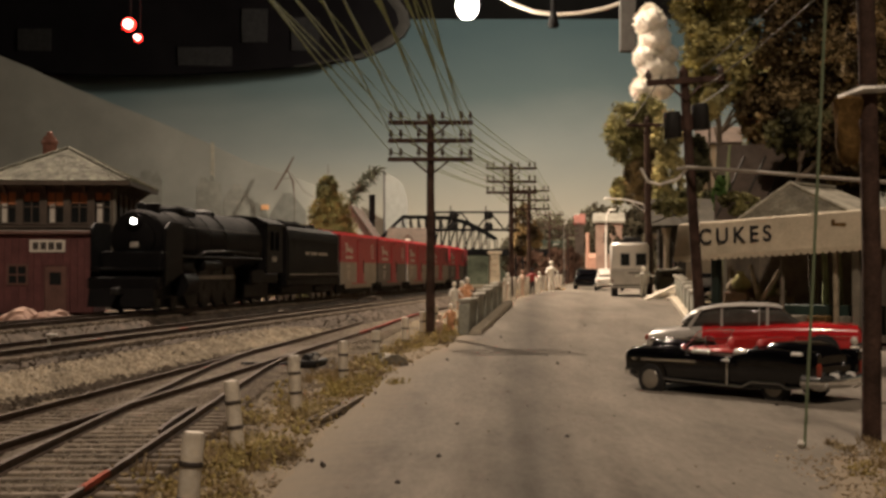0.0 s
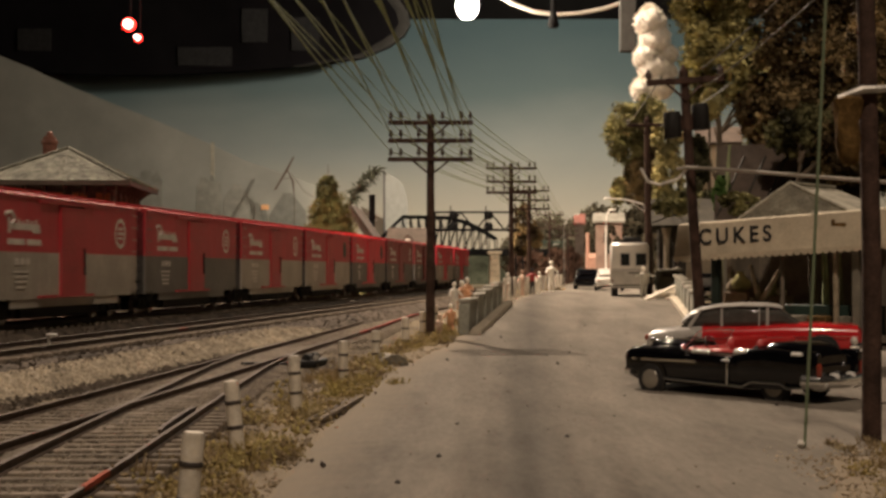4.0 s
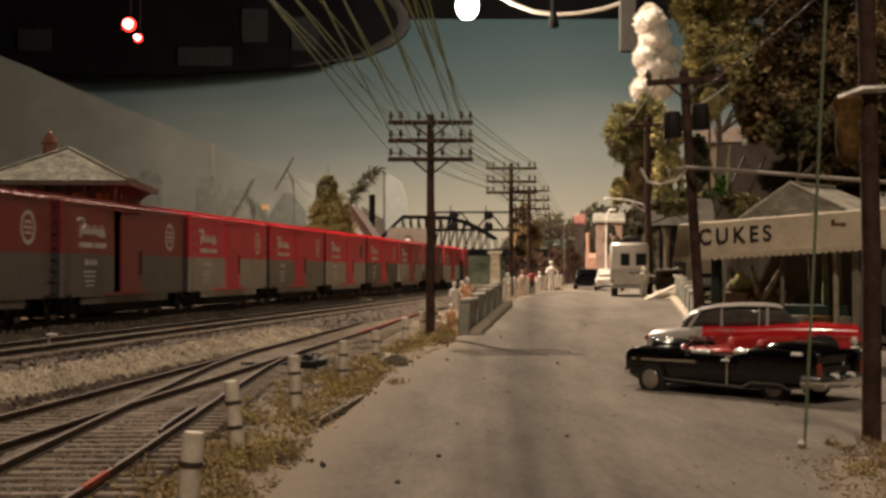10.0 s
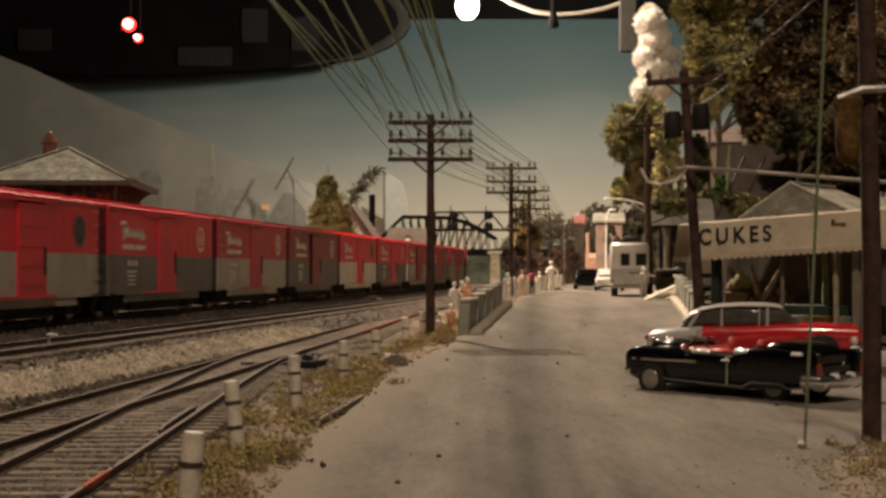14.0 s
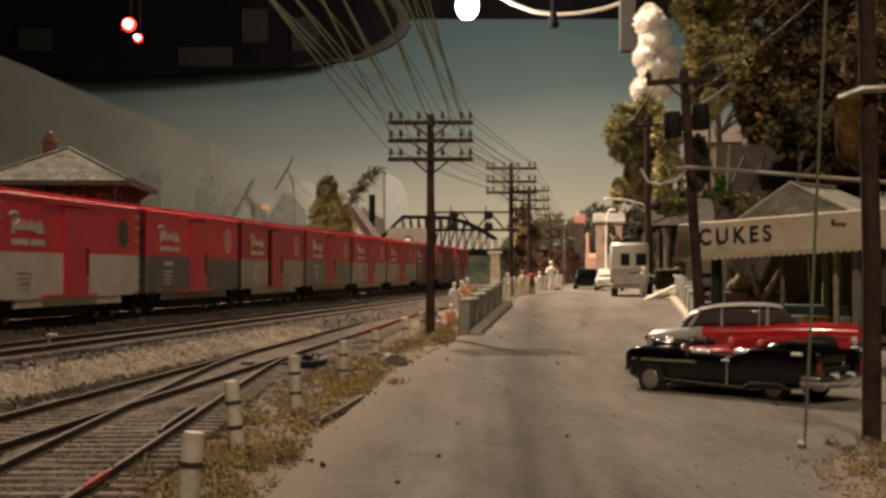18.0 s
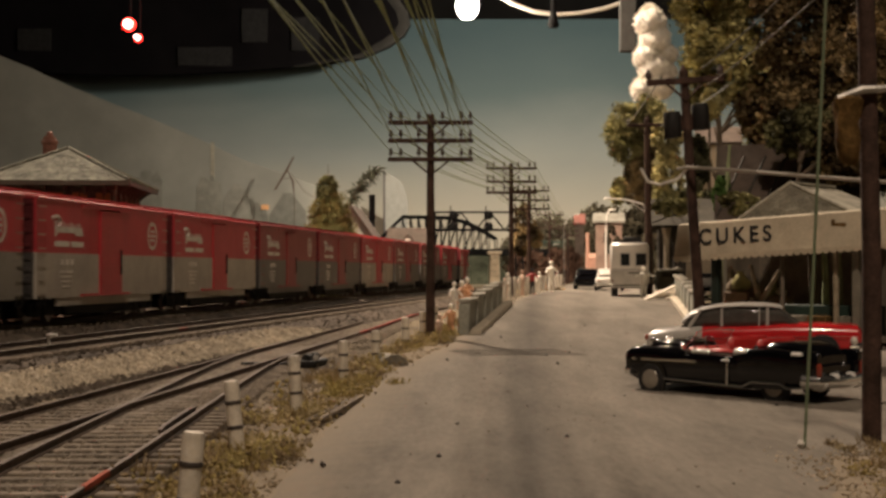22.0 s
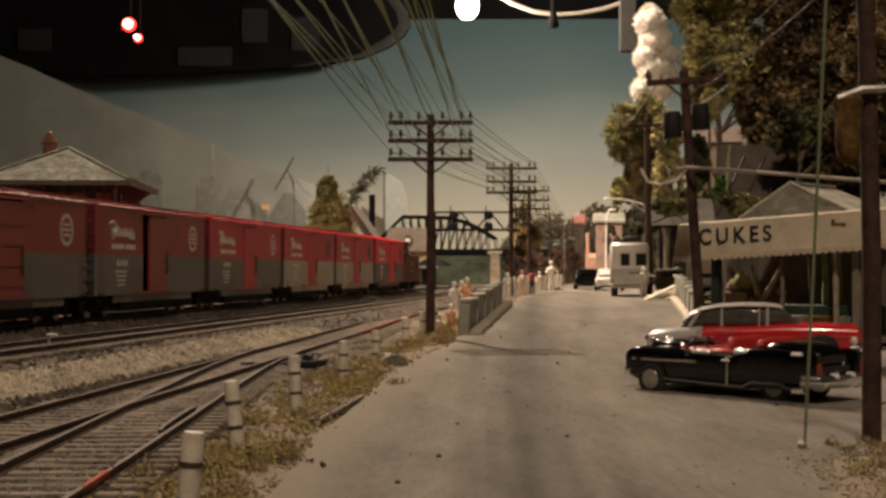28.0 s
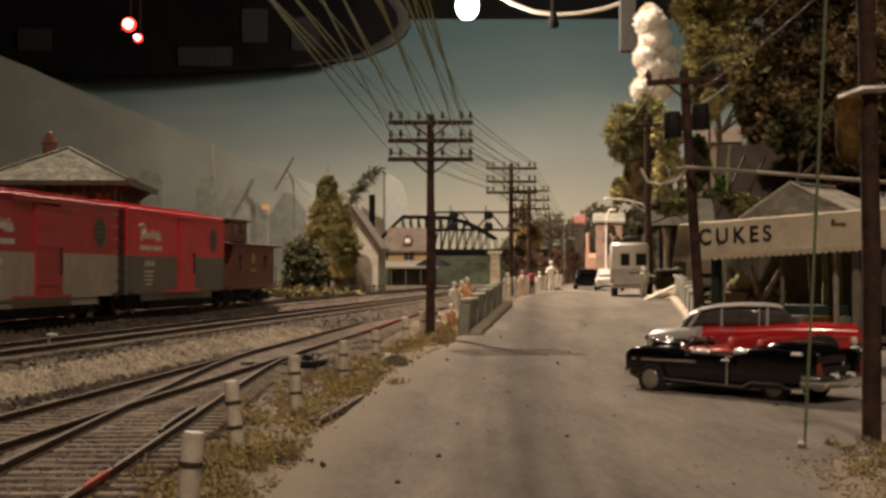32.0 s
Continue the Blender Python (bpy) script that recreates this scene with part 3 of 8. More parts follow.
def train_place(t, back):
    """Where a piece of the train stands at t seconds; back: metres behind the front end of the first boxcar."""
    return main_point(train_s(t) + back)


def train_s(t):
    ts, ss = [a for a, _ in TRAIN], [b for _, b in TRAIN]
    slopes = np.gradient(np.array(ss), np.array(ts))
    for i in range(len(ts) - 1):
        if t <= ts[i + 1] or i == len(ts) - 2:
            h = ts[i + 1] - ts[i]
            u = (t - ts[i]) / h
            return float((2 * u**3 - 3 * u**2 + 1) * ss[i] + (u**3 - 2 * u**2 + u) * h * slopes[i] + (-2 * u**3 + 3 * u**2) * ss[i + 1] + (u**3 - u**2) * h * slopes[i + 1])


# ---- locomotive, tender and caboose ----
SHORT = 0.945


def locomotive():
    lo = thing("steam_locomotive", (0, 0, 0), "black steam locomotive with smoke deflectors and lit headlight", "locomotive", "train")
    part("boiler", Geo().lathe((0, 0, 3.02), [(0.9, -8.75), (1.16, -8.7), (1.2, -8.55), (1.2, -5.2), (1.24, -5.1), (1.24, -1.5), (1.38, 1.5), (1.42, 6.6), (1.0, 6.62)], 28, "y"), "boiler_grey", lo)
    fr = part("smokebox_front", Geo().lathe((0, 0, 3.02), [(1.12, -8.7), (1.1, -8.8), (0.82, -8.86), (0.80, -8.96), (0.5, -9.06), (0.05, -9.1)], 28, "y"), "sooty_black", lo)
    part("number_board", Geo().box((0, -9.12, 2.75), (0.36, 0.06, 0.24), 0.03), "cab_lettering", fr, "small pale board")
    hl = part("headlight", Geo().lathe((0, 0, 3.72), [(0.2, -8.7), (0.3, -8.75), (0.32, -9.2), (0.27, -9.22)], 18, "y"), "sooty_black", lo)
    part("lens", Geo().lathe((0, 0, 3.72), [(0.13, -9.22), (0.125, -9.25), (0.04, -9.28)], 16, "y"), "headlight_glow", hl, "glowing white lens")
    part("chimney", Geo().lathe((0, -7.3, 0), [(0.5, 4.1), (0.46, 4.3), (0.5, 4.5), (0.44, 4.52), (0.4, 4.3)], 18), "sooty_black", lo)
    part("sand_dome", Geo().box((0, -3.6, 4.28), (1.3, 2.4, 0.5), 0.2), "sooty_black", lo)
    part("steam_dome", Geo().lathe((0, 0.6, 0), [(0.6, 4.2), (0.55, 4.45), (0.3, 4.56), (0.05, 4.6)], 16), "sooty_black", lo)
    part("bell", Geo().lathe((0, -8.2, 0), [(0.2, 4.2), (0.18, 4.35), (0.1, 4.5), (0.03, 4.55)], 12), "sooty_black", lo)
    for k in range(6):
        y = -6.5 + 2.2 * k
        r = 1.215 if y < -5.1 else (1.255 if y < -1.5 else 1.30 + 0.02 * k)
        part("boiler_band", Geo().lathe((0, 0, 3.02), [(r, y - 0.04), (r + 0.015, y - 0.03), (r + 0.015, y + 0.03), (r, y + 0.04)], 28, "y"), "sooty_black", lo)
    for s in (-1, 1):
        part("smoke_deflector", Geo().prism([(-9.9, 1.1), (-7.6, 1.6), (-7.6, 3.66), (-9.4, 3.66), (-9.9, 3.4)], s * 1.56 - 0.03, s * 1.56 + 0.03, "x"), "sooty_black", lo)
        part("running_board", Geo().box((s * 1.38, -1.0, 2.28), (0.5, 13.4, 0.1), 0.02), "sooty_black", lo)
        part("handrail", Geo().tube([(s * 1.36, y, 3.55) for y in np.linspace(-6.2, 6.0, 8)], 0.03, 5), "dark_iron", lo)
        part("cylinder", Geo().cyl((s * 1.3, -7.6, 1.15), (s * 1.3, -5.9, 1.15), 0.52, n=18).cyl((s * 1.32, -7.5, 1.85), (s * 1.32, -6.0, 1.85), 0.3, n=14), "sooty_black", lo)
        part("air_tank", Geo().lathe((s * 1.42, 0, 1.95), [(0.1, -4.6), (0.27, -4.5), (0.27, -1.8), (0.1, -1.7)], 14, "y"), "sooty_black", lo)
        part("pipe", Geo().tube([(s * 1.3, -5.2, 2.2), (s * 1.42, -4, 2.5), (s * 1.46, 0, 2.6), (s * 1.48, 5.5, 2.55)], 0.06, 6), "dark_iron", lo)
        part("ashpan", Geo().box((s * 1.2, 5.6, 1.4), (0.5, 2.6, 0.8), 0.1), "sooty_black", lo)
        cab = Geo()
        for a, b, c, d in ((6.9, 10.2, 1.6, 2.75), (6.9, 7.5, 2.75, 3.75), (8.35, 8.6, 2.75, 3.75), (9.5, 10.2, 2.75, 3.75), (6.9, 10.2, 3.75, 4.05)):
            cab.box((s * 1.55, (a + b) / 2, (c + d) / 2), (0.08, b - a, d - c))
        cs = part("cab_side", cab, "sooty_black", lo, smooth=False)
        part("cab_number", Geo().box((s * 1.6, 8.4, 2.3), (0.012, 0.9, 0.26)), "cab_lettering", cs, "pale number drawn as a bar")
    part("cab_roof", Geo().prism([(-1.62, 4.03), (-1.62, 4.15), (-1.0, 4.45), (0, 4.55), (1.0, 4.45), (1.62, 4.15), (1.62, 4.03)], 6.8, 10.7, "y"), "sooty_black", lo)
    part("cab_front", Geo().box((0, 6.92, 2.9), (3.0, 0.08, 2.3)), "sooty_black", lo)
    part("pilot", Geo().box((0, -10.2, 1.2), (2.9, 0.9, 0.5), 0.08).prism([(-10.9, 0.25), (-10.2, 0.25), (-10.2, 1.1), (-10.6, 1.1)], -1.35, 1.35, "x").box((0, -9.5, 1.75), (2.9, 1.6, 0.12), 0.02), "sooty_black", lo)
    part("front_apron", Geo().box((0, -9.3, 1.95), (2.6, 0.5, 1.1), 0.1).box((0, -8.4, 1.2), (2.2, 2.2, 1.3), 0.1), "sooty_black", lo)
    part("main_bed", Geo().box((0, -0.5, 0.8), (1.3, 19.6, 1.36), 0.1).box((0, 6.6, 0.75), (2.2, 5.0, 0.9), 0.1).box((0, 8.3, 1.3), (2.6, 4.2, 0.5), 0.06), "sooty_black", lo)
    coupler(lo, -11.1, -1)

    def wheel_pair(name, r, spokes):
        w = Geo()
        for s in (-1, 1):
            w.lathe((s * 0.76, 0, 0), [(r * 0.86, -0.07 * s), (r, -0.07 * s), (r + 0.03, -0.05 * s), (r, 0.0), (r, 0.07 * s), (r * 0.86, 0.07 * s)], 28, "x")
            w.lathe((s * 0.76, 0, 0), [(0.05, -0.09 * s), (r * 0.24, -0.09 * s), (r * 0.24, 0.1 * s), (0.05, 0.1 * s)], 14, "x")
            star = []
            for k in range(spokes):
                for da, rad in ((-0.16, 0.22), (-0.045, 0.88), (0.045, 0.88), (0.16, 0.22)):
                    a = 2 * math.pi * (k + da * spokes / 7) / spokes if rad < 0.5 else 2 * math.pi * k / spokes + da
                    star.append((math.cos(a) * r * rad, math.sin(a) * r * rad))
            w.prism(star, s * 0.76 - 0.04, s * 0.76 + 0.04, "x")
            if spokes > 9:
                w.prism([(-0.5, -r * 0.88), (0.5, -r * 0.88), (0.62, -r * 0.5), (-0.62, -r * 0.5)], s * 0.70, s * 0.84, "x")
        w.cyl((-0.76, 0, 0), (0.76, 0, 0), 0.12)
        return mesh_of(name, w, "dark_iron")
    big, mid = wheel_pair("driving_wheelset", 1.0, 14), wheel_pair("pony_wheelset", 0.46, 8)
    for y in (-3.9, -1.78, 0.34, 2.46):
        ob = part("driving_wheelset", big, None, lo, at=(0, y, 1.0))
        SPIN.append((ob, y * SHORT, 1.0, 1.0))
    for y in (-8.6, -6.4, 5.2, 7.0):
        ob = part("pony_wheelset", mid, None, lo, at=(0, y, 0.46))
    for s in (-1, 1):
        rod = part("side_rod", Geo().box((s * 0.95, -0.72, 0), (0.08, 6.7, 0.2), 0.03), "wheel_steel", lo)
        rod.matrix_basis = P(0, 0, 1.0)
        RODS.append((rod, 1.0, s))
        part("crosshead", Geo().box((s * 1.25, -5.2, 1.2), (0.14, 0.7, 0.34), 0.04).box((s * 1.25, -5.0, 1.45), (0.1, 1.6, 0.08)), "dark_iron", lo)
    # the engine is a little shorter than its wheelbase plan
    for ob in lo.children_recursive:
        if "wheelset" in ob.name:
            ob.location.y *= SHORT
        else:
            ob.data.transform(Matrix.Diagonal((1, SHORT, 1, 1)))
    return lo


def tender():
    te = thing("tender", (0, 0, 0), "black rounded tender with a pale lettering bar", "tender", "train")
    W, L = 1.55, 13.2
    prof = [(-W, 1.25), (-W, 3.5), (-W * 0.93, 3.95), (-W * 0.7, 4.22), (0, 4.28), (W * 0.7, 4.22), (W * 0.93, 3.95), (W, 3.5), (W, 1.25)]
    part("tank", Geo().prism(prof, -L / 2 + 0.1, L / 2, "y"), "boiler_grey", te)
    part("tank_skirt", Geo().box((0, 0.1, 0.72), (1.9, L - 0.6, 0.75), 0.05), "truck_black", te)
    for s in (-1, 1):
        part("tank_bead", Geo().box((s * (W + 0.012), 0.05, 1.5), (0.02, L - 0.4, 0.05)), "cab_lettering", te, "thin pale bead along the tank")
    part("coal_bunker", Geo().box((-W * 0.7, -3.6, 4.2), (0.08, 5.6, 0.3)).box((W * 0.7, -3.6, 4.2), (0.08, 5.6, 0.3)).box((0, -0.84, 4.2), (1.4 * W, 0.08, 0.3)), "sooty_black", te)
    rng = random.Random(4)
    coal = Geo()
    for i in range(240):
        x, y = rng.uniform(-1.0, 1.0), rng.uniform(-6.0, -1.0)
        coal.blob((x, y, 4.2 + 0.15 * (1 - (x / 1.5) ** 2)), rng.uniform(0.12, 0.22), rng)
    tagged(part("coal", coal, "sooty_black", te, smooth=False), kind="stuff")
    part("front_plate", Geo().box((0, -L / 2 + 0.02, 2.7), (2.9, 0.1, 2.9)), "sooty_black", te)
    part("frame", Geo().box((0, 0, 1.05), (2.9, L, 0.35), 0.04), "sooty_black", te)
    part("hatch", Geo().lathe((0, 4.6, 0), [(0.45, 4.2), (0.45, 4.5), (0.4, 4.56), (0.05, 4.58)], 16), "sooty_black", te)
    for s in (-1, 1):
        g = Geo()
        for a, w in ((-2.0, 1.1), (-0.35, 1.6), (2.0, 2.4)):
            g.box((s * (W + 0.006), a, 2.7), (0.012, w, 0.17))
        tagged(part("lettering", g, "cab_lettering", te, "pale lettering as plain bars", smooth=False), kind="stuff")
        part("rivet_strip", Geo().box((s * (W + 0.01), 0.6, 3.48), (0.02, 12.0, 0.08)), "sooty_black", te)
        part("grab_iron", Geo().tube([(s * (W + 0.06), L / 2 - 0.4, z) for z in np.linspace(1.4, 3.9, 5)], 0.03, 5), "wheel_steel", te)
    for e in (-4.1, 4.1):
        t = part("truck", Geo().box((-1.0, e, 0.62), (0.2, 4.4, 0.42), 0.08).box((1.0, e, 0.62), (0.2, 4.4, 0.42), 0.08).box((0, e, 0.7), (2.0, 0.5, 0.3)), "truck_black", te)
        for k in (-1, 0, 1):
            w = Geo().cyl((-0.75, e + k * 1.6, 0.45), (0.75, e + k * 1.6, 0.45), 0.09)
            for s in (-1, 1):
                w.lathe((s * 0.755, e + k * 1.6, 0.45), [(0.1, -0.07 * s), (0.45, -0.07 * s), (0.45, 0.07 * s), (0.1, 0.07 * s)], 16, "x")
            part("wheelset", w, "wheel_steel", t)
    coupler(te, L / 2 + 0.3, 1)
    return te


def caboose():
    ca = thing("caboose", (0, 0, 0), "brown-red wooden caboose with a roof cupola", "caboose", "train")
    L, W = 7.2, 1.42
    for s in (-1, 1):
        g = Geo()
        wins = (-2.4, 2.0)
        edges = [-L / 2] + [e for w in wins for e in (w - 0.35, w + 0.35)] + [L / 2]
        for i in range(0, len(edges), 2):
            a, b = edges[i], edges[i + 1]
            g.box((s * W, (a + b) / 2, 2.2), (0.08, b - a, 2.3))
        for w in wins:
            g.box((s * W, w, 1.5), (0.08, 0.7, 0.9)).box((s * W, w, 3.1), (0.08, 0.7, 0.5))
        part("side_wall", g, "caboose_red", ca, smooth=False)
        for w in wins:
            wn = part("window", Geo().box((s * (W + 0.03), w, 2.84), (0.06, 0.86, 0.08)).box((s * (W + 0.03), w, 1.95), (0.08, 0.9, 0.08)).box((s * (W + 0.03), w - 0.38, 2.4), (0.06, 0.08, 0.9)).box((s * (W + 0.03), w + 0.38, 2.4), (0.06, 0.08, 0.9)), "caboose_red", ca)
            part("pane", Geo().box((s * (W - 0.02), w, 2.4), (0.02, 0.7, 0.9)), "dark_glass", wn)
        part("emblem", Geo().lathe((s * (W + 0.05), -0.2, 2.6), [(0.02, -0.006), (0.3, -0.005), (0.3, 0.006), (0.02, 0.007)], 14, "x"), "lettering_gold", ca, "small gold emblem disc")
        part("data_panel", Geo().box((s * (W + 0.05), -0.2, 1.95), (0.012, 0.9, 0.14)), "lettering_gold", ca)
        part("sill", Geo().box((s * W, 0, 1.0), (0.12, L + 1.8, 0.2), 0.02), "caboose_red", ca)
    for e in (-1, 1):
        part("end_wall", Geo().box((0, e * L / 2, 2.2), (2 * W, 0.08, 2.3)), "caboose_red", ca)
        part("platform", Geo().box((0, e * (L / 2 + 0.5), 1.05), (2.7, 1.0, 0.12), 0.02), "truck_black", ca)
        rail = Geo().tube([(-1.3, e * (L / 2 + 0.95), 1.1), (-1.3, e * (L / 2 + 0.95), 2.1), (1.3, e * (L / 2 + 0.95), 2.1), (1.3, e * (L / 2 + 0.95), 1.1)], 0.035, 6)
        part("railing", rail, "dark_iron", ca)
        part("ladder", Geo().tube([(0.6, e * (L / 2 + 0.9), 1.1), (0.6, e * (L / 2 + 0.9), 3.7)], 0.03, 5).tube([(1.0, e * (L / 2 + 0.9), 1.1), (1.0, e * (L / 2 + 0.9), 3.7)], 0.03, 5), "dark_iron", ca)
        part("step_well", Geo().box((1.2, e * (L / 2 + 0.5), 0.75), (0.3, 0.7, 0.06)).box((-1.2, e * (L / 2 + 0.5), 0.75), (0.3, 0.7, 0.06)).box((1.2, e * (L / 2 + 0.5), 0.45), (0.3, 0.7, 0.06)).box((-1.2, e * (L / 2 + 0.5), 0.45), (0.3, 0.7, 0.06)), "truck_black", ca)
        truck(ca, e * 2.7)
        coupler(ca, e * (L / 2 + 1.2), e)
    part("roof", Geo().prism([(-W - 0.15, 3.33), (-W - 0.15, 3.4), (-0.7, 3.58), (0, 3.64), (0.7, 3.58), (W + 0.15, 3.4), (W + 0.15, 3.33)], -L / 2 - 1.0, L / 2 + 1.0, "y"), "caboose_roof", ca)
    cu = part("cupola", Geo().box((0, -1.6, 4.1), (2.3, 2.7, 1.15), 0.03), "caboose_red", ca)
    part("cupola_roof", Geo().prism([(-1.35, 4.66), (-1.35, 4.72), (0, 4.88), (1.35, 4.72), (1.35, 4.66)], -3.1, -0.1, "y"), "caboose_roof", cu)
    for s in (-1, 1):
        for k in (-0.45, 0.45):
            part("cupola_window", Geo().box((s * 1.16, -1.6 + k * 1.4, 4.25), (0.02, 0.7, 0.45)), "dark_glass", cu)
    part("stove_pipe", Geo().cyl((0.4, 1.6, 3.5), (0.4, 1.6, 4.5), 0.09).lathe((0.4, 1.6, 4.5), [(0.16, 0), (0.03, 0.18)], 10), "dark_iron", ca)
    part("underframe", Geo().box((0, 0, 0.8), (0.5, L, 0.3)).box((0.5, 0, 0.55), (0.8, 1.6, 0.4), 0.05), "truck_black", ca)
    return ca


SPIN, RODS = [], []
use("cab_lettering", (0.36, 0.33, 0.29), 0.7, vary=0.25, scale=3)
use("headlight_glow", (0.9, 0.9, 0.85), 0.3, emit=(1.0, 0.97, 0.9), power=14.0, bump=0)
use("dark_glass", (0.02, 0.022, 0.022), 0.08, vary=0.1, bump=0)
use("lettering_gold", (0.45, 0.30, 0.08), 0.6)
MOVING.append((locomotive(), -24.84, 11))
MOVING.append((tender(), -7.1, 6.6))
cab_thing = caboose()
cab_thing.scale = (0.95, 1.07, 0.88)
MOVING.append((cab_thing, 28 * PITCH + 5.2, 4.6))


# ---- telephone poles and wires ----
ARM_AT = (-1.40, -1.05, -0.42, 0.42, 1.08, 1.40)


def line_pole(x, y, z0, top, arms, scale=1.0, label="brown wooden telephone pole with three crossarms"):
    po = thing("telephone_pole", (x, y, z0), label, "telephone pole", "telephone poles")
    h = top - z0
    part("post", Geo().cyl((0, 0, -0.3), (0, 0, h), 0.17, 0.125, 12), "pole_wood", po)
    for k, za in enumerate(arms):
        z = za - z0
        arm = part("crossarm", Geo().box((0, -0.17, z), (3.0, 0.12, 0.15), 0.015), "pole_wood", po)
        for s in (-1, 1):
            part("brace", Geo().tube([(s * 0.62, -0.2, z - 0.06), (0.02 * s, -0.16, z - 0.55)], 0.035, 5), "pole_wood", arm)
        for a in ARM_AT:
            part("insulator", Geo().lathe((a, -0.17, z + 0.07), [(0.02, 0), (0.025, 0.1), (0.075, 0.1), (0.07, 0.18), (0.05, 0.2), (0.055, 0.27), (0.03, 0.32), (0.01, 0.33)], 8), "insulator", arm)
    return po


LINE = [(-0.44, 50, 0.25, 8.45, (8.14, 7.5, 6.84)), (4.05, 84, 1.3, 9.3, (9.0, 8.2, 7.55)), (6.4, 105, 1.3, 9.2, (8.85, 8.15, 7.5)),
        (11.3, 150, 1.3, 9.2, (8.85, 8.15, 7.5)), (16.4, 186, 1.3, 9.2, (8.85, 8.15, 7.5))]
for row in LINE:
    line_pole(*row)
# the near span runs down to a peg post behind the camera; columns: the wires' spread where they pass overhead
NEAR = ((-294, -292, -288), (-247, -245, -209), (-204, -172, -168), (-116, -110, -102), (-62, -56, -49), (-40, -32, -21))
PEG_Y, PEG_Z = -12.0, (4.9, 4.6, 4.3)
SPANS = [(r[0], r[1], r[4]) for r in LINE]
peg = thing("wire_peg_post", (-1.6, PEG_Y - 0.2, 0.0), "short brown post with pegged crossarms for the wires", "post")
part("post", Geo().cyl((0, 0, -0.3), (0, 0, 5.2), 0.14, 0.11, 12), "pole_wood", peg)
for z in PEG_Z:
    part("crossarm", Geo().box((0, 0.12, z), (4.6, 0.12, 0.14), 0.015), "pole_wood", peg)
wire_label = "thin olive thread strung between pole insulators"
for i in range(3):
    for k, a in enumerate(ARM_AT):
        x0, y0, z0 = LINE[0][0] + a, LINE[0][1] - 0.17, LINE[0][4][i] + 0.28
        rise = 0.1918
        u = (z0 - EYE_Z - rise * y0) / (rise * (PEG_Y - y0) - (PEG_Z[i] - z0))
        yc = y0 + (PEG_Y - y0) * u
        x1 = x0 + (NEAR[k][i] / 2503 * yc - x0) / u
        pts = []
        for j in range(15):
            q = j / 14
            pts.append((x0 + (x1 - x0) * q, y0 + (PEG_Y - y0) * q, z0 + (PEG_Z[i] - z0) * q - (0.05 + 0.04 * ((i + k) % 3)) * 4 * q * (1 - q)))
        solid("telephone_wire", Geo().tube(pts, [0.009 + 0.007 * j / 14 for j in range(15)], 5), "wire", wire_label, "wire", "telephone wires")
for (xa, ya, za), (xb, yb, zb) in zip(SPANS, SPANS[1:]):
    for i in range(3):
        for k, a in enumerate(ARM_AT):
            pts = []
            sag = 0.05 + 0.12 * ((i * 7 + k * 5) % 4) / 4
            for j in range(13):
                u = j / 12
                pts.append((xa + (xb - xa) * u + a, ya + (yb - ya) * u - 0.17, za[i] + (zb[i] - za[i]) * u + 0.28 - sag * 4 * u * (1 - u)))
            solid("telephone_wire", Geo().tube(pts, 0.017, 5), "wire", wire_label, "wire", "telephone wires")


def power_pole(x, y, z0, top, lean=0.0, transformers=True, r=0.19, arm=1.25):
    po = thing("power_pole", (x, y, z0, 0, lean, 0), "dark brown wooden power pole with a crossarm", "power pole", "power poles")
    h = top - z0
    part("post", Geo().cyl((0, 0, -0.3), (0, 0, h), r, r * 0.75, 12).lathe((0, 0, h), [(r * 0.75, 0), (0.02, 0.2)], 12), "pole_wood", po)
    ar = part("crossarm", Geo().box((0, -r, h - 0.35), (arm * 2, 0.14, 0.2), 0.02), "pole_wood", po)
    for s in (-1, 1):
        part("brace", Geo().tube([(s * arm * 0.5, -r, h - 0.4), (0, -r * 0.9, h - 1.0)], 0.04, 5), "pole_wood", ar)
        part("insulator", Geo().lathe((s * arm * 0.94, -r, h - 0.25), [(0.03, 0), (0.1, 0.05), (0.12, 0.16), (0.05, 0.28), (0.02, 0.34)], 10), "insulator", ar)
    if transformers:
        for s in (-1, 1):
            t = part("transformer", Geo().lathe((s * 0.46, 0.05, h - 2.06 + 0.1 * s), [(0.26, 0), (0.29, 0.04), (0.29, 0.75), (0.25, 0.84), (0.05, 0.88)], 14), "dark_iron", po, "dark green transformer can")
            part("bracket", Geo().box((s * 0.22, 0.02, h - 1.7), (0.2, 0.08, 0.5)), "pole_wood", t)
    return po


power_pole(8.42, 46, 0.45, 9.45, -3.7)
power_pole(11.65, 80, 1.45, 11.5, -0.5, False, 0.21, 1.15)
po = thing("power_pole", (7.2, 23.8, 0), "thick dark brown wooden pole standing in roadside weeds", "power pole", "power poles")
part("post", Geo().tube([(0, 0, -0.3), (0.02, 0, 3), (-0.05, 0, 7), (-0.2, 0, 11)], [0.165, 0.16, 0.15, 0.14], 14), "pole_wood", po)


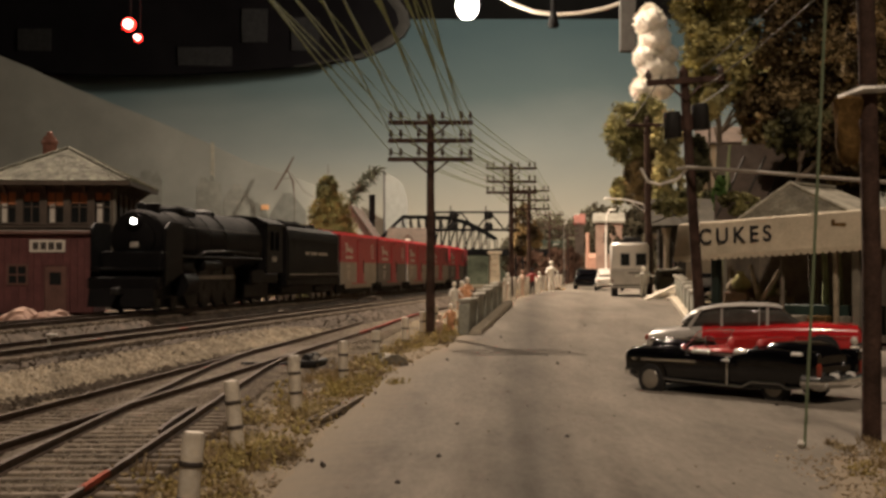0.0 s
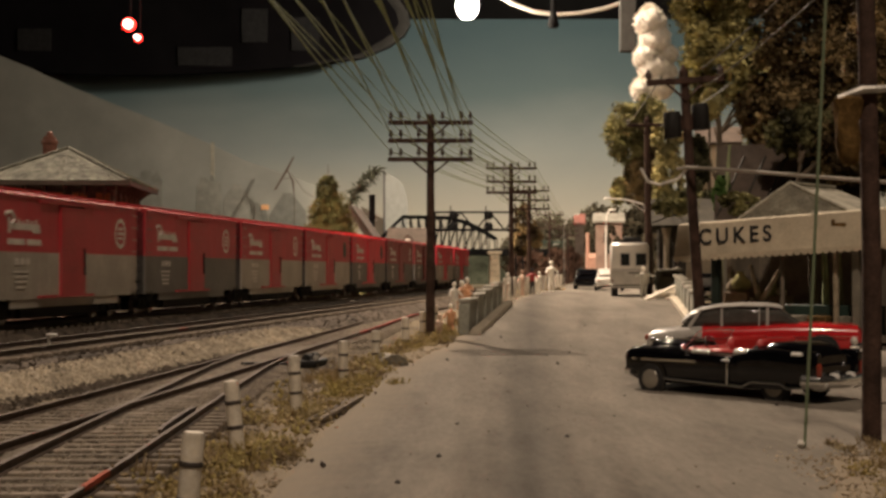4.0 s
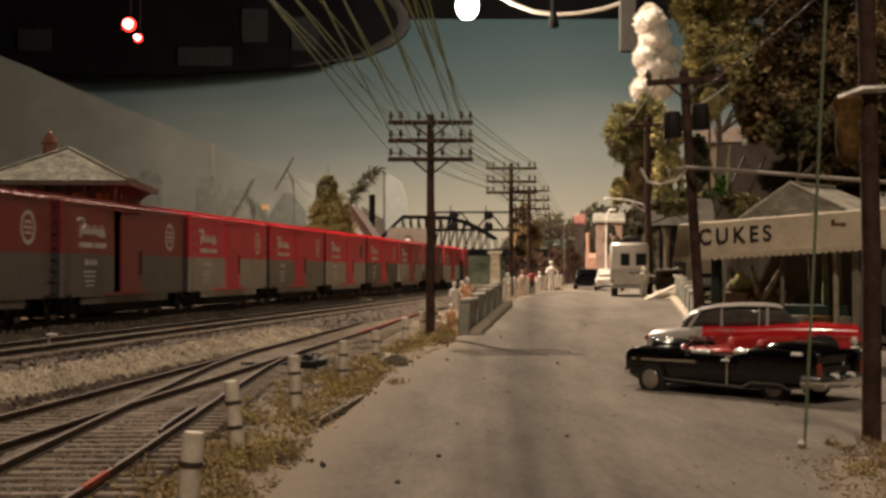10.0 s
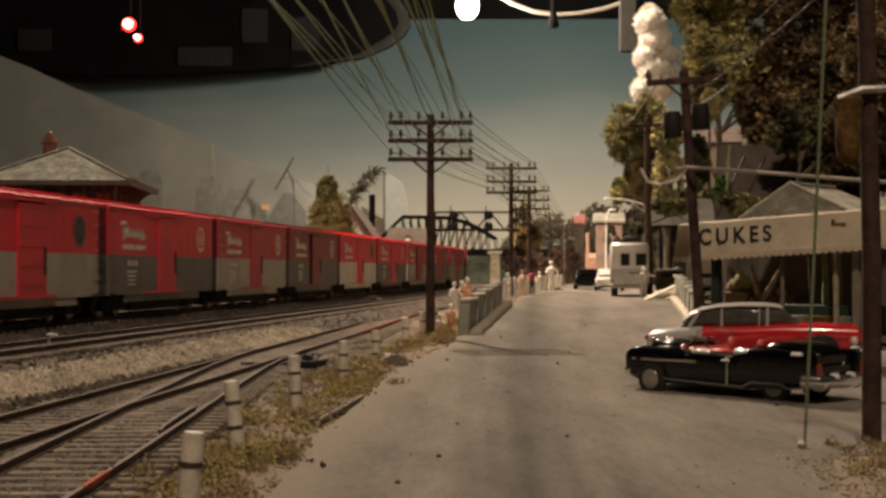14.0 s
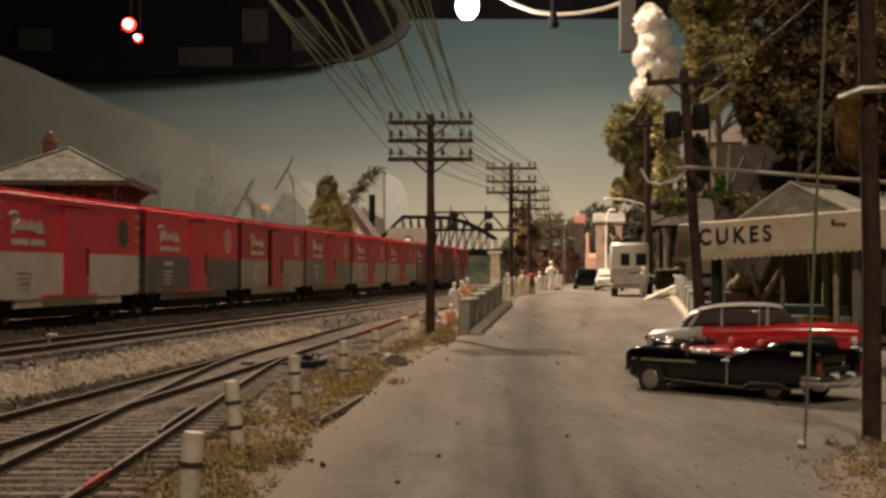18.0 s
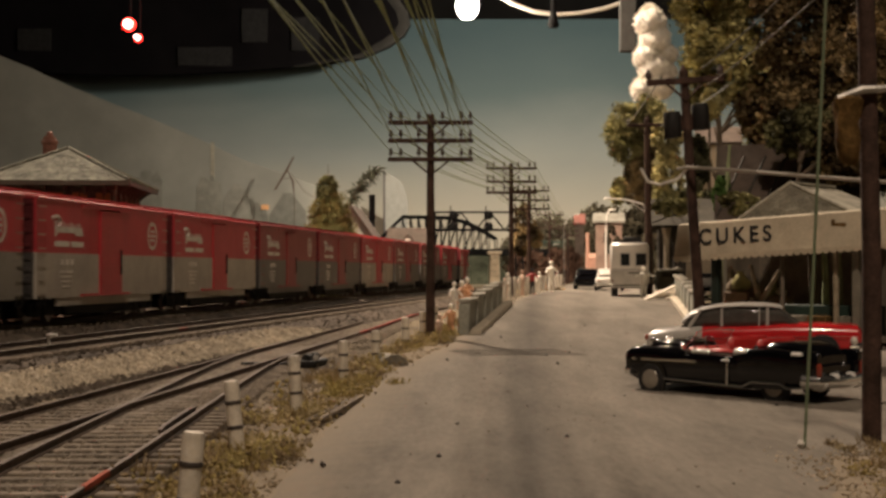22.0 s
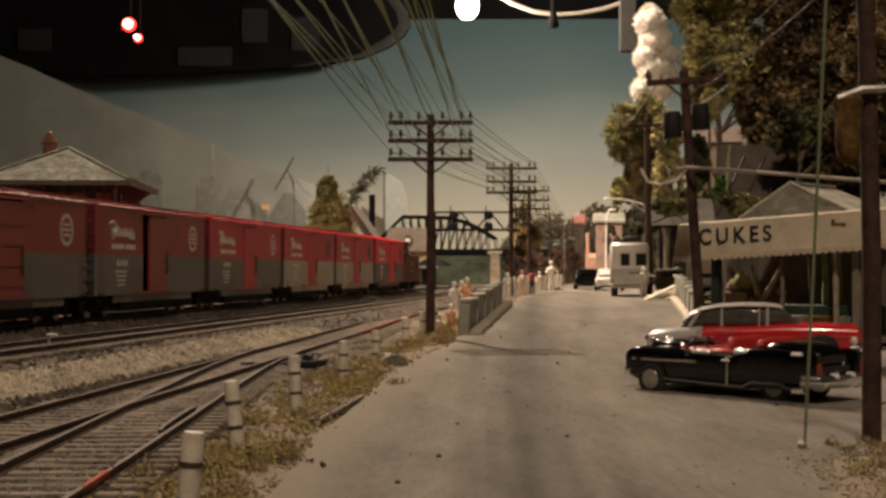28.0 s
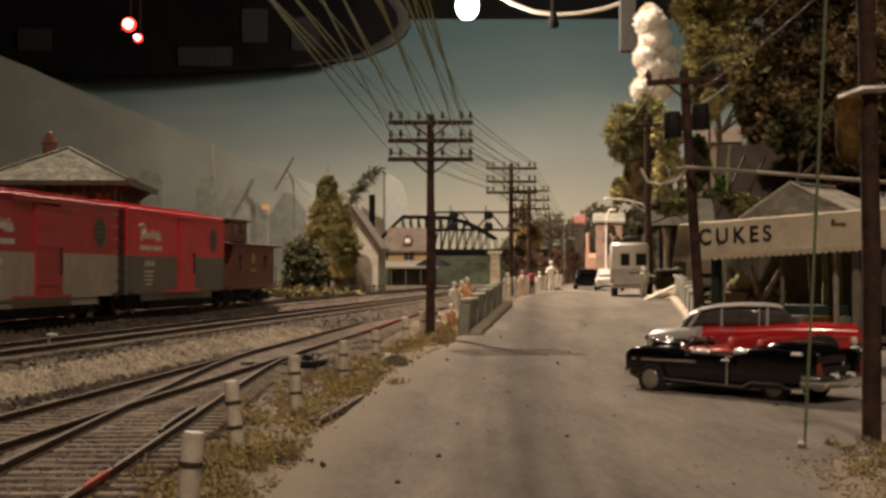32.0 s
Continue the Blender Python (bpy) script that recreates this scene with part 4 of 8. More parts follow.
use("zinc", (0.42, 0.40, 0.36), 0.45, metal=0.5, vary=0.2)
use("tan_card", (0.13, 0.078, 0.028), 0.9, spec=0.1, vary=0.6, scale=2.5, fine=9, bump=0.5)
use("thread_green", (0.16, 0.20, 0.12), 0.6, vary=0.1)
use("cable_white", (0.62, 0.58, 0.50), 0.5, vary=0.1)
use("cable_grey", (0.33, 0.30, 0.25), 0.6, vary=0.15)
part("lamp_arm", Geo().tube([(-0.62, -0.25, 5.78), (-0.2, -0.22, 5.93), (0.3, -0.2, 5.96), (1.6, -0.1, 5.9)], [0.05, 0.07, 0.06, 0.06], 8), "zinc", po, "grey metal bracket")
rng = random.Random(77)
rings = []
for k, (r, z) in enumerate(((0.08, 4.66), (0.17, 4.8), (0.2, 5.1), (0.2, 5.4), (0.23, 5.62), (0.26, 5.72), (0.2, 5.8))):
    rings.append([(-0.43 + r * math.cos(a) * rng.uniform(0.85, 1.15), -0.2 + r * math.sin(a), z + rng.uniform(-0.05, 0.05)) for a in np.linspace(0, 6.28, 13)[:-1]])
part("hanging_cover", Geo().loft(rings), "tan_card", po, "brown weathered cover hanging from the bracket")

solid("hanging_thread", Geo().tube([(5.87, 23.0, 0.05), (6.03, 23.0, 3), (6.16, 23.0, 5.6), (6.33, 23.0, 9)], 0.028, 6), "thread_green", "taut green thread rising from the roadside", "thread")
solid("thread_pin", Geo().lathe((5.80, 22.95, 0), [(0.02, 0.0), (0.05, 0.06), (0.07, 0.1), (0.03, 0.16)], 10), "cable_white", "white pin head pushed into the road edge", "pin")
solid("power_cable", Geo().tube([(7.55, 45.7, 6.2), (7.9, 45.6, 6.25), (9.0, 44, 6.05), (11.2, 41.5, 5.65), (13.6, 39.5, 5.3)], 0.06, 8), "cable_grey", "thick grey cable sagging from a power pole", "cable", "cables")
solid("power_cable", Geo().tube([(7.95, 45.7, 6.3), (7.65, 45.8, 5.9), (7.1, 46.2, 5.72), (6.75, 46.6, 5.85), (6.6, 47, 6.3)], 0.05, 8), "cable_white", "pale cable loop hanging at a power pole", "cable", "cables")
for a, b, r in (((8.43, 45.9, 9.5), (5.84, 20, 7.87), 0.02), ((8.6, 45.9, 8.95), (6.58, 20, 7.93), 0.02), ((7.1, 45.9, 9.2), (10.4, 80, 11.2), 0.03), ((9.3, 45.9, 8.95), (12.3, 80, 11.1), 0.03)):
    solid("power_wire", Geo().tube([Vector(a).lerp(Vector(b), j / 10) - Vector((0, 0, 0.12 * 4 * (j / 10) * (1 - j / 10))) for j in range(11)], r, 5), "wire_dark", "grey wire strung between power poles", "wire", "power wires")


# ---- roadside fence posts, parapets, pickets ----
def guard_post(x, y, z, h, lean=0.0):
    gp = thing("guard_post", (x, y, z, 0, lean, 0), "chipped white round guard post with two dark bands", "post", "guard posts")
    part("post", Geo().lathe((0, 0, 0), [(0.118, -0.3), (0.118, h - 0.05), (0.105, h), (0.03, h + 0.01)], 14), "post_white", gp)
    for k in (0.40, 0.72):
        part("band", Geo().lathe((0, 0, h * k), [(0.12, -0.03), (0.13, -0.02), (0.13, 0.02), (0.12, 0.03)], 14), "strap", gp)
    return gp


for x, y, z, h, ln in ((-2.74, 15.0, 0.0, 1.2, 5), (-3.18, 22.0, 0.0, 1.2, -5.5), (-2.9, 28.1, 0.0, 1.22, -3), (-2.44, 34.6, 0.0, 1.19, 0), (-1.93, 40.5, 0.1, 1.1, 0.5),
                       (-1.24, 46.5, 0.12, 1.25, 0), (-0.75, 51.5, 0.15, 1.28, 1), (-0.3, 55.5, 0.4, 1.15, -1)):
    guard_post(x, y, z, h, ln)

use("parapet", (0.31, 0.31, 0.26), 0.85, vary=0.25, scale=1.0, fine=8, bump=0.3, rand=0.08)


def parapet(x0, y0, x1, y1, panels, height, label):
    pa = thing("parapet", (x0, y0, 0, 0, 0, math.degrees(math.atan2(y1 - y0, x1 - x0))), label, "parapet", "road bridge parapets")
    L = math.hypot(x1 - x0, y1 - y0)
    for i in range(panels):
        a, b = L * i / panels, L * (i + 1) / panels
        z = lerp_table(ROAD_RISE, y0 + (y1 - y0) * (i + 0.5) / panels)
        part("panel", Geo().box(((a + b) / 2, 0, z + height / 2 - 0.1), (b - a - 0.3, 0.28, height - 0.1), 0.02), "parapet", pa)
        part("cap", Geo().box(((a + b) / 2, 0, z + height - 0.1), (b - a + 0.02, 0.44, 0.14), 0.03), "concrete", pa)
        part("pilaster", Geo().box((a + 0.05, 0, z + height / 2 - 0.16), (0.3, 0.4, height - 0.08), 0.03), "parapet", pa)
    return pa


parapet(0.75, 50.5, 2.75, 68, 5, 1.2, "grey-green concrete road parapet with raised panels")
parapet(9.9, 55, 12.75, 77, 6, 1.3, "grey-green concrete road parapet beside the shop")
use("kerb_pale", (0.50, 0.44, 0.34), 0.85, vary=0.22, scale=1.2, fine=10, bump=0.3)
for x0, y0, x1, y1 in ((1.15, 49.8, 3.1, 67.5), (9.55, 53.5, 12.35, 76.5)):
    g = Geo()
    rings = []
    for j in range(11):
        u = j / 10
        y = y0 + (y1 - y0) * u
        x = x0 + (x1 - x0) * u
        z = lerp_table(ROAD_RISE, y)
        rings.append([(x - 0.2, y, z - 0.1), (x - 0.2, y, z + 0.16), (x - 0.15, y, z + 0.2), (x + 0.15, y, z + 0.2), (x + 0.2, y, z + 0.16), (x + 0.2, y, z - 0.1)])
    solid("kerb", g.loft(rings), "kerb_pale", "raised concrete kerb along the parapet", "kerb", "kerbs", "structure")
rng = random.Random(11)
picket = Geo().box((0, 0, 0.6), (0.16, 0.14, 1.2), 0.03)
picket_mesh = mesh_of("fence_post", picket, "post_white")
for i in range(22):
    y = 69.5 + i * 3.2
    x = lerp_table(ROAD_LEFT, y) - 0.1 + rng.uniform(-0.05, 0.05)
    ob = new("fence_post", picket_mesh)
    ob.matrix_basis = P(x, y, 1.38, rng.uniform(-3, 3), rng.uniform(-4, 4), rng.uniform(0, 40))
    tagged(ob, "short off-white square fence post beside the road", "post", "white fence posts")


# ---- painted model figures, each one plain shape ----
def figure(x, y, z, turn, colour, sit=False, arms=0.3, label="small painted model figure standing by the road", k=1.0, dress=()):
    """dress: (paint, from, to) in metres up the figure, painted over its colour."""
    g = Geo()
    if sit:
        g.tube([(-0.1, 0, 0.02), (-0.12, 0.35, 0.02), (-0.12, 0.4, -0.42)], [0.1, 0.08, 0.06], 7).tube([(0.1, 0, 0.02), (0.12, 0.35, 0.02), (0.12, 0.4, -0.42)], [0.1, 0.08, 0.06], 7)
        b = 0.0
    else:
        g.tube([(-0.1, 0, 0), (-0.1, 0.02, 0.45), (-0.08, 0, 0.85)], [0.07, 0.075, 0.1], 7).tube([(0.12, 0.05, 0), (0.1, 0.02, 0.45), (0.08, 0, 0.85)], [0.07, 0.075, 0.1], 7)
        b = 0.82
    g.lathe((0, 0, b), [(0.14, -0.05), (0.19, 0.05), (0.16, 0.25), (0.21, 0.5), (0.14, 0.6), (0.06, 0.64), (0.06, 0.68), (0.11, 0.74), (0.125, 0.84), (0.09, 0.93), (0.02, 0.96)], 10)
    for s in (-1, 1):
        g.tube([(s * 0.2, 0, b + 0.52), (s * (0.22 + arms * 0.6), 0.08, b + 0.3 + arms * 0.25), (s * (0.2 + arms), 0.25, b + 0.12 + arms * 0.7)], [0.065, 0.055, 0.04], 6)
    g.v = [(a * k, c * k, d * k) for a, c, d in g.v]
    ob = part("model_figure", g, colour, at=(x, y, z, 0, 0, turn))
    for n, (paint, lo, hi) in enumerate(dress):
        ob.data.materials.append(MAT[paint])
        for f in ob.data.polygons:
            if lo < f.center.z / S / k < hi:
                f.material_index = n + 1
    return tagged(ob, label, "figure", "model figures")


use("figure_pale", (0.74, 0.53, 0.40), 0.6, vary=0.25, scale=4)
use("figure_white", (0.86, 0.80, 0.70), 0.6, vary=0.2, scale=4)
use("figure_red", (0.34, 0.03, 0.03), 0.6, vary=0.3, scale=4)
use("figure_dark", (0.04, 0.035, 0.035), 0.6, vary=0.3, scale=4)
use("figure_peach", (0.66, 0.36, 0.20), 0.6, vary=0.3, scale=4)
HEAD_SIT, HEAD_UP = (("figure_white", 0.64, 1.2),), (("figure_white", 1.46, 2.2),)
figure(0.42, 52.2, 1.82, 205, "figure_white", True, 0.15, "small white model figure sitting on the parapet", 0.72)
figure(0.72, 53.3, 1.78, 170, "figure_peach", True, 0.3, "small model figure with peach clothes and white head on the parapet", 0.8, HEAD_SIT)
figure(0.92, 54.0, 1.92, 150, "figure_peach", True, 0.25, "small model figure with peach clothes and white head on the parapet", 0.78, HEAD_SIT)
figure(0.28, 50.9, 0.42, 150, "figure_peach", False, 0.12, "small peach model figure standing beside the parapet end", 0.74, HEAD_UP)
figure(-0.12, 50.2, 0.3, 120, "figure_pale", False, 0.1, "small pale model figure standing in the gravel", 0.6)
figure(5.3, 84, 1.5, 170, "figure_dark", False, 0.2, "small model figure in a dark red coat and black trousers", 0.9, (("figure_red", 0.95, 1.5),))
figure(5.86, 86, 1.5, 100, "figure_white", False, 0.08, "small white model figure beside the red coat", 0.78)
figure(7.66, 100, 1.5, 190, "figure_white", False, 0.15, "large pale model figure beyond the fence", 1.2)
figure(4.6, 82, 1.48, 120, "figure_pale", False, 0.1, k=0.85)
figure(3.3, 72, 1.4, 120, "figure_white", False, 0.1, k=0.8)
figure(3.12, 70.5, 1.4, 60, "figure_pale", False, 0.15, k=0.62)
figure(10.5, 74.0, 1.46, 190, "concrete", False, 0.42, "small grey model figure with white head and arms stretched out", 0.96, HEAD_UP)
figure(10.75, 37.0, 0.42, 150, "figure_white", True, 0.2, "small white-shirted model figure sitting by the parked cars", 0.8)


# ---- motor cars ----
use("car_black", (0.003, 0.003, 0.004), 0.12, vary=0.1, bump=0, spec=0.5)
use("car_red", (0.55, 0.018, 0.022), 0.25, vary=0.1, bump=0, coat=0.6)
use("car_white", (0.66, 0.62, 0.55), 0.3, vary=0.1, bump=0, coat=0.6)
use("sedan_white", (0.44, 0.415, 0.38), 0.35, vary=0.1, bump=0, coat=0.4)
use("chrome", (0.80, 0.79, 0.77), 0.2, metal=0.95, vary=0.05, bump=0)
# near-white trim colour with the lamps' highlights put into it
use("trim_highlight", (0.85, 0.83, 0.78), 0.25, metal=0.2, vary=0.05, bump=0, coat=0.5)
use("zinc_dim", (0.34, 0.31, 0.26), 0.4, metal=0.4, vary=0.2, bump=0)
use("seat_red", (0.45, 0.02, 0.018), 0.5, vary=0.15)
use("tyre", (0.018, 0.017, 0.016), 0.8, vary=0.2)
use("tail_red", (0.25, 0.045, 0.025), 0.25, vary=0.1, bump=0)
use("car_glass", (0.075, 0.07, 0.062), 0.06, vary=0.25, scale=1.5, bump=0)
MAT["clear_glass"] = glass_material("clear_glass")


def hull(stations):
    """Rings along x: (x, half width, bottom, shoulder, top, half width at the top)."""
    g, rings = Geo(), []
    for x, w, zb, zs, zt, wt in stations:
        low = max((zb + zs) / 2, zs - 0.14)
        half = [(w * 0.90, zb), (w * 0.985, zb + (low - zb) * 0.3), (w, low)]
        half += [(wt * 0.92 + (w - wt * 0.92) * math.cos(q), low + (zt - low) * math.sin(q)) for q in (0.3, 0.6, 0.9, 1.15, 1.4)] + [(wt * 0.8, zt), (wt * 0.3, zt + 0.01)]
        rings.append([(x, a, b) for a, b in half] + [(x, -a, b) for a, b in reversed(half)])
    return g.loft(rings)


def road_wheel(parent, x, y, r=0.36, hub="chrome", skirt=1.0):
    s = 1 if y > 0 else -1
    ty = part("tyre", Geo().lathe((x, y, r), [(r * 0.62, -0.1), (r * 0.93, -0.1), (r, -0.06), (r, 0.06), (r * 0.93, 0.1), (r * 0.62, 0.1)], 20, "y"), "tyre", parent)
    part("hubcap", Geo().lathe((x, y, r), [(r * 0.66, s * 0.085), (r * 0.6, s * 0.11), (r * 0.3, s * 0.13), (r * 0.1, s * 0.15)], 16, "y"), hub, ty, "bright hubcap")


def convertible(at, scale=1.0):
    ca = thing("convertible_car", at, "glossy black open convertible with red seats and chrome trim", "car", "parked cars")

    def squeezed(x):
        return 1.75 + (x - 1.75) * 0.70 if x > 1.75 else (-1.45 + (x + 1.45) * 0.72 if x < -1.45 else x)

    def piece(name, g, mat, parent, label="", at=None):
        g.v = [(squeezed(a), y, z * 1.04) for a, y, z in g.v]
        return part(name, g, mat, parent, label, at)
    piece("body", hull([(2.80, 0.70, 0.42, 0.70, 0.78, 0.5), (2.72, 0.86, 0.36, 0.82, 0.95, 0.62), (2.3, 0.97, 0.30, 0.92, 1.04, 0.66), (1.7, 0.99, 0.27, 0.95, 1.07, 0.68),
                       (0.95, 1.0, 0.26, 0.96, 1.08, 0.72), (0.9, 1.0, 0.26, 0.96, 0.98, 0.86), (-0.7, 1.0, 0.26, 0.93, 0.95, 0.86), (-0.8, 1.0, 0.26, 0.95, 1.05, 0.76), (-1.1, 1.0, 0.26, 0.98, 1.10, 0.76), (-1.5, 1.0, 0.27, 0.98, 1.08, 0.74),
                       (-2.2, 0.98, 0.30, 0.94, 1.0, 0.68), (-2.65, 0.92, 0.36, 0.88, 0.90, 0.6), (-2.82, 0.84, 0.42, 0.78, 0.78, 0.5)]), "car_black", ca)
    for s in (-1, 1):
        piece("front_fender", hull([(2.86, 0.12, 0.58, 0.80, 0.86, 0.06), (2.8, 0.18, 0.53, 0.86, 0.95, 0.09), (2.6, 0.22, 0.5, 0.92, 1.02, 0.1), (2.2, 0.23, 0.5, 0.94, 1.06, 0.1), (1.6, 0.2, 0.5, 0.93, 1.03, 0.09), (0.8, 0.1, 0.6, 0.9, 0.96, 0.05)]), "car_black", ca, at=(0, s * 0.8, 0))
        piece("rear_fender", hull([(-0.3, 0.06, 0.6, 0.86, 0.90, 0.03), (-0.55, 0.13, 0.55, 0.93, 1.0, 0.06), (-0.85, 0.18, 0.5, 0.99, 1.10, 0.08), (-1.4, 0.19, 0.5, 1.0, 1.13, 0.09), (-2.3, 0.18, 0.45, 0.96, 1.08, 0.09), (-2.85, 0.13, 0.45, 0.9, 1.10, 0.07), (-2.95, 0.1, 0.5, 0.85, 1.05, 0.05)]), "car_black", ca, at=(0, s * 0.86, 0))
        piece("headlight", Geo().lathe((2.82, s * 0.8, 0.80), [(0.13, 0), (0.13, 0.06), (0.08, 0.1), (0.02, 0.11)], 14, "x"), "chrome", ca)
        piece("tail_light", Geo().box((-2.97, s * 0.9, 0.72), (0.16, 0.13, 0.3), 0.05), "tail_red", ca, "tall red tail light")
        piece("door_top", Geo().tube([(0.88, s * 0.9, 1.0), (0.2, s * 0.92, 0.985), (-0.75, s * 0.92, 0.975)], 0.03, 6), "chrome", ca)
        vent = piece("vent_window", Geo().tube([(0.9, s * 0.9, 1.0), (0.68, s * 0.86, 1.2), (0.55, s * 0.88, 1.0)], 0.016, 6), "dark_iron", ca)
        # pale pieces in place of lamp highlights on the black body
        piece("belt_trim", Geo().box((0.42, s * 0.91, 1.0), (0.52, 0.12, 0.09), 0.04), "trim_highlight", ca)
        piece("belt_trim", Geo().box((-0.74, s * 0.92, 1.03), (0.6, 0.15, 0.14), 0.06), "trim_highlight", ca)
        piece("door_handle", Geo().box((-0.3, s * 1.01, 0.84), (0.2, 0.05, 0.035), 0.012), "trim_highlight", ca)
        piece("fin_trim", Geo().box((-2.3, s * 0.97, 1.03), (0.4, 0.12, 0.1), 0.04), "trim_highlight", ca)
        piece("side_trim", Geo().box((1.5, s * 1.012, 0.78), (2.0, 0.03, 0.04)), "chrome", ca)
        piece("sill_trim", Geo().tube([(1.9, s * 1.0, 0.40), (0, s * 1.0, 0.33), (-0.7, s * 1.0, 0.31), (-0.95, s * 1.01, 0.42), (-1.75, s * 1.0, 0.42), (-1.95, s * 1.0, 0.33), (-2.6, s * 0.95, 0.36)], 0.028, 6), "chrome", ca)
        piece("stone_guard", Geo().box((-0.33, s * 1.012, 0.62), (0.045, 0.03, 0.62), 0.01), "chrome", ca)
        piece("exhaust_pod", Geo().lathe((-2.88, s * 0.74, 0.44), [(0.14, 0.2), (0.155, 0.0), (0.13, -0.12), (0.08, -0.2), (0.02, -0.23)], 16, "x"), "trim_highlight", ca)
        piece("bumper_guard", Geo().lathe((-3.02, s * 0.34, 0.56), [(0.08, 0.1), (0.095, 0.0), (0.08, -0.12), (0.02, -0.16)], 14, "x"), "trim_highlight", ca)
        piece("wheel_arch", Geo().lathe((1.75, s * 0.985, 0.38), [(0.36, -0.02), (0.43, -0.02), (0.43, 0.024), (0.36, 0.024)], 22, "y"), "car_black", ca)
        # dark disc painted where the open wheel well would be in shade
        piece("wheel_arch_gap", Geo().lathe((1.75, s * 0.97, 0.38), [(0.05, -0.02), (0.42, -0.02), (0.42, 0.02), (0.05, 0.02)], 22, "y"), "tyre", ca)
        piece("fender_skirt", Geo().box((-1.45, s * 1.0, 0.5), (1.0, 0.03, 0.42), 0.012), "car_black", ca)
        road_wheel(ca, 1.75, s * 0.93, hub="zinc_dim")
        road_wheel(ca, -1.45, s * 0.83, hub="zinc_dim")
    piece("front_bumper", Geo().tube([(2.5, -1.0, 0.5), (2.86, -0.85, 0.5), (2.98, -0.3, 0.5), (2.98, 0.3, 0.5), (2.86, 0.85, 0.5), (2.5, 1.0, 0.5)], 0.1, 10), "chrome", ca)
    piece("grille", Geo().box((2.84, 0, 0.68), (0.08, 1.1, 0.22), 0.03), "chrome", ca)
    piece("rear_bumper", Geo().tube([(-2.5, -1.0, 0.5), (-2.95, -0.9, 0.48), (-3.06, -0.3, 0.47), (-3.06, 0.3, 0.47), (-2.95, 0.9, 0.48), (-2.5, 1.0, 0.5)], 0.14, 12), "chrome", ca)
    ws = piece("windshield", Geo().tube([(0.95, -0.82, 1.02), (0.62, -0.72, 1.42), (0.68, 0, 1.46), (0.62, 0.72, 1.42), (0.95, 0.82, 1.02)], 0.013, 6), "chrome", ca)
    piece("pane", Geo().raw([(0.96, -0.8, 1.05), (0.64, -0.7, 1.41), (0.69, 0, 1.45), (1.02, 0, 1.08), (0.64, 0.7, 1.41), (0.96, 0.8, 1.05)], [(0, 1, 2, 3), (3, 2, 4, 5)]), "clear_glass", ws)
    for x, h in ((0.05, 1.22), (-0.7, 1.20)):
        piece("seat", Geo().box((x, 0, 0.98), (0.5, 1.5, 0.18), 0.06).box((x - 0.28, 0, h - 0.1), (0.16, 1.5, 0.42), 0.07), "seat_red", ca, "red upholstered bench seat")
    for s in (-1, 1):
        piece("door_panel", Geo().box((0, s * 0.8, 0.99), (1.7, 0.08, 0.14), 0.03), "seat_red", ca)
    piece("dashboard", Geo().box((0.75, 0, 1.02), (0.25, 1.6, 0.12), 0.04), "seat_red", ca)
    piece("steering_wheel", Geo().tube([(0.5 + 0.1 * math.sin(a), 0.4 + 0.2 * math.cos(a), 1.14 + 0.17 * math.sin(a)) for a in np.linspace(0, 6.28, 15)], 0.015, 5), "strap", ca)
    piece("hood", hull([(2.66, 0.3, 0.8, 0.92, 1.0, 0.18), (2.3, 0.46, 0.8, 1.06, 1.17, 0.28), (1.5, 0.52, 0.8, 1.1, 1.22, 0.32), (0.98, 0.54, 0.8, 1.08, 1.17, 0.36)]), "car_black", ca)
    for s in (-0.28, 0.3):
        piece("hood_trim", Geo().lathe((2.3, s, 1.17), [(0.02, -0.16), (0.06, -0.1), (0.07, 0.05), (0.03, 0.18)], 10, "x"), "chrome", ca)
    piece("trunk_lid", hull([(-0.98, 0.62, 0.9, 1.12, 1.18, 0.46), (-1.25, 0.72, 0.9, 1.16, 1.25, 0.54), (-1.8, 0.72, 0.9, 1.17, 1.26, 0.54), (-2.4, 0.66, 0.85, 1.11, 1.19, 0.46), (-2.75, 0.56, 0.8, 0.94, 0.99, 0.4)]), "car_black", ca)
    piece("folded_top", Geo().box((-1.15, 0, 1.10), (0.7, 1.55, 0.14), 0.06), "car_black", ca)
    piece("hood_ornament", Geo().tube([(2.6, 0, 1.0), (2.4, 0, 1.07), (1.6, 0, 1.09)], [0.02, 0.03, 0.015], 6), "chrome", ca)
    piece("mirror", Geo().lathe((0.85, 0.98, 1.08), [(0.02, -0.03), (0.07, -0.02), (0.06, 0.03)], 10, "x"), "chrome", ca)
    return ca


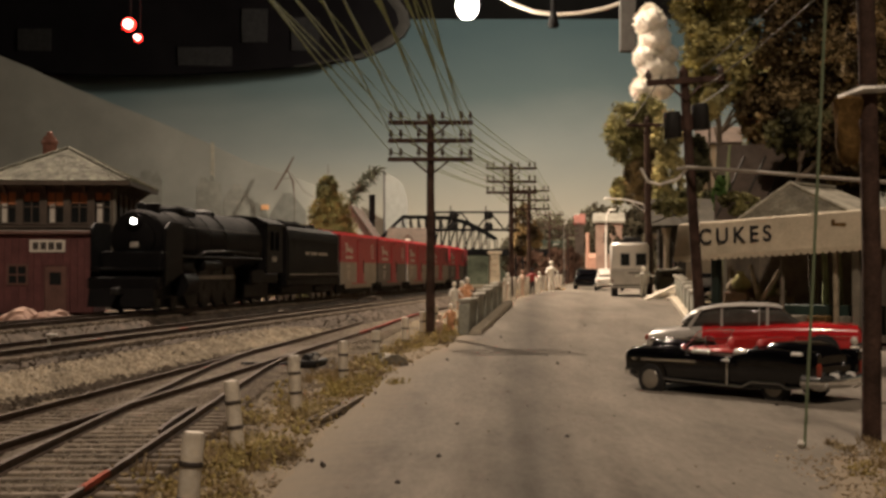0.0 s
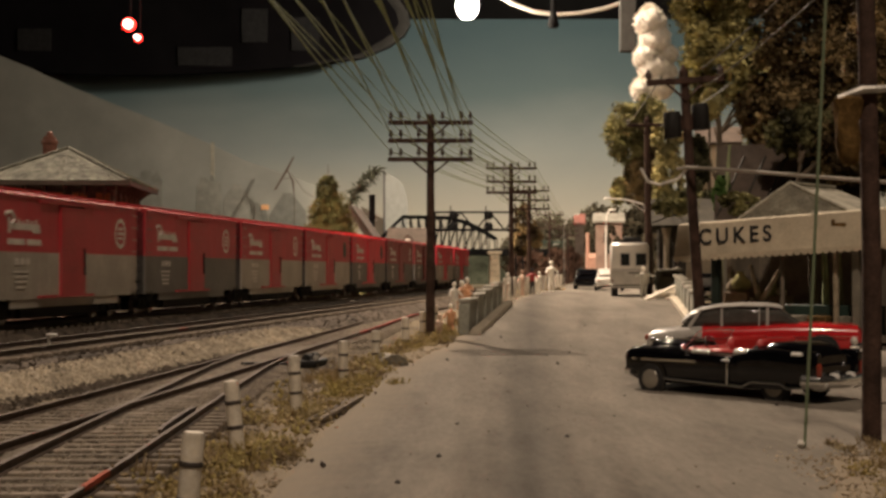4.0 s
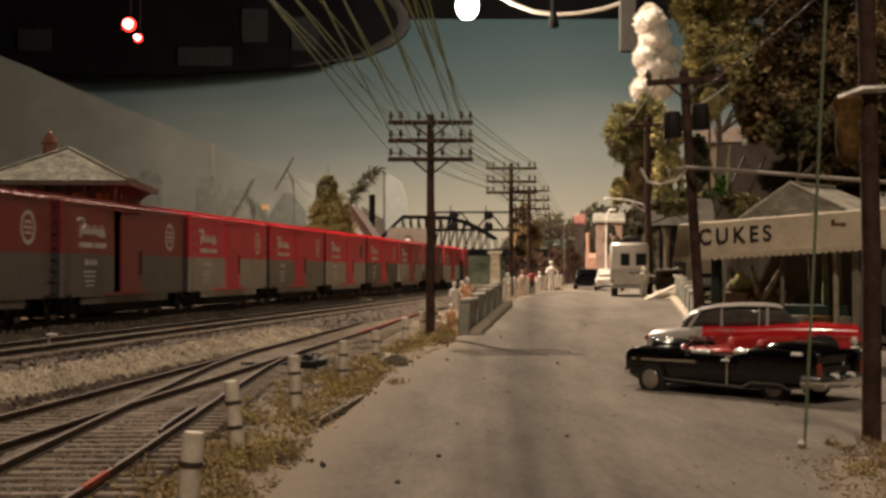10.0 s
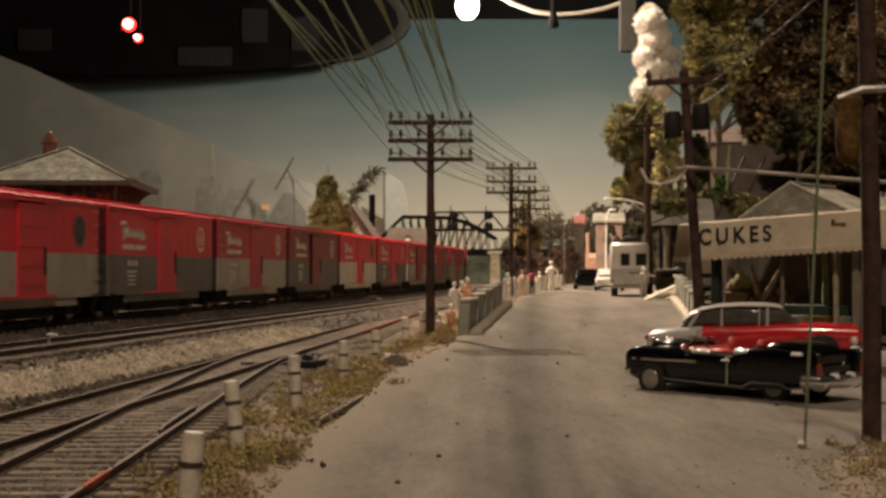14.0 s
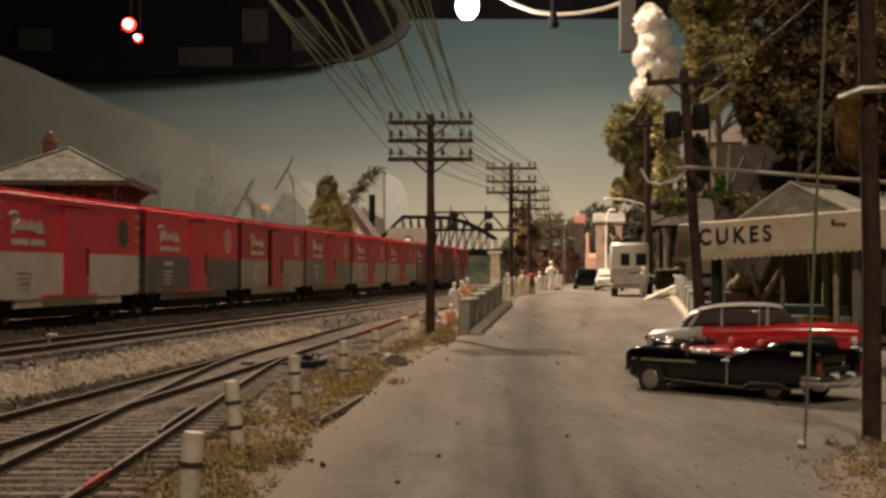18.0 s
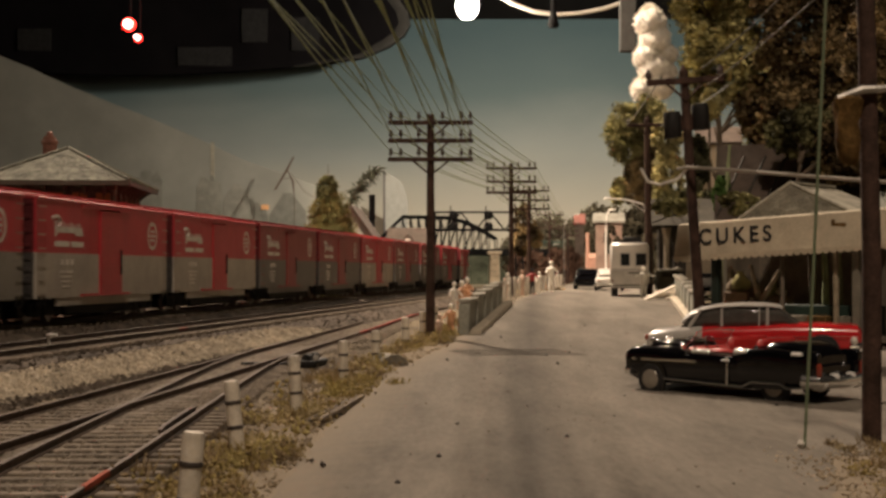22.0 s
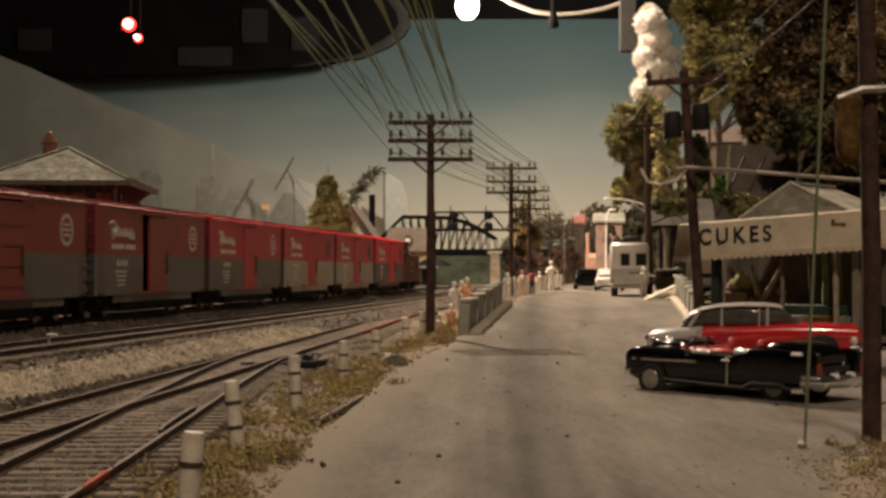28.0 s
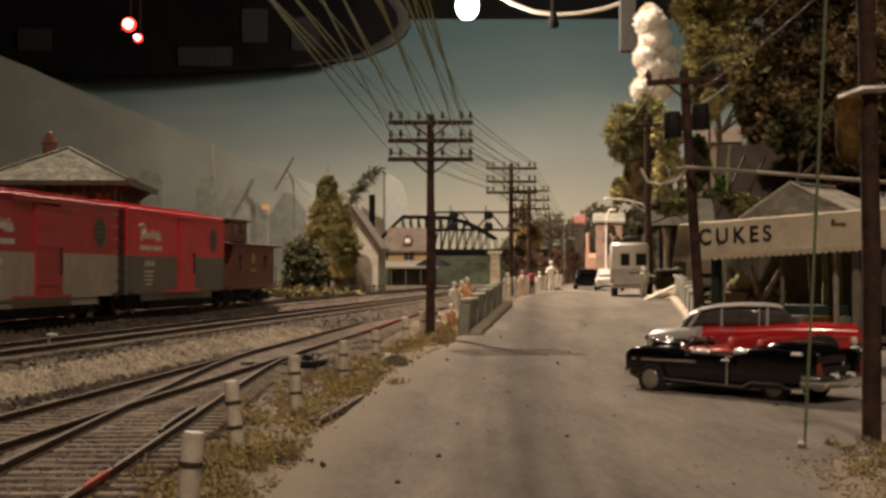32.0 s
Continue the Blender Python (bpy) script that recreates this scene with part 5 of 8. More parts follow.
def sedan(at, body, top, label, lower=None, detail=True, group="parked cars"):
    ca = thing("sedan_car", at, label, "car", group)
    lower = lower or body
    shine = "chrome" if detail else body
    part("body", hull([(2.62, 0.74, 0.40, 0.78, 0.84, 0.5), (2.5, 0.88, 0.34, 0.9, 0.97, 0.66), (1.6, 0.95, 0.28, 0.95, 1.03, 0.72), (0.75, 0.96, 0.26, 0.96, 1.05, 0.80), (0.0, 0.96, 0.26, 0.96, 1.0, 0.84), (-1.25, 0.96, 0.26, 0.95, 1.02, 0.80)]), body, ca)
    part("rear_body", hull([(-1.25, 0.96, 0.26, 0.95, 1.02, 0.80), (-1.9, 0.94, 0.28, 0.92, 0.99, 0.7), (-2.5, 0.88, 0.34, 0.88, 0.93, 0.62), (-2.66, 0.78, 0.40, 0.8, 0.82, 0.5)]), lower, ca)
    part("roof", hull([(0.72, 0.66, 1.41, 1.43, 1.45, 0.5), (0.58, 0.72, 1.43, 1.47, 1.51, 0.5), (0.3, 0.76, 1.46, 1.51, 1.56, 0.5), (-0.3, 0.77, 1.48, 1.53, 1.58, 0.5), (-0.9, 0.75, 1.46, 1.51, 1.55, 0.48), (-1.3, 0.70, 1.39, 1.45, 1.48, 0.44), (-1.58, 0.66, 1.22, 1.30, 1.37, 0.4), (-1.78, 0.62, 1.08, 1.13, 1.18, 0.36)]), top, ca)
    gl = part("greenhouse", hull([(1.12, 0.72, 1.0, 1.02, 1.03, 0.6), (0.66, 0.72, 1.0, 1.43, 1.45, 0.52), (-0.3, 0.755, 1.0, 1.50, 1.52, 0.52), (-0.9, 0.735, 1.0, 1.48, 1.50, 0.5), (-1.4, 0.68, 1.0, 1.36, 1.40, 0.42), (-1.8, 0.66, 1.0, 1.01, 1.02, 0.5)]), "car_glass" if detail else body, ca, "dim grey window glass")
    for s in (-1, 1):
        for x0, x1, r in ((0.34, 0.36, 0.045), (0.14, 0.16, 0.02), (-0.78, -0.76, 0.035), (-1.58, -1.28, 0.05)):
            part("pillar", Geo().tube([(x0, s * 0.78, 1.0), (x1, s * 0.74, 1.45)], r, 6), top, ca)
        part("side_trim", Geo().box((0.2, s * 0.965, 0.72), (4.2, 0.02, 0.016)), shine, ca)
        part("tail_light", Geo().lathe((-2.66, s * 0.72, 0.76), [(0.08, 0.05), (0.08, 0), (0.05, -0.04), (0.01, -0.05)], 10, "x"), "tail_red" if detail else body, ca)
        part("headlight", Geo().lathe((2.56, s * 0.66, 0.72), [(0.09, 0), (0.09, 0.06), (0.05, 0.09), (0.02, 0.1)], 12, "x"), "dark_glass", ca)
        for x in (1.65, -1.5):
            # flat dark disc for the shaded wheel well
            part("wheel_arch_gap", Geo().lathe((x, s * 0.945, 0.36), [(0.05, -0.02), (0.42, -0.02), (0.42, 0.02), (0.05, 0.02)], 20, "y"), "tyre", ca)
            road_wheel(ca, x, s * 0.90, 0.34, "chrome" if detail else "tyre")
    part("front_bumper", Geo().tube([(2.3, -0.95, 0.5), (2.68, -0.8, 0.48), (2.76, 0, 0.48), (2.68, 0.8, 0.48), (2.3, 0.95, 0.5)], 0.085, 8), shine, ca)
    part("rear_bumper", Geo().tube([(-2.3, -0.95, 0.5), (-2.7, -0.8, 0.48), (-2.78, 0, 0.48), (-2.7, 0.8, 0.48), (-2.3, 0.95, 0.5)], 0.085, 8), shine, ca)
    part("grille", Geo().box((2.62, 0, 0.66), (0.06, 1.1, 0.2), 0.02), shine, ca)
    return ca


convertible((6.75, 32.2, 0.05, 0, 0, 135))
red_car = sedan((8.52, 38.6, 0.36, 0, -1.5, -14), "car_red", "sedan_white", "two-tone red sedan with a white roof and rear", "sedan_white")
red_car.scale = (1.07, 1.08, 1.07)
sedan((11.75, 100, 1.5, 0, 0, 83), "car_white", "car_white", "small white sedan parked on the road")
sedan((10.95, 107, 1.5, 0, 0, 83), "car_black", "car_black", "black sedan parked on the far road", None, False)


sedan((12.95, 67.5, 1.22, 0, 0, -98), "car_black", "car_black", "dark sedan parked behind the road parapet", "car_black")


def camper(at):
    ca = thing("camper_van", at, "white boxy camper van with two dark rear windows", "camper", "parked cars")
    W, H = 1.02, 2.75
    part("body", Geo().box((0, 0, 1.62), (2 * W, 4.6, 2.1), 0.14), "car_white", ca)
    part("roof_rack", Geo().tube([(-0.7, -1.6, H), (-0.7, 1.6, H), (0.7, 1.6, H), (0.7, -1.6, H), (-0.7, -1.6, H)], 0.04, 6), "dark_iron", ca)
    part("roof_vent", Geo().box((0.15, -1.2, H + 0.1), (0.95, 1.3, 0.24), 0.05), "dark_iron", ca)
    for x, ww in ((-0.22, 0.44), (0.6, 0.52)):
        w = part("window", Geo().box((x, -2.31, 1.84), (ww + 0.08, 0.04, 0.66), 0.02), "zinc", ca)
        part("pane", Geo().box((x, -2.335, 1.84), (ww, 0.02, 0.58)), "dark_glass", w)
    part("stripe", Geo().box((0, -2.306, 1.35), (1.9, 0.02, 0.07)), "zinc", ca)
    part("lower_panel", Geo().box((0, -2.30, 0.95), (1.98, 0.03, 0.7), 0.01), "camper_grey", ca, "grey lower body panel")
    part("badge", Geo().box((0.25, -2.325, 1.18), (0.6, 0.02, 0.06)), "strap", ca, "dark lettering drawn as a bar")
    part("bumper", Geo().box((0, -2.36, 0.5), (1.9, 0.1, 0.12), 0.04), "zinc", ca)
    part("chassis", Geo().box((0, 0, 0.52), (1.7, 4.4, 0.2)), "tyre", ca)
    part("cab", Geo().box((0, 2.9, 1.1), (1.9, 1.5, 1.4), 0.2), "car_white", ca)
    for s in (-1, 1):
        part("tail_light", Geo().box((s * 0.88, -2.325, 0.8), (0.09, 0.03, 0.12), 0.01), "brick_dim", ca)
        for y in (-1.4, 2.2):
            part("tyre", Geo().lathe((s * 0.78, y, 0.36), [(0.1, -0.17), (0.34, -0.17), (0.36, -0.12), (0.36, 0.12), (0.34, 0.17), (0.1, 0.17)], 16, "x"), "tyre", ca)
    return ca


use("camper_grey", (0.42, 0.39, 0.335), 0.6, vary=0.2)
use("brick_dim", (0.12, 0.03, 0.025), 0.5)
camper((10.4, 79, 1.5, 0, 0, -7))
bpy.data.objects["camper_van"].scale = (1.04, 1.0, 1.1)
for x, y, z, l, tilt, turn in ((11.1, 72.2, 1.78, 1.75, -24, 8), (11.5, 73.6, 1.72, 1.4, -9, -6), (11.7, 73.9, 1.86, 1.2, -6, 14), (11.45, 74.3, 1.6, 1.6, -3, 3), (11.9, 72.4, 1.5, 0.9, -2, -20)):
    solid("plank", Geo().box((0, 0, 0), (l, 0.42, 0.12), 0.02), "post_white", "pale loose plank leaning at the kerb", "plank", "loose planks", at=(x, y, z, 4, tilt, turn))


# ---- signal tower and shed by the line ----
use("brick_red", (0.20, 0.085, 0.06), 0.85, vary=0.3, scale=1.6, fine=11, bump=0.4)
use("shed_red", (0.12, 0.042, 0.04), 0.8, vary=0.25, scale=1.2, fine=12, bump=0.3)
use("tower_trim", (0.10, 0.078, 0.06), 0.8, vary=0.25)
use("tower_wall", (0.22, 0.20, 0.16), 0.8, vary=0.25, scale=1.2)
use("slate", (0.15, 0.147, 0.115), 0.9, spec=0.2, vary=0.4, scale=1.6, fine=7, bump=0.6, island=0.3)
use("blind_orange", (0.50, 0.20, 0.09), 0.8, vary=0.15)
use("white_paint", (0.66, 0.62, 0.54), 0.7, vary=0.15)
use("door_brown", (0.13, 0.065, 0.05), 0.7, vary=0.25)


def shingle_slope(parent, a, b, c, d, rows, cols, mat, name="shingle", seed=3):
    """Separate shingles laid in rows on the slope a, b (eave) to c, d (ridge, over b and a)."""
    rng = random.Random(seed)
    a, b, c, d = (Vector(p) for p in (a, b, c, d))
    g = Geo()
    for r in range(rows):
        u0, u1 = r / rows, (r + 1.25) / rows
        lo0, lo1 = a.lerp(d, u0), b.lerp(c, u0)
        hi0, hi1 = a.lerp(d, min(1, u1)), b.lerp(c, min(1, u1))
        n = max(2, int(cols * (lo1 - lo0).length / max(0.01, (b - a).length)))
        nrm = (b - a).cross(d - a).normalized()
        for i in range(n):
            s0, s1 = (i + 0.04) / n, (i + 0.96) / n
            lift = nrm * rng.uniform(0.03, 0.07)
            dn = (lo0 - hi0).normalized() * rng.uniform(0, 0.05)
            q = [lo0.lerp(lo1, s0) + lift + dn, lo0.lerp(lo1, s1) + lift + dn, hi0.lerp(hi1, s1) + nrm * 0.01, hi0.lerp(hi1, s0) + nrm * 0.01]
            g.raw([*q, *(p - nrm * 0.03 for p in q)], [(0, 1, 2, 3), (4, 5, 1, 0), (5, 6, 2, 1), (7, 4, 0, 3)])
    tagged(part("shingles", g, mat, parent, smooth=False), kind="stuff")


def tower(at):
    to = thing("signal_tower", at, "two-storey railway signal tower with a grey slate hip roof", "signal tower")
    hx, hy = 2.75, 3.6
    part("lower_wall", Geo().box((0, 0, 1.9), (2 * hx, 2 * hy, 3.8), 0.03), "tower_wall", to)
    part("sill_band", Geo().box((0, 0, 3.86), (2 * hx + 0.2, 2 * hy + 0.2, 0.14), 0.03), "tower_trim", to)
    part("upper_core", Geo().box((0, 0, 4.9), (2 * hx - 0.5, 2 * hy - 0.5, 2.0)), "door_brown", to)
    part("lintel_band", Geo().box((0, 0, 5.78), (2 * hx + 0.06, 2 * hy + 0.06, 0.36), 0.02), "tower_trim", to)
    for face in range(4):
        L, dd = ((2 * hx, hy), (2 * hy, hx), (2 * hx, hy), (2 * hy, hx))[face]
        rot = Matrix.Rotation(face * math.pi / 2, 4, "Z")
        n = 5
        for i in range(n):
            u = -L / 2 + L * (i + 0.5) / n
            w = L / n * 0.68
            wn = part("window", Geo().ring(u, 4.77, w, 1.4, 0.09, -dd - 0.04, -dd + 0.08, rot), "tower_trim", to, smooth=False)
            part("muntin", Geo().box((u, -dd + 0.05, 4.77), (0.05, 0.06, 1.4), 0, rot), "tower_trim", wn)
            part("meeting_rail", Geo().box((u, -dd + 0.05, 4.8), (w, 0.05, 0.05), 0, rot), "tower_trim", wn)
            part("pane", Geo().box((u, -dd + 0.12, 4.77), (w, 0.03, 1.4), 0, rot), "dark_glass", wn)
            h = (0.55, 0.42, 0.6, 0.5, 0.35)[(i + face) % 5]
            part("blind", Geo().box((u, -dd + 0.095, 5.47 - h / 2), (w - 0.04, 0.02, h), 0, rot), "blind_orange", wn, "orange roller blind")
            if face == 0 and i % 2 == 0:
                part("curtain", Geo().box((u - w * 0.2, -dd + 0.095, 4.5), (w * 0.35, 0.02, 0.9), 0, rot), "white_paint", wn, "pale curtain")
        for i in range(n + 1):
            u = -L / 2 + L * i / n
            part("mullion_post", Geo().box((max(-L / 2 + 0.1, min(L / 2 - 0.1, u)), -dd + 0.04, 4.77), (0.22, 0.14, 1.7), 0, rot), "tower_wall" if i in (0, n) else "tower_trim", to)
    e = 0.8
    ex, ey, ze, zr, rl = hx + e, hy + e, 5.98, 7.76, 0.8
    roof = Geo().raw([(-ex, -ey, ze), (ex, -ey, ze), (ex, ey, ze), (-ex, ey, ze), (0, -rl, zr), (0, rl, zr), (-ex, -ey, ze - 0.14), (ex, -ey, ze - 0.14), (ex, ey, ze - 0.14), (-ex, ey, ze - 0.14)],
                     [(0, 1, 4), (1, 2, 5, 4), (2, 3, 5), (3, 0, 4, 5), (0, 6, 7, 1), (1, 7, 8, 2), (2, 8, 9, 3), (3, 9, 6, 0), (6, 9, 8, 7)])
    rf = part("roof", roof, "slate", to, "grey-green slate hip roof", smooth=False)
    shingle_slope(rf, (-ex, -ey, ze), (ex, -ey, ze), (0.02, -rl, zr), (-0.02, -rl, zr), 17, 40, "slate", seed=3)
    shingle_slope(rf, (ex, -ey, ze), (ex, ey, ze), (0, rl, zr), (0, -rl, zr), 17, 46, "slate", seed=4)
    for p, q in (((ex, -ey, ze), (0, -rl, zr)), ((-ex, -ey, ze), (0, -rl, zr)), ((ex, ey, ze), (0, rl, zr))):
        part("hip_cap", Geo().tube([Vector(p) + Vector((0, 0, 0.05)), Vector(q) + Vector((0, 0, 0.05))], 0.09, 6), "slate", rf)
    part("eave_board", Geo().box((0, -ey, ze - 0.1), (2 * ex, 0.06, 0.2)).box((ex, 0, ze - 0.1), (0.06, 2 * ey, 0.2)), "tower_trim", rf)
    for face, (L, dd) in enumerate(((2 * hx, hy), (2 * hy, hx))):
        rot = Matrix.Rotation(face * math.pi / 2, 4, "Z")
        for i in range(6):
            u = -L / 2 + L * (i + 0.5) / 6
            part("bracket", Geo().prism([(-dd, 5.35), (-dd, 5.85), (-dd - 0.75, 5.85)], u - 0.06, u + 0.06, "x", rot), "tower_trim", to)
    ch = part("chimney", Geo().lathe((-1.2, 0.6, 0), [(0.35, 6.6), (0.35, 8.08), (0.42, 8.12), (0.42, 8.26), (0.33, 8.3), (0.31, 8.42)], 14), "brick_red", to)
    part("chimney_pot", Geo().lathe((-1.2, 0.6, 8.42), [(0.30, -0.02), (0.30, 0.05), (0.17, 0.07), (0.15, 0.26), (0.05, 0.3)], 12), "brick_red", ch)
    return to


tower((-18.3, 69.6, 1.1, 0, 0, 3))


def shed(at):
    sh = thing("trackside_shed", at, "dull red plank shed with a white name board", "shed")
    W, D, H = 5.4, 3.0, 3.5
    part("wall", Geo().box((0, 0, H / 2), (W, D, H), 0.02), "shed_red", sh)
    plank = mesh_of("plank", Geo().box((0, 0, 0), (0.3, 0.05, H - 0.1), 0.012), "shed_red", smooth=False)
    for i in range(17):
        part("plank", plank, None, sh, at=(-W / 2 + 0.16 + i * 0.317, -D / 2 - 0.02, H / 2))
    for i in range(9):
        part("plank", plank, None, sh, at=(W / 2 + 0.02, -D / 2 + 0.18 + i * 0.33, H / 2, 0, 0, 90))
    part("roof", Geo().box((0, 0, H + 0.06), (W + 0.5, D + 0.5, 0.16), 0.03), "door_brown", sh)
    dr = part("door", Geo().box((1.1, -D / 2 - 0.06, 1.05), (0.95, 0.08, 2.1), 0.02), "door_brown", sh)
    part("door_window", Geo().box((1.1, -D / 2 - 0.105, 1.55), (0.5, 0.02, 0.55)), "dark_glass", dr)
    part("door_trim", Geo().box((0.55, -D / 2 - 0.07, 1.1), (0.14, 0.1, 2.2)).box((1.65, -D / 2 - 0.07, 1.1), (0.14, 0.1, 2.2)).box((1.1, -D / 2 - 0.07, 2.2), (1.24, 0.1, 0.14)), "shed_red", sh)
    wn = part("window", Geo().box((-0.55, -D / 2 - 0.06, 1.72), (0.95, 0.08, 0.95), 0.02), "door_brown", sh)
    for a in (-0.2, 0.2):
        for b in (-0.2, 0.2):
            part("pane", Geo().box((-0.55 + a, -D / 2 - 0.105, 1.72 + b), (0.33, 0.02, 0.33)), "dark_glass", wn)
    bd = part("name_board", Geo().box((0.75, -D / 2 - 0.08, 2.98), (1.55, 0.06, 0.55), 0.01), "white_paint", sh, "white board with a name drawn as bars")
    g = Geo()
    for i in range(4):
        g.box((0.75 - 0.51 + 0.34 * i, -D / 2 - 0.115, 2.98), (0.25, 0.012, 0.32))
    tagged(part("name_lettering", g, "strap", bd), kind="stuff")
    return sh


shed((-18.2, 63.6, 1.02, 0, 0, 3))


# ---- shop with the lettered awning ----
use("awning_cloth", (0.52, 0.45, 0.33), 0.85, vary=0.16, scale=0.9, fine=10, bump=0.2)
use("slate_pale", (0.29, 0.27, 0.21), 0.85, vary=0.4, scale=1.0, fine=10, bump=0.5)
use("driftwood", (0.34, 0.28, 0.195), 0.85, vary=0.35, scale=2.0, fine=12)
use("shop_wall", (0.15, 0.125, 0.095), 0.85, vary=0.3)
use("post_green", (0.009, 0.019, 0.013), 0.8, vary=0.3)
use("wall_green", (0.012, 0.045, 0.03), 0.7, vary=0.2)
use("rock_grey", (0.20, 0.18, 0.14), 0.9, vary=0.35, scale=1.0, fine=6, bump=0.8)
use("bark", (0.10, 0.075, 0.05), 0.85, vary=0.3)
use("leaf_moss", (0.22, 0.205, 0.09), 0.8, spec=0.1, vary=0.5, scale=0.8, island=0.25, bump=0, clumps=True)
use("ink_black", (0.012, 0.012, 0.014), 0.6, vary=0.1, bump=0)


def text_mesh(word, height, depth):
    cu = bpy.data.curves.new("word", "FONT")
    cu.body, cu.size, cu.extrude, cu.align_x = word, height * S, depth * S, "CENTER"
    cu.space_character, cu.shear, cu.offset = 1.4, -0.14, 0.012 * S
    tmp = bpy.data.objects.new("word", cu)
    scene.collection.objects.link(tmp)
    bpy.context.view_layer.update()
    me = bpy.data.meshes.new_from_object(tmp.evaluated_get(bpy.context.evaluated_depsgraph_get()))
    bpy.data.objects.remove(tmp)
    return me


use("counter_green", (0.014, 0.034, 0.025), 0.7, vary=0.3)
use("post_dim", (0.20, 0.18, 0.14), 0.85, vary=0.2)


def shop(at):
    sh = thing("roadside_shop", at, "open-fronted roadside shop with a lettered cream awning", "shop")
    # local x along the front, y away from the road
    W = 7.4
    part("back_wall", Geo().box((W / 2, 4.2, 2.0), (W, 0.2, 4.0)), "shop_wall", sh)
    part("side_wall", Geo().box((0.1, 3.2, 2.0), (0.2, 2.2, 4.0)), "shop_wall", sh)
    part("side_wall", Geo().box((W - 0.1, 2.0, 2.0), (0.2, 4.2, 4.0)), "shop_wall", sh)
    part("floor", Geo().box((W / 2, 2.0, 0.05), (W, 4.5, 0.2)), "shop_wall", sh)
    part("counter", Geo().box((W / 2 + 1.0, 0.9, 0.55), (W - 2.2, 0.5, 1.1), 0.03), "counter_green", sh, "dark green shop counter")
    for u, r, m, lab in ((0.72, 0.14, "post_green", "dark green square post"), (3.3, 0.06, "shop_wall", ""), (5.25, 0.08, "driftwood", "pale peeled post"), (6.0, 0.14, "post_dim", "grey square post"), (7.1, 0.1, "shop_wall", "")):
        part("post", Geo().box((u, 0.15, 1.5), (2 * r, 2 * r, 3.0 + 0.05 * u), 0.03), m, sh, lab)
    aw = Geo()
    rows = [(-0.42, 2.72), (-0.40, 2.78), (-0.36, 3.02), (-0.12, 3.92), (0.15, 3.98)]
    cols = 25
    rings = []
    for i in range(cols):
        u = i / (cols - 1)
        dip = 0.03 * math.sin(i * 1.7)
        rings.append([(-0.65 + (W + 0.65) * u, y + dip, z + 0.38 * u - 0.05) for y, z in rows] + [(-0.65 + (W + 0.65) * u, y + dip + 0.05, z + 0.38 * u - 0.09) for y, z in reversed(rows)])
    a = part("awning", aw.loft(rings), "awning_cloth", sh, "cream canvas awning with a scalloped edge")
    sc = mesh_of("scallop", Geo().prism([(-0.13, 0.05), (-0.13, -0.06), (-0.07, -0.13), (0.0, -0.15), (0.07, -0.13), (0.13, -0.06), (0.13, 0.05)], -0.02, 0.02, "y"), "awning_cloth", smooth=False)
    for i in range(31):
        u = (i + 0.5) / 31
        part("scallop", sc, None, a, at=(-0.65 + (W + 0.65) * u, -0.42, 2.69 + 0.38 * u))
    me = text_mesh("CUKES", 0.80, 0.012)
    me.materials.append(MAT["ink_black"])
    n = math.degrees(math.atan2(0.9, 0.24))
    tx = part("lettering", me, None, a, "black block letters")
    tx.matrix_basis = P(1.76, -0.36, 3.22, n, -1.9, 0)
    tx.scale = (0.93, 1, 1)
    part("faded_mark", Geo().box((5.55, -0.245, 3.76), (0.5, 0.03, 0.1)).box((5.35, -0.235, 3.83), (0.12, 0.03, 0.2)), "tan_card", a, "small faded brown mark")
    zr0, zp, ua, ub, um = 4.02, 5.22, 1.5, 5.95, 3.2
    part("flat_roof", Geo().box((W / 2, 0.55, 3.94), (W, 0.9, 0.12), 0.02), "slate_pale", sh)
    rf = part("roof", Geo().raw([(ua, 0.4, zr0), (ub, 0.4, zr0), (ub, 4.6, zr0), (ua, 4.6, zr0), (um, 0.9, zp), (um, 4.2, zp)], [(0, 1, 4), (1, 2, 5, 4), (2, 3, 5), (3, 0, 4, 5), (0, 3, 2, 1)]), "slate_pale", sh, "grey slate hip roof", smooth=False)
    shingle_slope(rf, (ua, 0.4, zr0), (ub, 0.4, zr0), (um + 0.02, 0.9, zp), (um - 0.02, 0.9, zp), 13, 30, "slate_pale", seed=8)
    shingle_slope(rf, (ua, 4.6, zr0), (ua, 0.4, zr0), (um, 0.9, zp), (um, 4.2, zp), 13, 26, "slate_pale", seed=9)
    for a, b in (((ua, 0.38, zr0 + 0.04), (um, 0.9, zp + 0.05)), ((ub, 0.38, zr0 + 0.04), (um, 0.9, zp + 0.05)), ((um, 0.9, zp + 0.05), (um, 4.2, zp + 0.05))):
        part("ridge_cap", Geo().tube([a, b], 0.07, 6), "slate_pale", rf)
    rng = random.Random(21)
    for i in range(6):
        part("crate", Geo().box((1.0 + i * 0.9, 0.3 + rng.uniform(-0.1, 0.3), 0.45), (0.7, 0.5, 0.6), 0.03), ("tan_card", "rock_grey")[i % 2], sh)
    return sh


shop((8.95, 50.0, 0.66, 0, 0, -42))


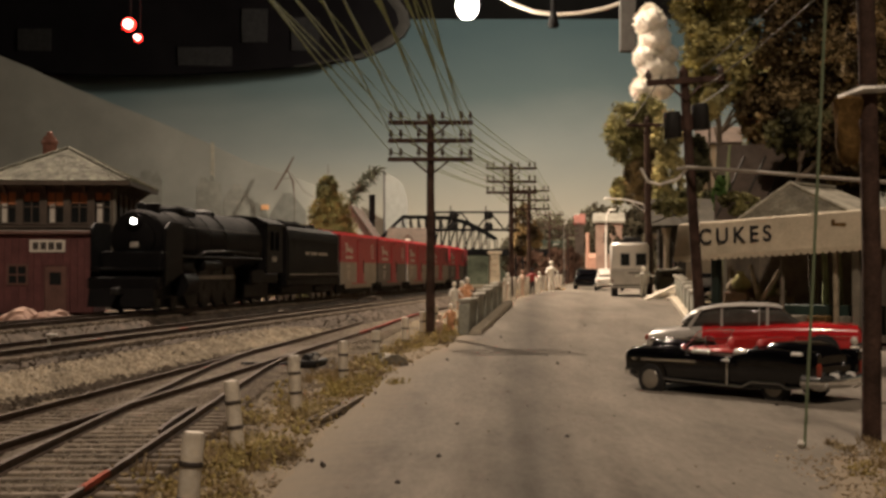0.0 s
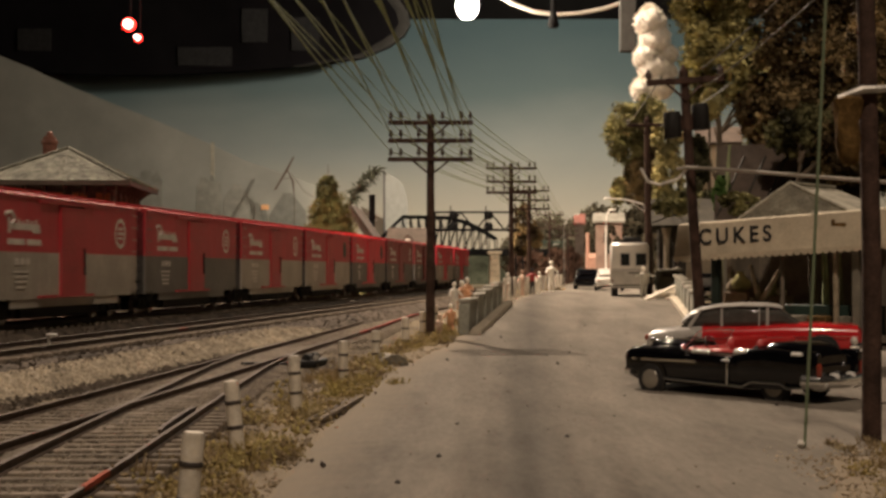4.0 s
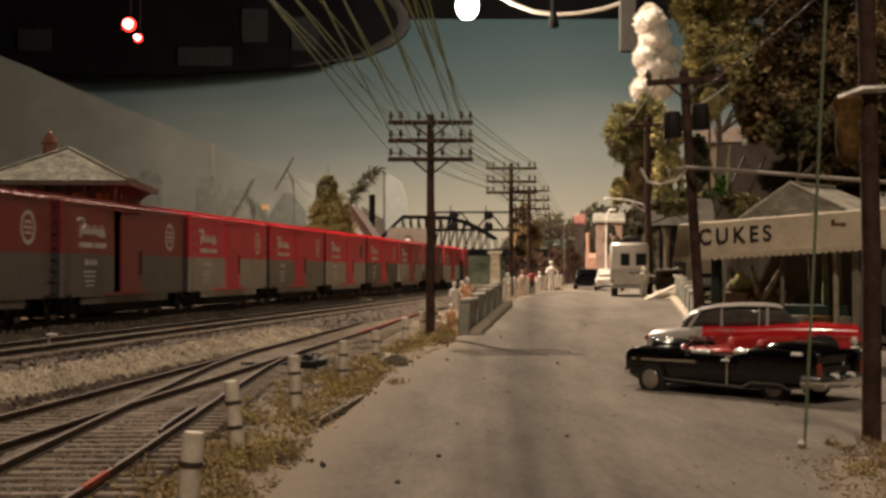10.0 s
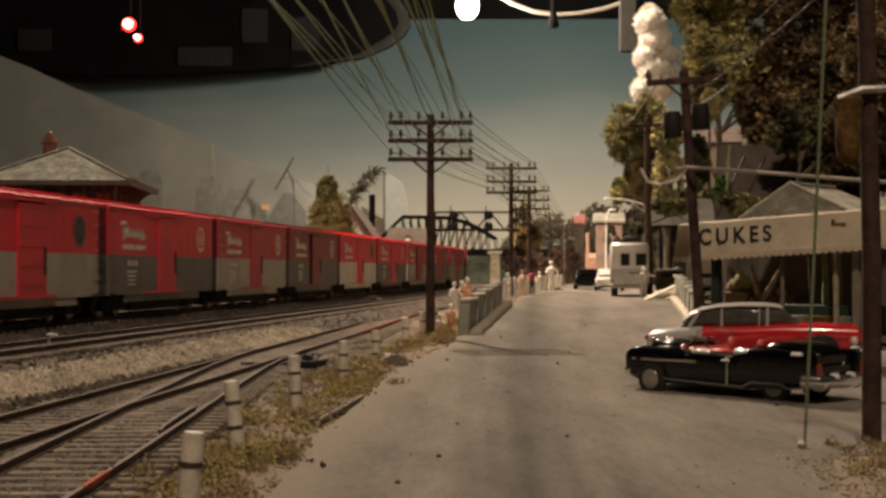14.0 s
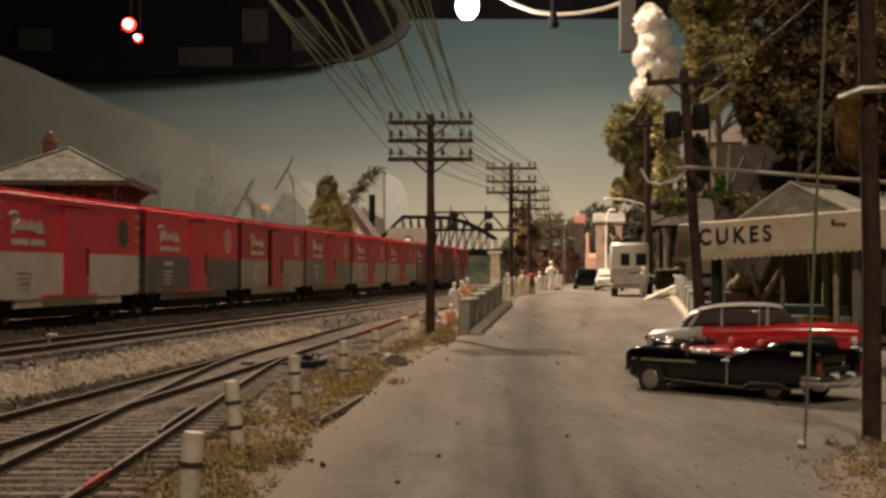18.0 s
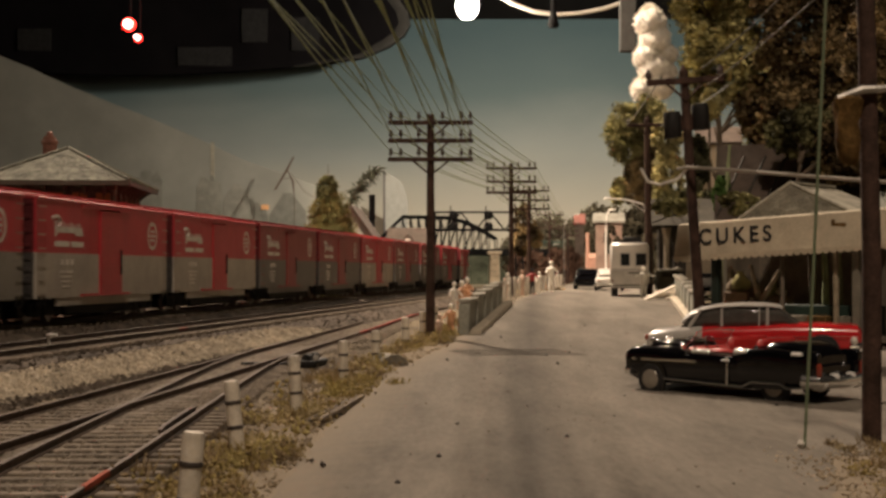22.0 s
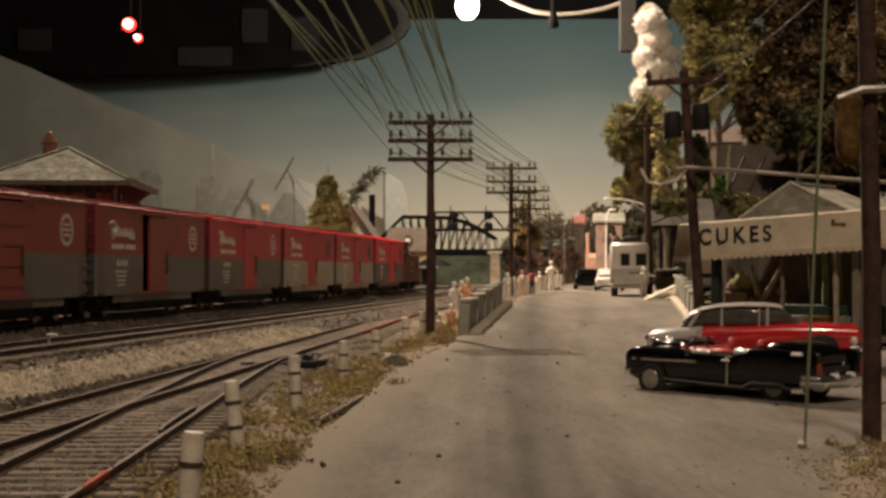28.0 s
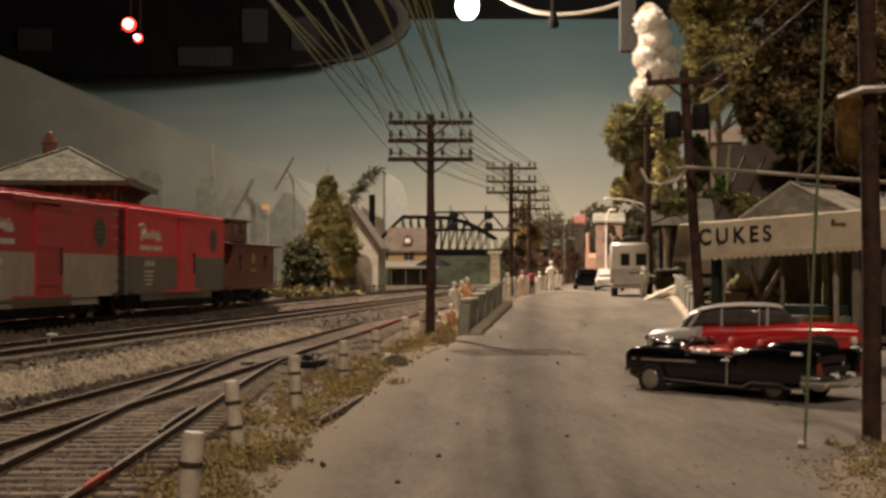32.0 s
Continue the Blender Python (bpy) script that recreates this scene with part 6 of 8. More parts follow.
def rockery(x, y, z, n, spread_x, spread_y, size, seed, name="boulder", label="rough grey model boulder among weeds", mat="rock_grey"):
    rng = random.Random(seed)
    for i in range(n):
        g = Geo()
        r = size * rng.uniform(0.6, 1.3)
        rings = []
        for k in range(6):
            a = math.pi * k / 5
            rings.append([(r * (math.sin(a) + 0.02) * math.cos(b) * rng.uniform(0.8, 1.2), r * (math.sin(a) + 0.02) * math.sin(b) * rng.uniform(0.8, 1.2), r * 0.75 * -math.cos(a)) for b in np.linspace(0, 2 * math.pi, 9)[:-1]])
        xx, yy = x + rng.uniform(-1, 1) * spread_x, y + rng.uniform(-1, 1) * spread_y
        solid(name, g.loft(rings), mat, label, "rock", "boulders", at=(xx, yy, z + r * 0.3, 0, 0, rng.uniform(0, 360)), smooth=False)


def in_shop(u, v, z):
    """A point by metres along the shop front, behind it and above its floor."""
    c, s = math.cos(radians(-42)), math.sin(radians(-42))
    return 8.95 + c * u - s * v, 50.0 + s * u + c * v, 0.72 + z


use("moss_trunk", (0.26, 0.30, 0.15), 0.85, vary=0.35, scale=1.5, fine=10)
use("carton", (0.21, 0.145, 0.09), 0.85, vary=0.25)
solid("forked_branch", Geo().tube([in_shop(1.75, 1.5, 0), in_shop(1.7, 1.5, 1.0), in_shop(1.5, 1.5, 1.7), in_shop(1.32, 1.5, 2.4)], [0.15, 0.13, 0.1, 0.07], 7)
      .tube([in_shop(1.72, 1.5, 1.1), in_shop(2.05, 1.5, 1.55), in_shop(2.5, 1.4, 2.2)], [0.12, 0.1, 0.06], 7), "driftwood", "pale forked branch propped inside the shop", "branch")
for u, v, r, h, m in ((4.62, 1.5, 0.15, 3.6, "moss_trunk"), (3.7, 2.4, 0.11, 3.6, "moss_trunk"), (3.1, 2.8, 0.09, 3.6, "bark"), (5.3, 2.6, 0.12, 3.6, "bark"), (2.75, 3.2, 0.1, 3.6, "bark")):
    solid("timber_prop", Geo().tube([in_shop(u, v, 0), in_shop(u + 0.05, v, h * 0.5), in_shop(u - 0.06, v, h)], [r * 1.2, r, r * 0.8], 8), m, "slim mossy timber prop standing in the open shop", "prop", "shop props")
for u, v, w, h in ((0.85, 1.5, 0.95, 1.45), (1.6, 2.2, 0.7, 1.2), (2.2, 2.0, 0.8, 1.3)):
    x, y, z = in_shop(u, v, 0)
    solid("carton", Geo().box((0, 0, h / 2), (w, 0.6, h), 0.04), "carton", "plain brown carton stacked inside the shop", "carton", "shop cartons", at=(x, y, z, 0, 0, -38))
for u, v, z0, r, m in ((0.62, 1.5, 1.45, 0.27, "driftwood"), (0.85, 1.6, 1.45, 0.38, "leaf_moss"), (1.95, 2.0, 1.3, 0.28, "leaf_moss"), (2.3, 1.9, 1.3, 0.2, "driftwood"), (1.55, 1.2, 0.75, 0.26, "driftwood"), (2.6, 1.3, 0.75, 0.2, "driftwood")):
    x, y, z = in_shop(u, v, z0)
    rr = random.Random(int(u * 100))
    solid("produce_sack", Geo().lathe((0, 0, 0), [(r * 0.6 * rr.uniform(0.8, 1.2), 0), (r, r * 0.4), (r * 0.95, r * 0.9), (r * 0.5, r * 1.4), (r * 0.25, r * 1.7), (r * 0.4, r * 1.9)], 11), m, "lumpy sack of produce in the shop", "sack", "shop sacks", at=(x, y, z, 0, 0, u * 90))


rockery(13.4, 51.5, 0.7, 7, 1.4, 1.0, 0.6, 5)
use("rock_pink", (0.32, 0.20, 0.15), 0.9, vary=0.3, scale=1.0, fine=6, bump=0.6)
rockery(-17.7, 58.0, 0.75, 14, 2.1, 1.2, 0.5, 6, "rubble_stone", "pinkish rubble stone heaped beside the track", "rock_pink")

# grey house behind the camper
use("house_pink", (0.36, 0.245, 0.19), 0.85, vary=0.2, scale=0.8)
use("chimney_pink", (0.58, 0.34, 0.25), 0.8, vary=0.15)
use("house_yellow", (0.25, 0.185, 0.07), 0.8, vary=0.2, scale=0.8)
use("porch_grey", (0.155, 0.14, 0.108), 0.85, vary=0.2)
use("porch_olive_shade", (0.05, 0.041, 0.026), 0.85, vary=0.3)
use("house_dim", (0.19, 0.17, 0.135), 0.85, vary=0.3, scale=0.8)
use("roof_brown", (0.085, 0.062, 0.047), 0.85, vary=0.3, scale=1.0)
use("barn_white", (0.36, 0.335, 0.28), 0.85, vary=0.25, scale=0.7)


def house(name, at, w, d, h, gable, wall, roofm, label, windows=(), chimney=False, ridge="x", eave=0.35):
    """A walled house with a pitched roof. windows: (face, u, z, width, height); face 0 looks along -y, 1 along +x, 3 along -x."""
    ho = thing(name, at, label, "house", "houses")
    wl = Geo().box((0, 0, h / 2), (w, d, h))
    if ridge == "x":
        wl.prism([(-d / 2, h), (d / 2, h), (0, h + gable)], -w / 2, w / 2, "x")
        sl = [[(-d / 2 - eave, h - eave * 2 * gable / d), (0, h + gable), (0, h + gable + 0.2), (-d / 2 - eave, h - eave * 2 * gable / d + 0.2)],
              [(d / 2 + eave, h - eave * 2 * gable / d), (0, h + gable), (0, h + gable + 0.2), (d / 2 + eave, h - eave * 2 * gable / d + 0.2)]]
        ax, half = "x", w / 2 + eave
    else:
        wl.prism([(-w / 2, h), (w / 2, h), (0, h + gable)], -d / 2, d / 2, "y")
        sl = [[(-w / 2 - eave, h - eave * 2 * gable / w), (0, h + gable), (0, h + gable + 0.2), (-w / 2 - eave, h - eave * 2 * gable / w + 0.2)],
              [(w / 2 + eave, h - eave * 2 * gable / w), (0, h + gable), (0, h + gable + 0.2), (w / 2 + eave, h - eave * 2 * gable / w + 0.2)]]
        ax, half = "y", d / 2 + eave
    part("wall", wl, wall, ho, smooth=False)
    for poly in sl:
        part("roof_slope", Geo().prism(poly, -half, half, ax), roofm, ho, smooth=False)
    for face, u, z, ww, hh in windows:
        rot = Matrix.Rotation(face * math.pi / 2, 4, "Z")
        dd = d / 2 if face in (0, 2) else w / 2
        fr = part("window", Geo().ring(u, z, ww, hh, 0.14, -dd - 0.08, -dd + 0.02, rot), "white_paint", ho, smooth=False)
        part("muntin", Geo().box((u, -dd - 0.05, z), (ww, 0.05, 0.08), 0, rot), "white_paint", fr)
        part("sill", Geo().box((u, -dd - 0.08, z - hh / 2 - 0.18), (ww + 0.4, 0.2, 0.1), 0, rot), "white_paint", fr)
        part("pane", Geo().box((u, -dd - 0.01, z), (ww, 0.04, hh), 0, rot), "dark_glass", fr)
    if chimney:
        part("chimney", Geo().box((w * 0.25, 0, h + gable), (0.7, 0.7, 1.8), 0.04), "brick_red", ho)
    return ho


use("plaster_tan", (0.30, 0.25, 0.18), 0.85, vary=0.3, scale=0.7)
use("roof_moss", (0.034, 0.029, 0.018), 0.9, vary=0.45, scale=0.9, bump=0.5)
use("dark_timber_shade", (0.035, 0.03, 0.023), 0.85, vary=0.3)
# dark walls carry the shade of a recess beside the plaster panel
house("grey_house", (14.9, 86, 1.4, 0, 0, -8), 3.6, 5, 4.2, 1.5, "dark_timber_shade", "roof_moss", "mossy-roofed, plaster-fronted house with recess shade in its dark timber walls", (), eave=0.5)
gh = bpy.data.objects["grey_house"]
part("plaster_panel", Geo().box((0.9, -2.54, 2.15), (2.2, 0.1, 3.9), 0.02), "plaster_tan", gh, "pale plastered wall panel")
part("porch_roof", Geo().prism([(-2.3, 4.9), (-4.4, 4.0), (-4.4, 4.16), (-2.3, 5.1)], -2.3, 1.9, "x"), "roof_moss", gh, "mossy sloping porch roof")
part("porch_fascia", Geo().tube([(-2.2, -4.46, 4.3), (-0.4, -4.46, 4.95)], 0.06, 6), "dark_timber_shade", gh)
part("porch_post", Geo().lathe((-1.35, -4.1, 0), [(0.22, 0), (0.19, 0.3), (0.16, 2.0), (0.18, 3.4), (0.3, 4.05)], 10), "plaster_tan", gh, "pale flaring plaster post")
part("porch_brace", Geo().tube([(-0.85, -3.9, 0.2), (-0.85, -3.9, 2.6), (-0.6, -3.9, 3.4), (-0.1, -3.9, 3.95)], [0.13, 0.12, 0.09, 0.07], 7), "dark_timber_shade", gh)
part("porch_brace", Geo().tube([(-0.85, -3.9, 2.6), (-1.1, -3.9, 3.4), (-1.2, -3.9, 3.9)], [0.11, 0.08, 0.06], 7), "dark_timber_shade", gh)
tr = thing("stone_trough", (12.85, 80.5, 1.4, 0, 0, -6), "low grey stone trough with a pale end block", "trough")
part("basin", Geo().box((0.1, 0, 0.75), (1.2, 0.9, 1.5), 0.06), "porch_grey", tr)
part("rim", Geo().box((0.12, 0, 1.56), (1.3, 1.0, 0.14), 0.04), "concrete", tr)
# solid dark block drawn in place of a shaded slot
part("hollow", Geo().box((0.1, -0.36, 1.3), (0.95, 0.3, 0.26), 0.04), "dark_timber_shade", tr)
part("end_block", Geo().box((-0.62, -0.1, 0.75), (0.26, 0.8, 1.55), 0.06), "parapet", tr)
rockery(13.3, 80.4, 2.95, 1, 0.05, 0.05, 0.22, 61, label="grey boulder resting on the stone trough")
house("pink_house", (19.35, 165, 1.4, 0, 0, -6.5), 3.0, 5, 7.2, 0.9, "house_pink", "barn_white", "pink-walled town house with a pale roof", ())
solid("factory_chimney", Geo().lathe((0, 0, 0), [(0.34, 0), (0.28, 2.6), (0.24, 3.4), (0.2, 5.7), (0.25, 5.76), (0.21, 5.95)], 14), "chimney_pink", "slim orange-pink chimney beside the road", "chimney", at=(17.2, 168, 1.5))
house("peach_shed", (17.75, 167, 1.4, 0, 0, -6), 1.0, 1.6, 2.9, 0.5, "chimney_pink", "chimney_pink", "small peach-coloured shed at the foot of the chimney", (), eave=0.06)
use("roof_red", (0.24, 0.085, 0.06), 0.85, vary=0.35, scale=0.7)
house("red_roof_house", (18.85, 195, 1.4, 0, 0, -6), 1.2, 3.4, 8.0, 1.2, "roof_brown", "roof_red", "dim brown house with a faded red roof among trees", (), eave=0.2)
st = house("station_house", (-3.8, 161, 1.15, 0, 0, -4), 4.3, 5.0, 4.15, 2.35, "house_yellow", "roof_brown", "yellow station house with a steep brown roof", ((1, 0, 3.3, 0.9, 1.1),))
wn = part("window", Geo().ring(0.15, 3.45, 1.0, 1.0, 0.16, -2.6, -2.48), "door_brown", st, smooth=False)
part("pane", Geo().box((0.15, -2.52, 3.45), (1.0, 0.04, 1.0)), "dark_glass", wn)
part("muntin", Geo().box((0.15, -2.56, 3.45), (0.08, 0.04, 1.0)), "porch_grey", wn)
dm = part("dormer", Geo().prism([(-0.5, 4.7), (0.5, 4.7), (0.5, 5.45), (0, 5.95), (-0.5, 5.45)], -2.4, -0.6, "y"), "roof_brown", st)
part("dormer_window", Geo().box((0, -2.42, 5.15), (0.55, 0.06, 0.5)), "white_paint", dm)
part("porch_roof", Geo().prism([(-2.5, 2.85), (-4.6, 2.1), (-4.6, 2.25), (-2.5, 3.0)], -3.6, 3.6, "x"), "porch_grey", st)
part("porch_fascia", Geo().box((0, -4.62, 2.14), (7.2, 0.08, 0.22)), "porch_grey", st)
for i in range(5):
    part("porch_post", Geo().cyl((-3.3 + 1.65 * i, -4.4, 0), (-3.3 + 1.65 * i, -4.4, 2.2), 0.1, n=8), "porch_olive_shade", st)
# shade under the porch roof put into this wall's dark colour
part("lower_wall", Geo().box((0, -2.53, 1.05), (4.25, 0.1, 2.0)), "porch_olive_shade", st, "dark olive lower wall with the porch's shade painted in")
for x in (-1.3, 1.2):
    part("lower_window", Geo().box((x, -2.6, 1.1), (0.8, 0.06, 1.1)), "dark_glass", st)
part("platform", Geo().box((0, -4.0, -0.1), (9.5, 3.2, 0.5)), "porch_grey", st)
house("old_barn", (-7.6, 124, 0.85, 0, 0, -3), 4.5, 7.0, 4.3, 3.2, "barn_white", "roof_brown", "weathered pale barn with a tall gable", (), ridge="y")
barn = bpy.data.objects["old_barn"]
# dark slab on the gable stands for the shadowed opening
part("doorway", Geo().prism([(0.2, 0.0), (1.7, 0.0), (1.7, 2.6), (1.5, 3.2), (1.1, 3.5), (0.7, 3.3), (0.35, 2.6)], -3.56, -3.4, "y"), "shop_wall", barn, "dark arched doorway")
part("annex", Geo().box((-0.75, -3.9, 0.95), (1.0, 0.9, 1.9), 0.05), "barn_white", barn, "pale lean-to box")
solid("iron_chimney", Geo().lathe((0, 0, 0), [(0.3, 0), (0.28, 8.8), (0.32, 8.9), (0.3, 9.0)], 14), "sooty_black", "tall black iron smokestack", "smokestack", at=(-6.5, 129.5, 0.9))
sig = thing("platform_canopy", (-1.0, 148, 1.1), "small dark umbrella-roofed platform shelter", "shelter")
part("roof", Geo().lathe((0, 0, 0), [(1.9, 2.35), (1.8, 2.5), (0.3, 3.3), (0.05, 3.5)], 8), "sooty_black", sig)
part("post", Geo().cyl((0, 0, 0), (0, 0, 2.5), 0.12), "dark_iron", sig)


use("pier_stone", (0.34, 0.275, 0.19), 0.85, vary=0.25)
use("bridge_black", (0.010, 0.010, 0.010), 0.9, spec=0.05, vary=0.3)


# ---- truss bridge, abutments, signal gantry ----
def truss_bridge():
    br = thing("truss_bridge", (0, 200, 0, 0, 0, 2), "dark steel arched truss bridge over the tracks", "bridge")
    x0, x1, zb = -10.2, 7.5, 5.75
    n = 16
    camel = [(-10.2, 6.2), (-5.7, 10.55), (0.4, 10.45), (3.0, 9.85), (5.5, 8.7), (7.5, 7.4)]
    def top(x):
        return lerp_table(camel, x)
    for y in (-2.4, 2.4):
        tr = part("truss", Geo().box(((x0 + x1) / 2, y, zb), (x1 - x0, 0.35, 0.5)), "bridge_black", br)
        part("top_chord", Geo().tube([(x, y, top(x)) for x, _ in camel], 0.2, 6), "bridge_black", tr)
        for i in range(n + 1):
            x = x0 + (x1 - x0) * i / n
            part("vertical", Geo().box((x, y, (zb + top(x)) / 2), (0.14, 0.2, top(x) - zb)), "bridge_black", tr)
            if 0 < i < n:
                j = i + (1 if i < n / 2 else -1)
                xx = x0 + (x1 - x0) * j / n
                part("diagonal", Geo().tube([(x, y, top(x)), (xx, y, zb)], 0.075, 5), "bridge_black", tr)
    part("deck", Geo().box((3.4, 0, zb - 0.2), (27, 4.6, 0.9), 0.05), "bridge_black", br)
    for i in range(5):
        x = x0 + 2.5 + (x1 - x0 - 5) * i / 4
        part("portal_strut", Geo().box((x, 0, top(x)), (0.2, 4.8, 0.25)), "bridge_black", br)
    part("railing", Geo().tube([(9, -2.3, zb + 1.2), (17.5, -2.3, zb + 1.2)], 0.09, 5).tube([(9, -2.3, zb + 0.7), (17.5, -2.3, zb + 0.7)], 0.07, 5), "wall_green", br)
    return br


truss_bridge()
for x, w in ((7.25, 1.25), (-11.2, 2.2)):
    ab = thing("bridge_abutment", (x, 200, 0.5), "tan cut-stone bridge pier", "pier", "bridge piers")
    for k in range(6):
        part("stone_course", Geo().box((0, 0, 0.4 + 0.8 * k), (w + 0.2 - 0.04 * k, 5.0, 0.77), 0.05), "pier_stone", ab)
    part("cap_stone", Geo().box((0, 0, 4.95), (w + 0.7, 5.3, 0.5), 0.08), "pier_stone", ab)


def gantry():
    ga = thing("signal_gantry", (0, 137, 0.9, 0, 0, 0), "black lattice signal bridge with round signal heads", "signal bridge")
    xa, xb, z0, z1 = -1.1, 7.4, 5.95, 7.7
    for x in (xa, xb):
        part("leg", Geo().box((x - 0.35, 0, z1 / 2), (0.16, 0.16, z1)).box((x + 0.35, 0, z1 / 2), (0.16, 0.16, z1)), "bridge_black", ga)
        for k in range(6):
            part("leg_lattice", Geo().tube([(x - 0.35, 0, 1.1 * k), (x + 0.35, 0, 1.1 * k + 1.1)], 0.05, 5), "bridge_black", ga)
    for z in (z0, z1):
        part("chord", Geo().box(((xa + xb) / 2, 0, z), (xb - xa + 0.8, 0.18, 0.18)), "bridge_black", ga)
    n = 6
    for i in range(n):
        a, b = xa + (xb - xa) * i / n, xa + (xb - xa) * (i + 1) / n
        za, zc = (z0, z1) if i % 2 else (z1, z0)
        part("lattice_bar", Geo().tube([(a, 0, za), (b, 0, zc)], 0.08, 5), "bridge_black", ga)
    for x in (0.75, 4.15):
        mast = part("signal_mast", Geo().box((x, -0.1, z1 - 0.4), (0.12, 0.1, 2.0)), "bridge_black", ga)
        for z in (z1 - 0.3, z0 + 0.35):
            part("signal_head", Geo().lathe((x + 0.25, -0.25, z), [(0.02, 0.1), (0.42, 0.1), (0.45, 0.0), (0.3, -0.06), (0.05, -0.08)], 16, "y"), "sooty_black", mast)
    part("walkway", Geo().box(((xa + xb) / 2, -0.4, z0 + 0.1), (xb - xa, 0.5, 0.08)), "bridge_black", ga)
    return ga


gantry()


# ---- trees, bushes, weeds ----
use("leaf_olive", (0.31, 0.275, 0.11), 0.8, spec=0.1, vary=0.5, scale=0.8, island=0.25, bump=0, clumps=True, tint=(0.44, 0.40, 0.18))
use("leaf_dark", (0.062, 0.060, 0.030), 0.8, spec=0.1, vary=0.6, scale=0.8, island=0.25, bump=0, clumps=True, tint=(0.12, 0.115, 0.055))
use("leaf_brown", (0.12, 0.084, 0.045), 0.8, spec=0.1, vary=0.6, scale=0.7, island=0.25, bump=0, clumps=True, tint=(0.24, 0.18, 0.09))
use("leaf_yellow", (0.115, 0.11, 0.052), 0.8, spec=0.1, vary=0.35, scale=0.8, island=0.18, bump=0, clumps=True, tint=(0.19, 0.168, 0.072))
use("leaf_ochre", (0.19, 0.142, 0.05), 0.85, spec=0.05, vary=0.3, scale=0.7, island=0.15, bump=0, clumps=True, tint=(0.115, 0.112, 0.046))
use("leaf_cone", (0.095, 0.092, 0.042), 0.85, spec=0.05, vary=0.3, scale=0.7, island=0.15, bump=0, clumps=True, tint=(0.12, 0.115, 0.05))
use("leaf_bush", (0.058, 0.058, 0.03), 0.85, spec=0.05, vary=0.4, scale=1.4, island=0.3, bump=0, clumps=True, tint=(0.105, 0.102, 0.06))
use("leaf_light", (0.44, 0.40, 0.20), 0.8, spec=0.1, vary=0.35, scale=0.8, island=0.25, bump=0, clumps=True, tint=(0.42, 0.37, 0.17))
use("leaf_green", (0.13, 0.24, 0.065), 0.8, spec=0.1, vary=0.35, scale=0.8, island=0.25, bump=0, clumps=True)
use("plaster_pale", (0.55, 0.46, 0.34), 0.85, vary=0.25, scale=0.6)
use("leaf_rust", (0.17, 0.10, 0.07), 0.9, spec=0.05, vary=0.45, scale=0.5, island=0.25, bump=0)
use("leaf_forest", (0.058, 0.062, 0.042), 0.9, spec=0.02, vary=0.2, scale=0.3, island=0.1, bump=0)
use("leaf_far", (0.105, 0.09, 0.06), 0.9, spec=0.05, vary=0.45, scale=0.4, island=0.25, bump=0)
use("weed", (0.44, 0.36, 0.215), 0.85, spec=0.1, vary=0.3, scale=1.5, island=0.22, bump=0)


def crown(g, rng, centre, rad, count, size, keep=0.0):
    """Leaf flakes in many small ragged, slightly drooping clumps through an ellipsoid."""
    cx, cy, cz = centre
    mean = (rad[0] * rad[1] * rad[2]) ** (1 / 3)
    per = 56
    for _ in range(max(190, int(count * 1.5) // per)):
        while True:
            p = Vector((rng.uniform(-1, 1), rng.uniform(-1, 1), rng.uniform(-1, 1)))
            if 0.2 < p.length < 1:
                break
        p = p.normalized() * p.length ** 0.5 * rng.uniform(0.85, 1.08)
        q = Vector((cx + p.x * rad[0], cy + p.y * rad[1], cz + p.z * rad[2]))
        if noise.noise((q.x * 0.9, q.y * 0.9, q.z * 0.7 + 7)) < keep:
            continue
        r = rng.uniform(0.07, 0.2) * mean
        axis = Vector((rng.uniform(-0.8, 0.8), rng.uniform(-0.8, 0.8), rng.uniform(-1.0, 0.4))).normalized()
        g.blob(q, r * 0.28, rng)
        for _ in range(per):
            d = Vector((rng.gauss(0, 0.5), rng.gauss(0, 0.5), rng.gauss(0, 0.42)))
            a = q + (d + axis * rng.gauss(0, 0.55)) * r
            s = size * rng.uniform(0.5, 1.5)
            u = Vector((rng.uniform(-1, 1), rng.uniform(-1, 1), rng.uniform(-1, 1))) * s
            w = Vector((rng.uniform(-1, 1), rng.uniform(-1, 1), rng.uniform(-1, 1))) * s
            g.raw([a - u, a + w * 0.8, a + u, a - w * 0.8 + u * 0.3], [(0, 1, 2), (0, 2, 3)])


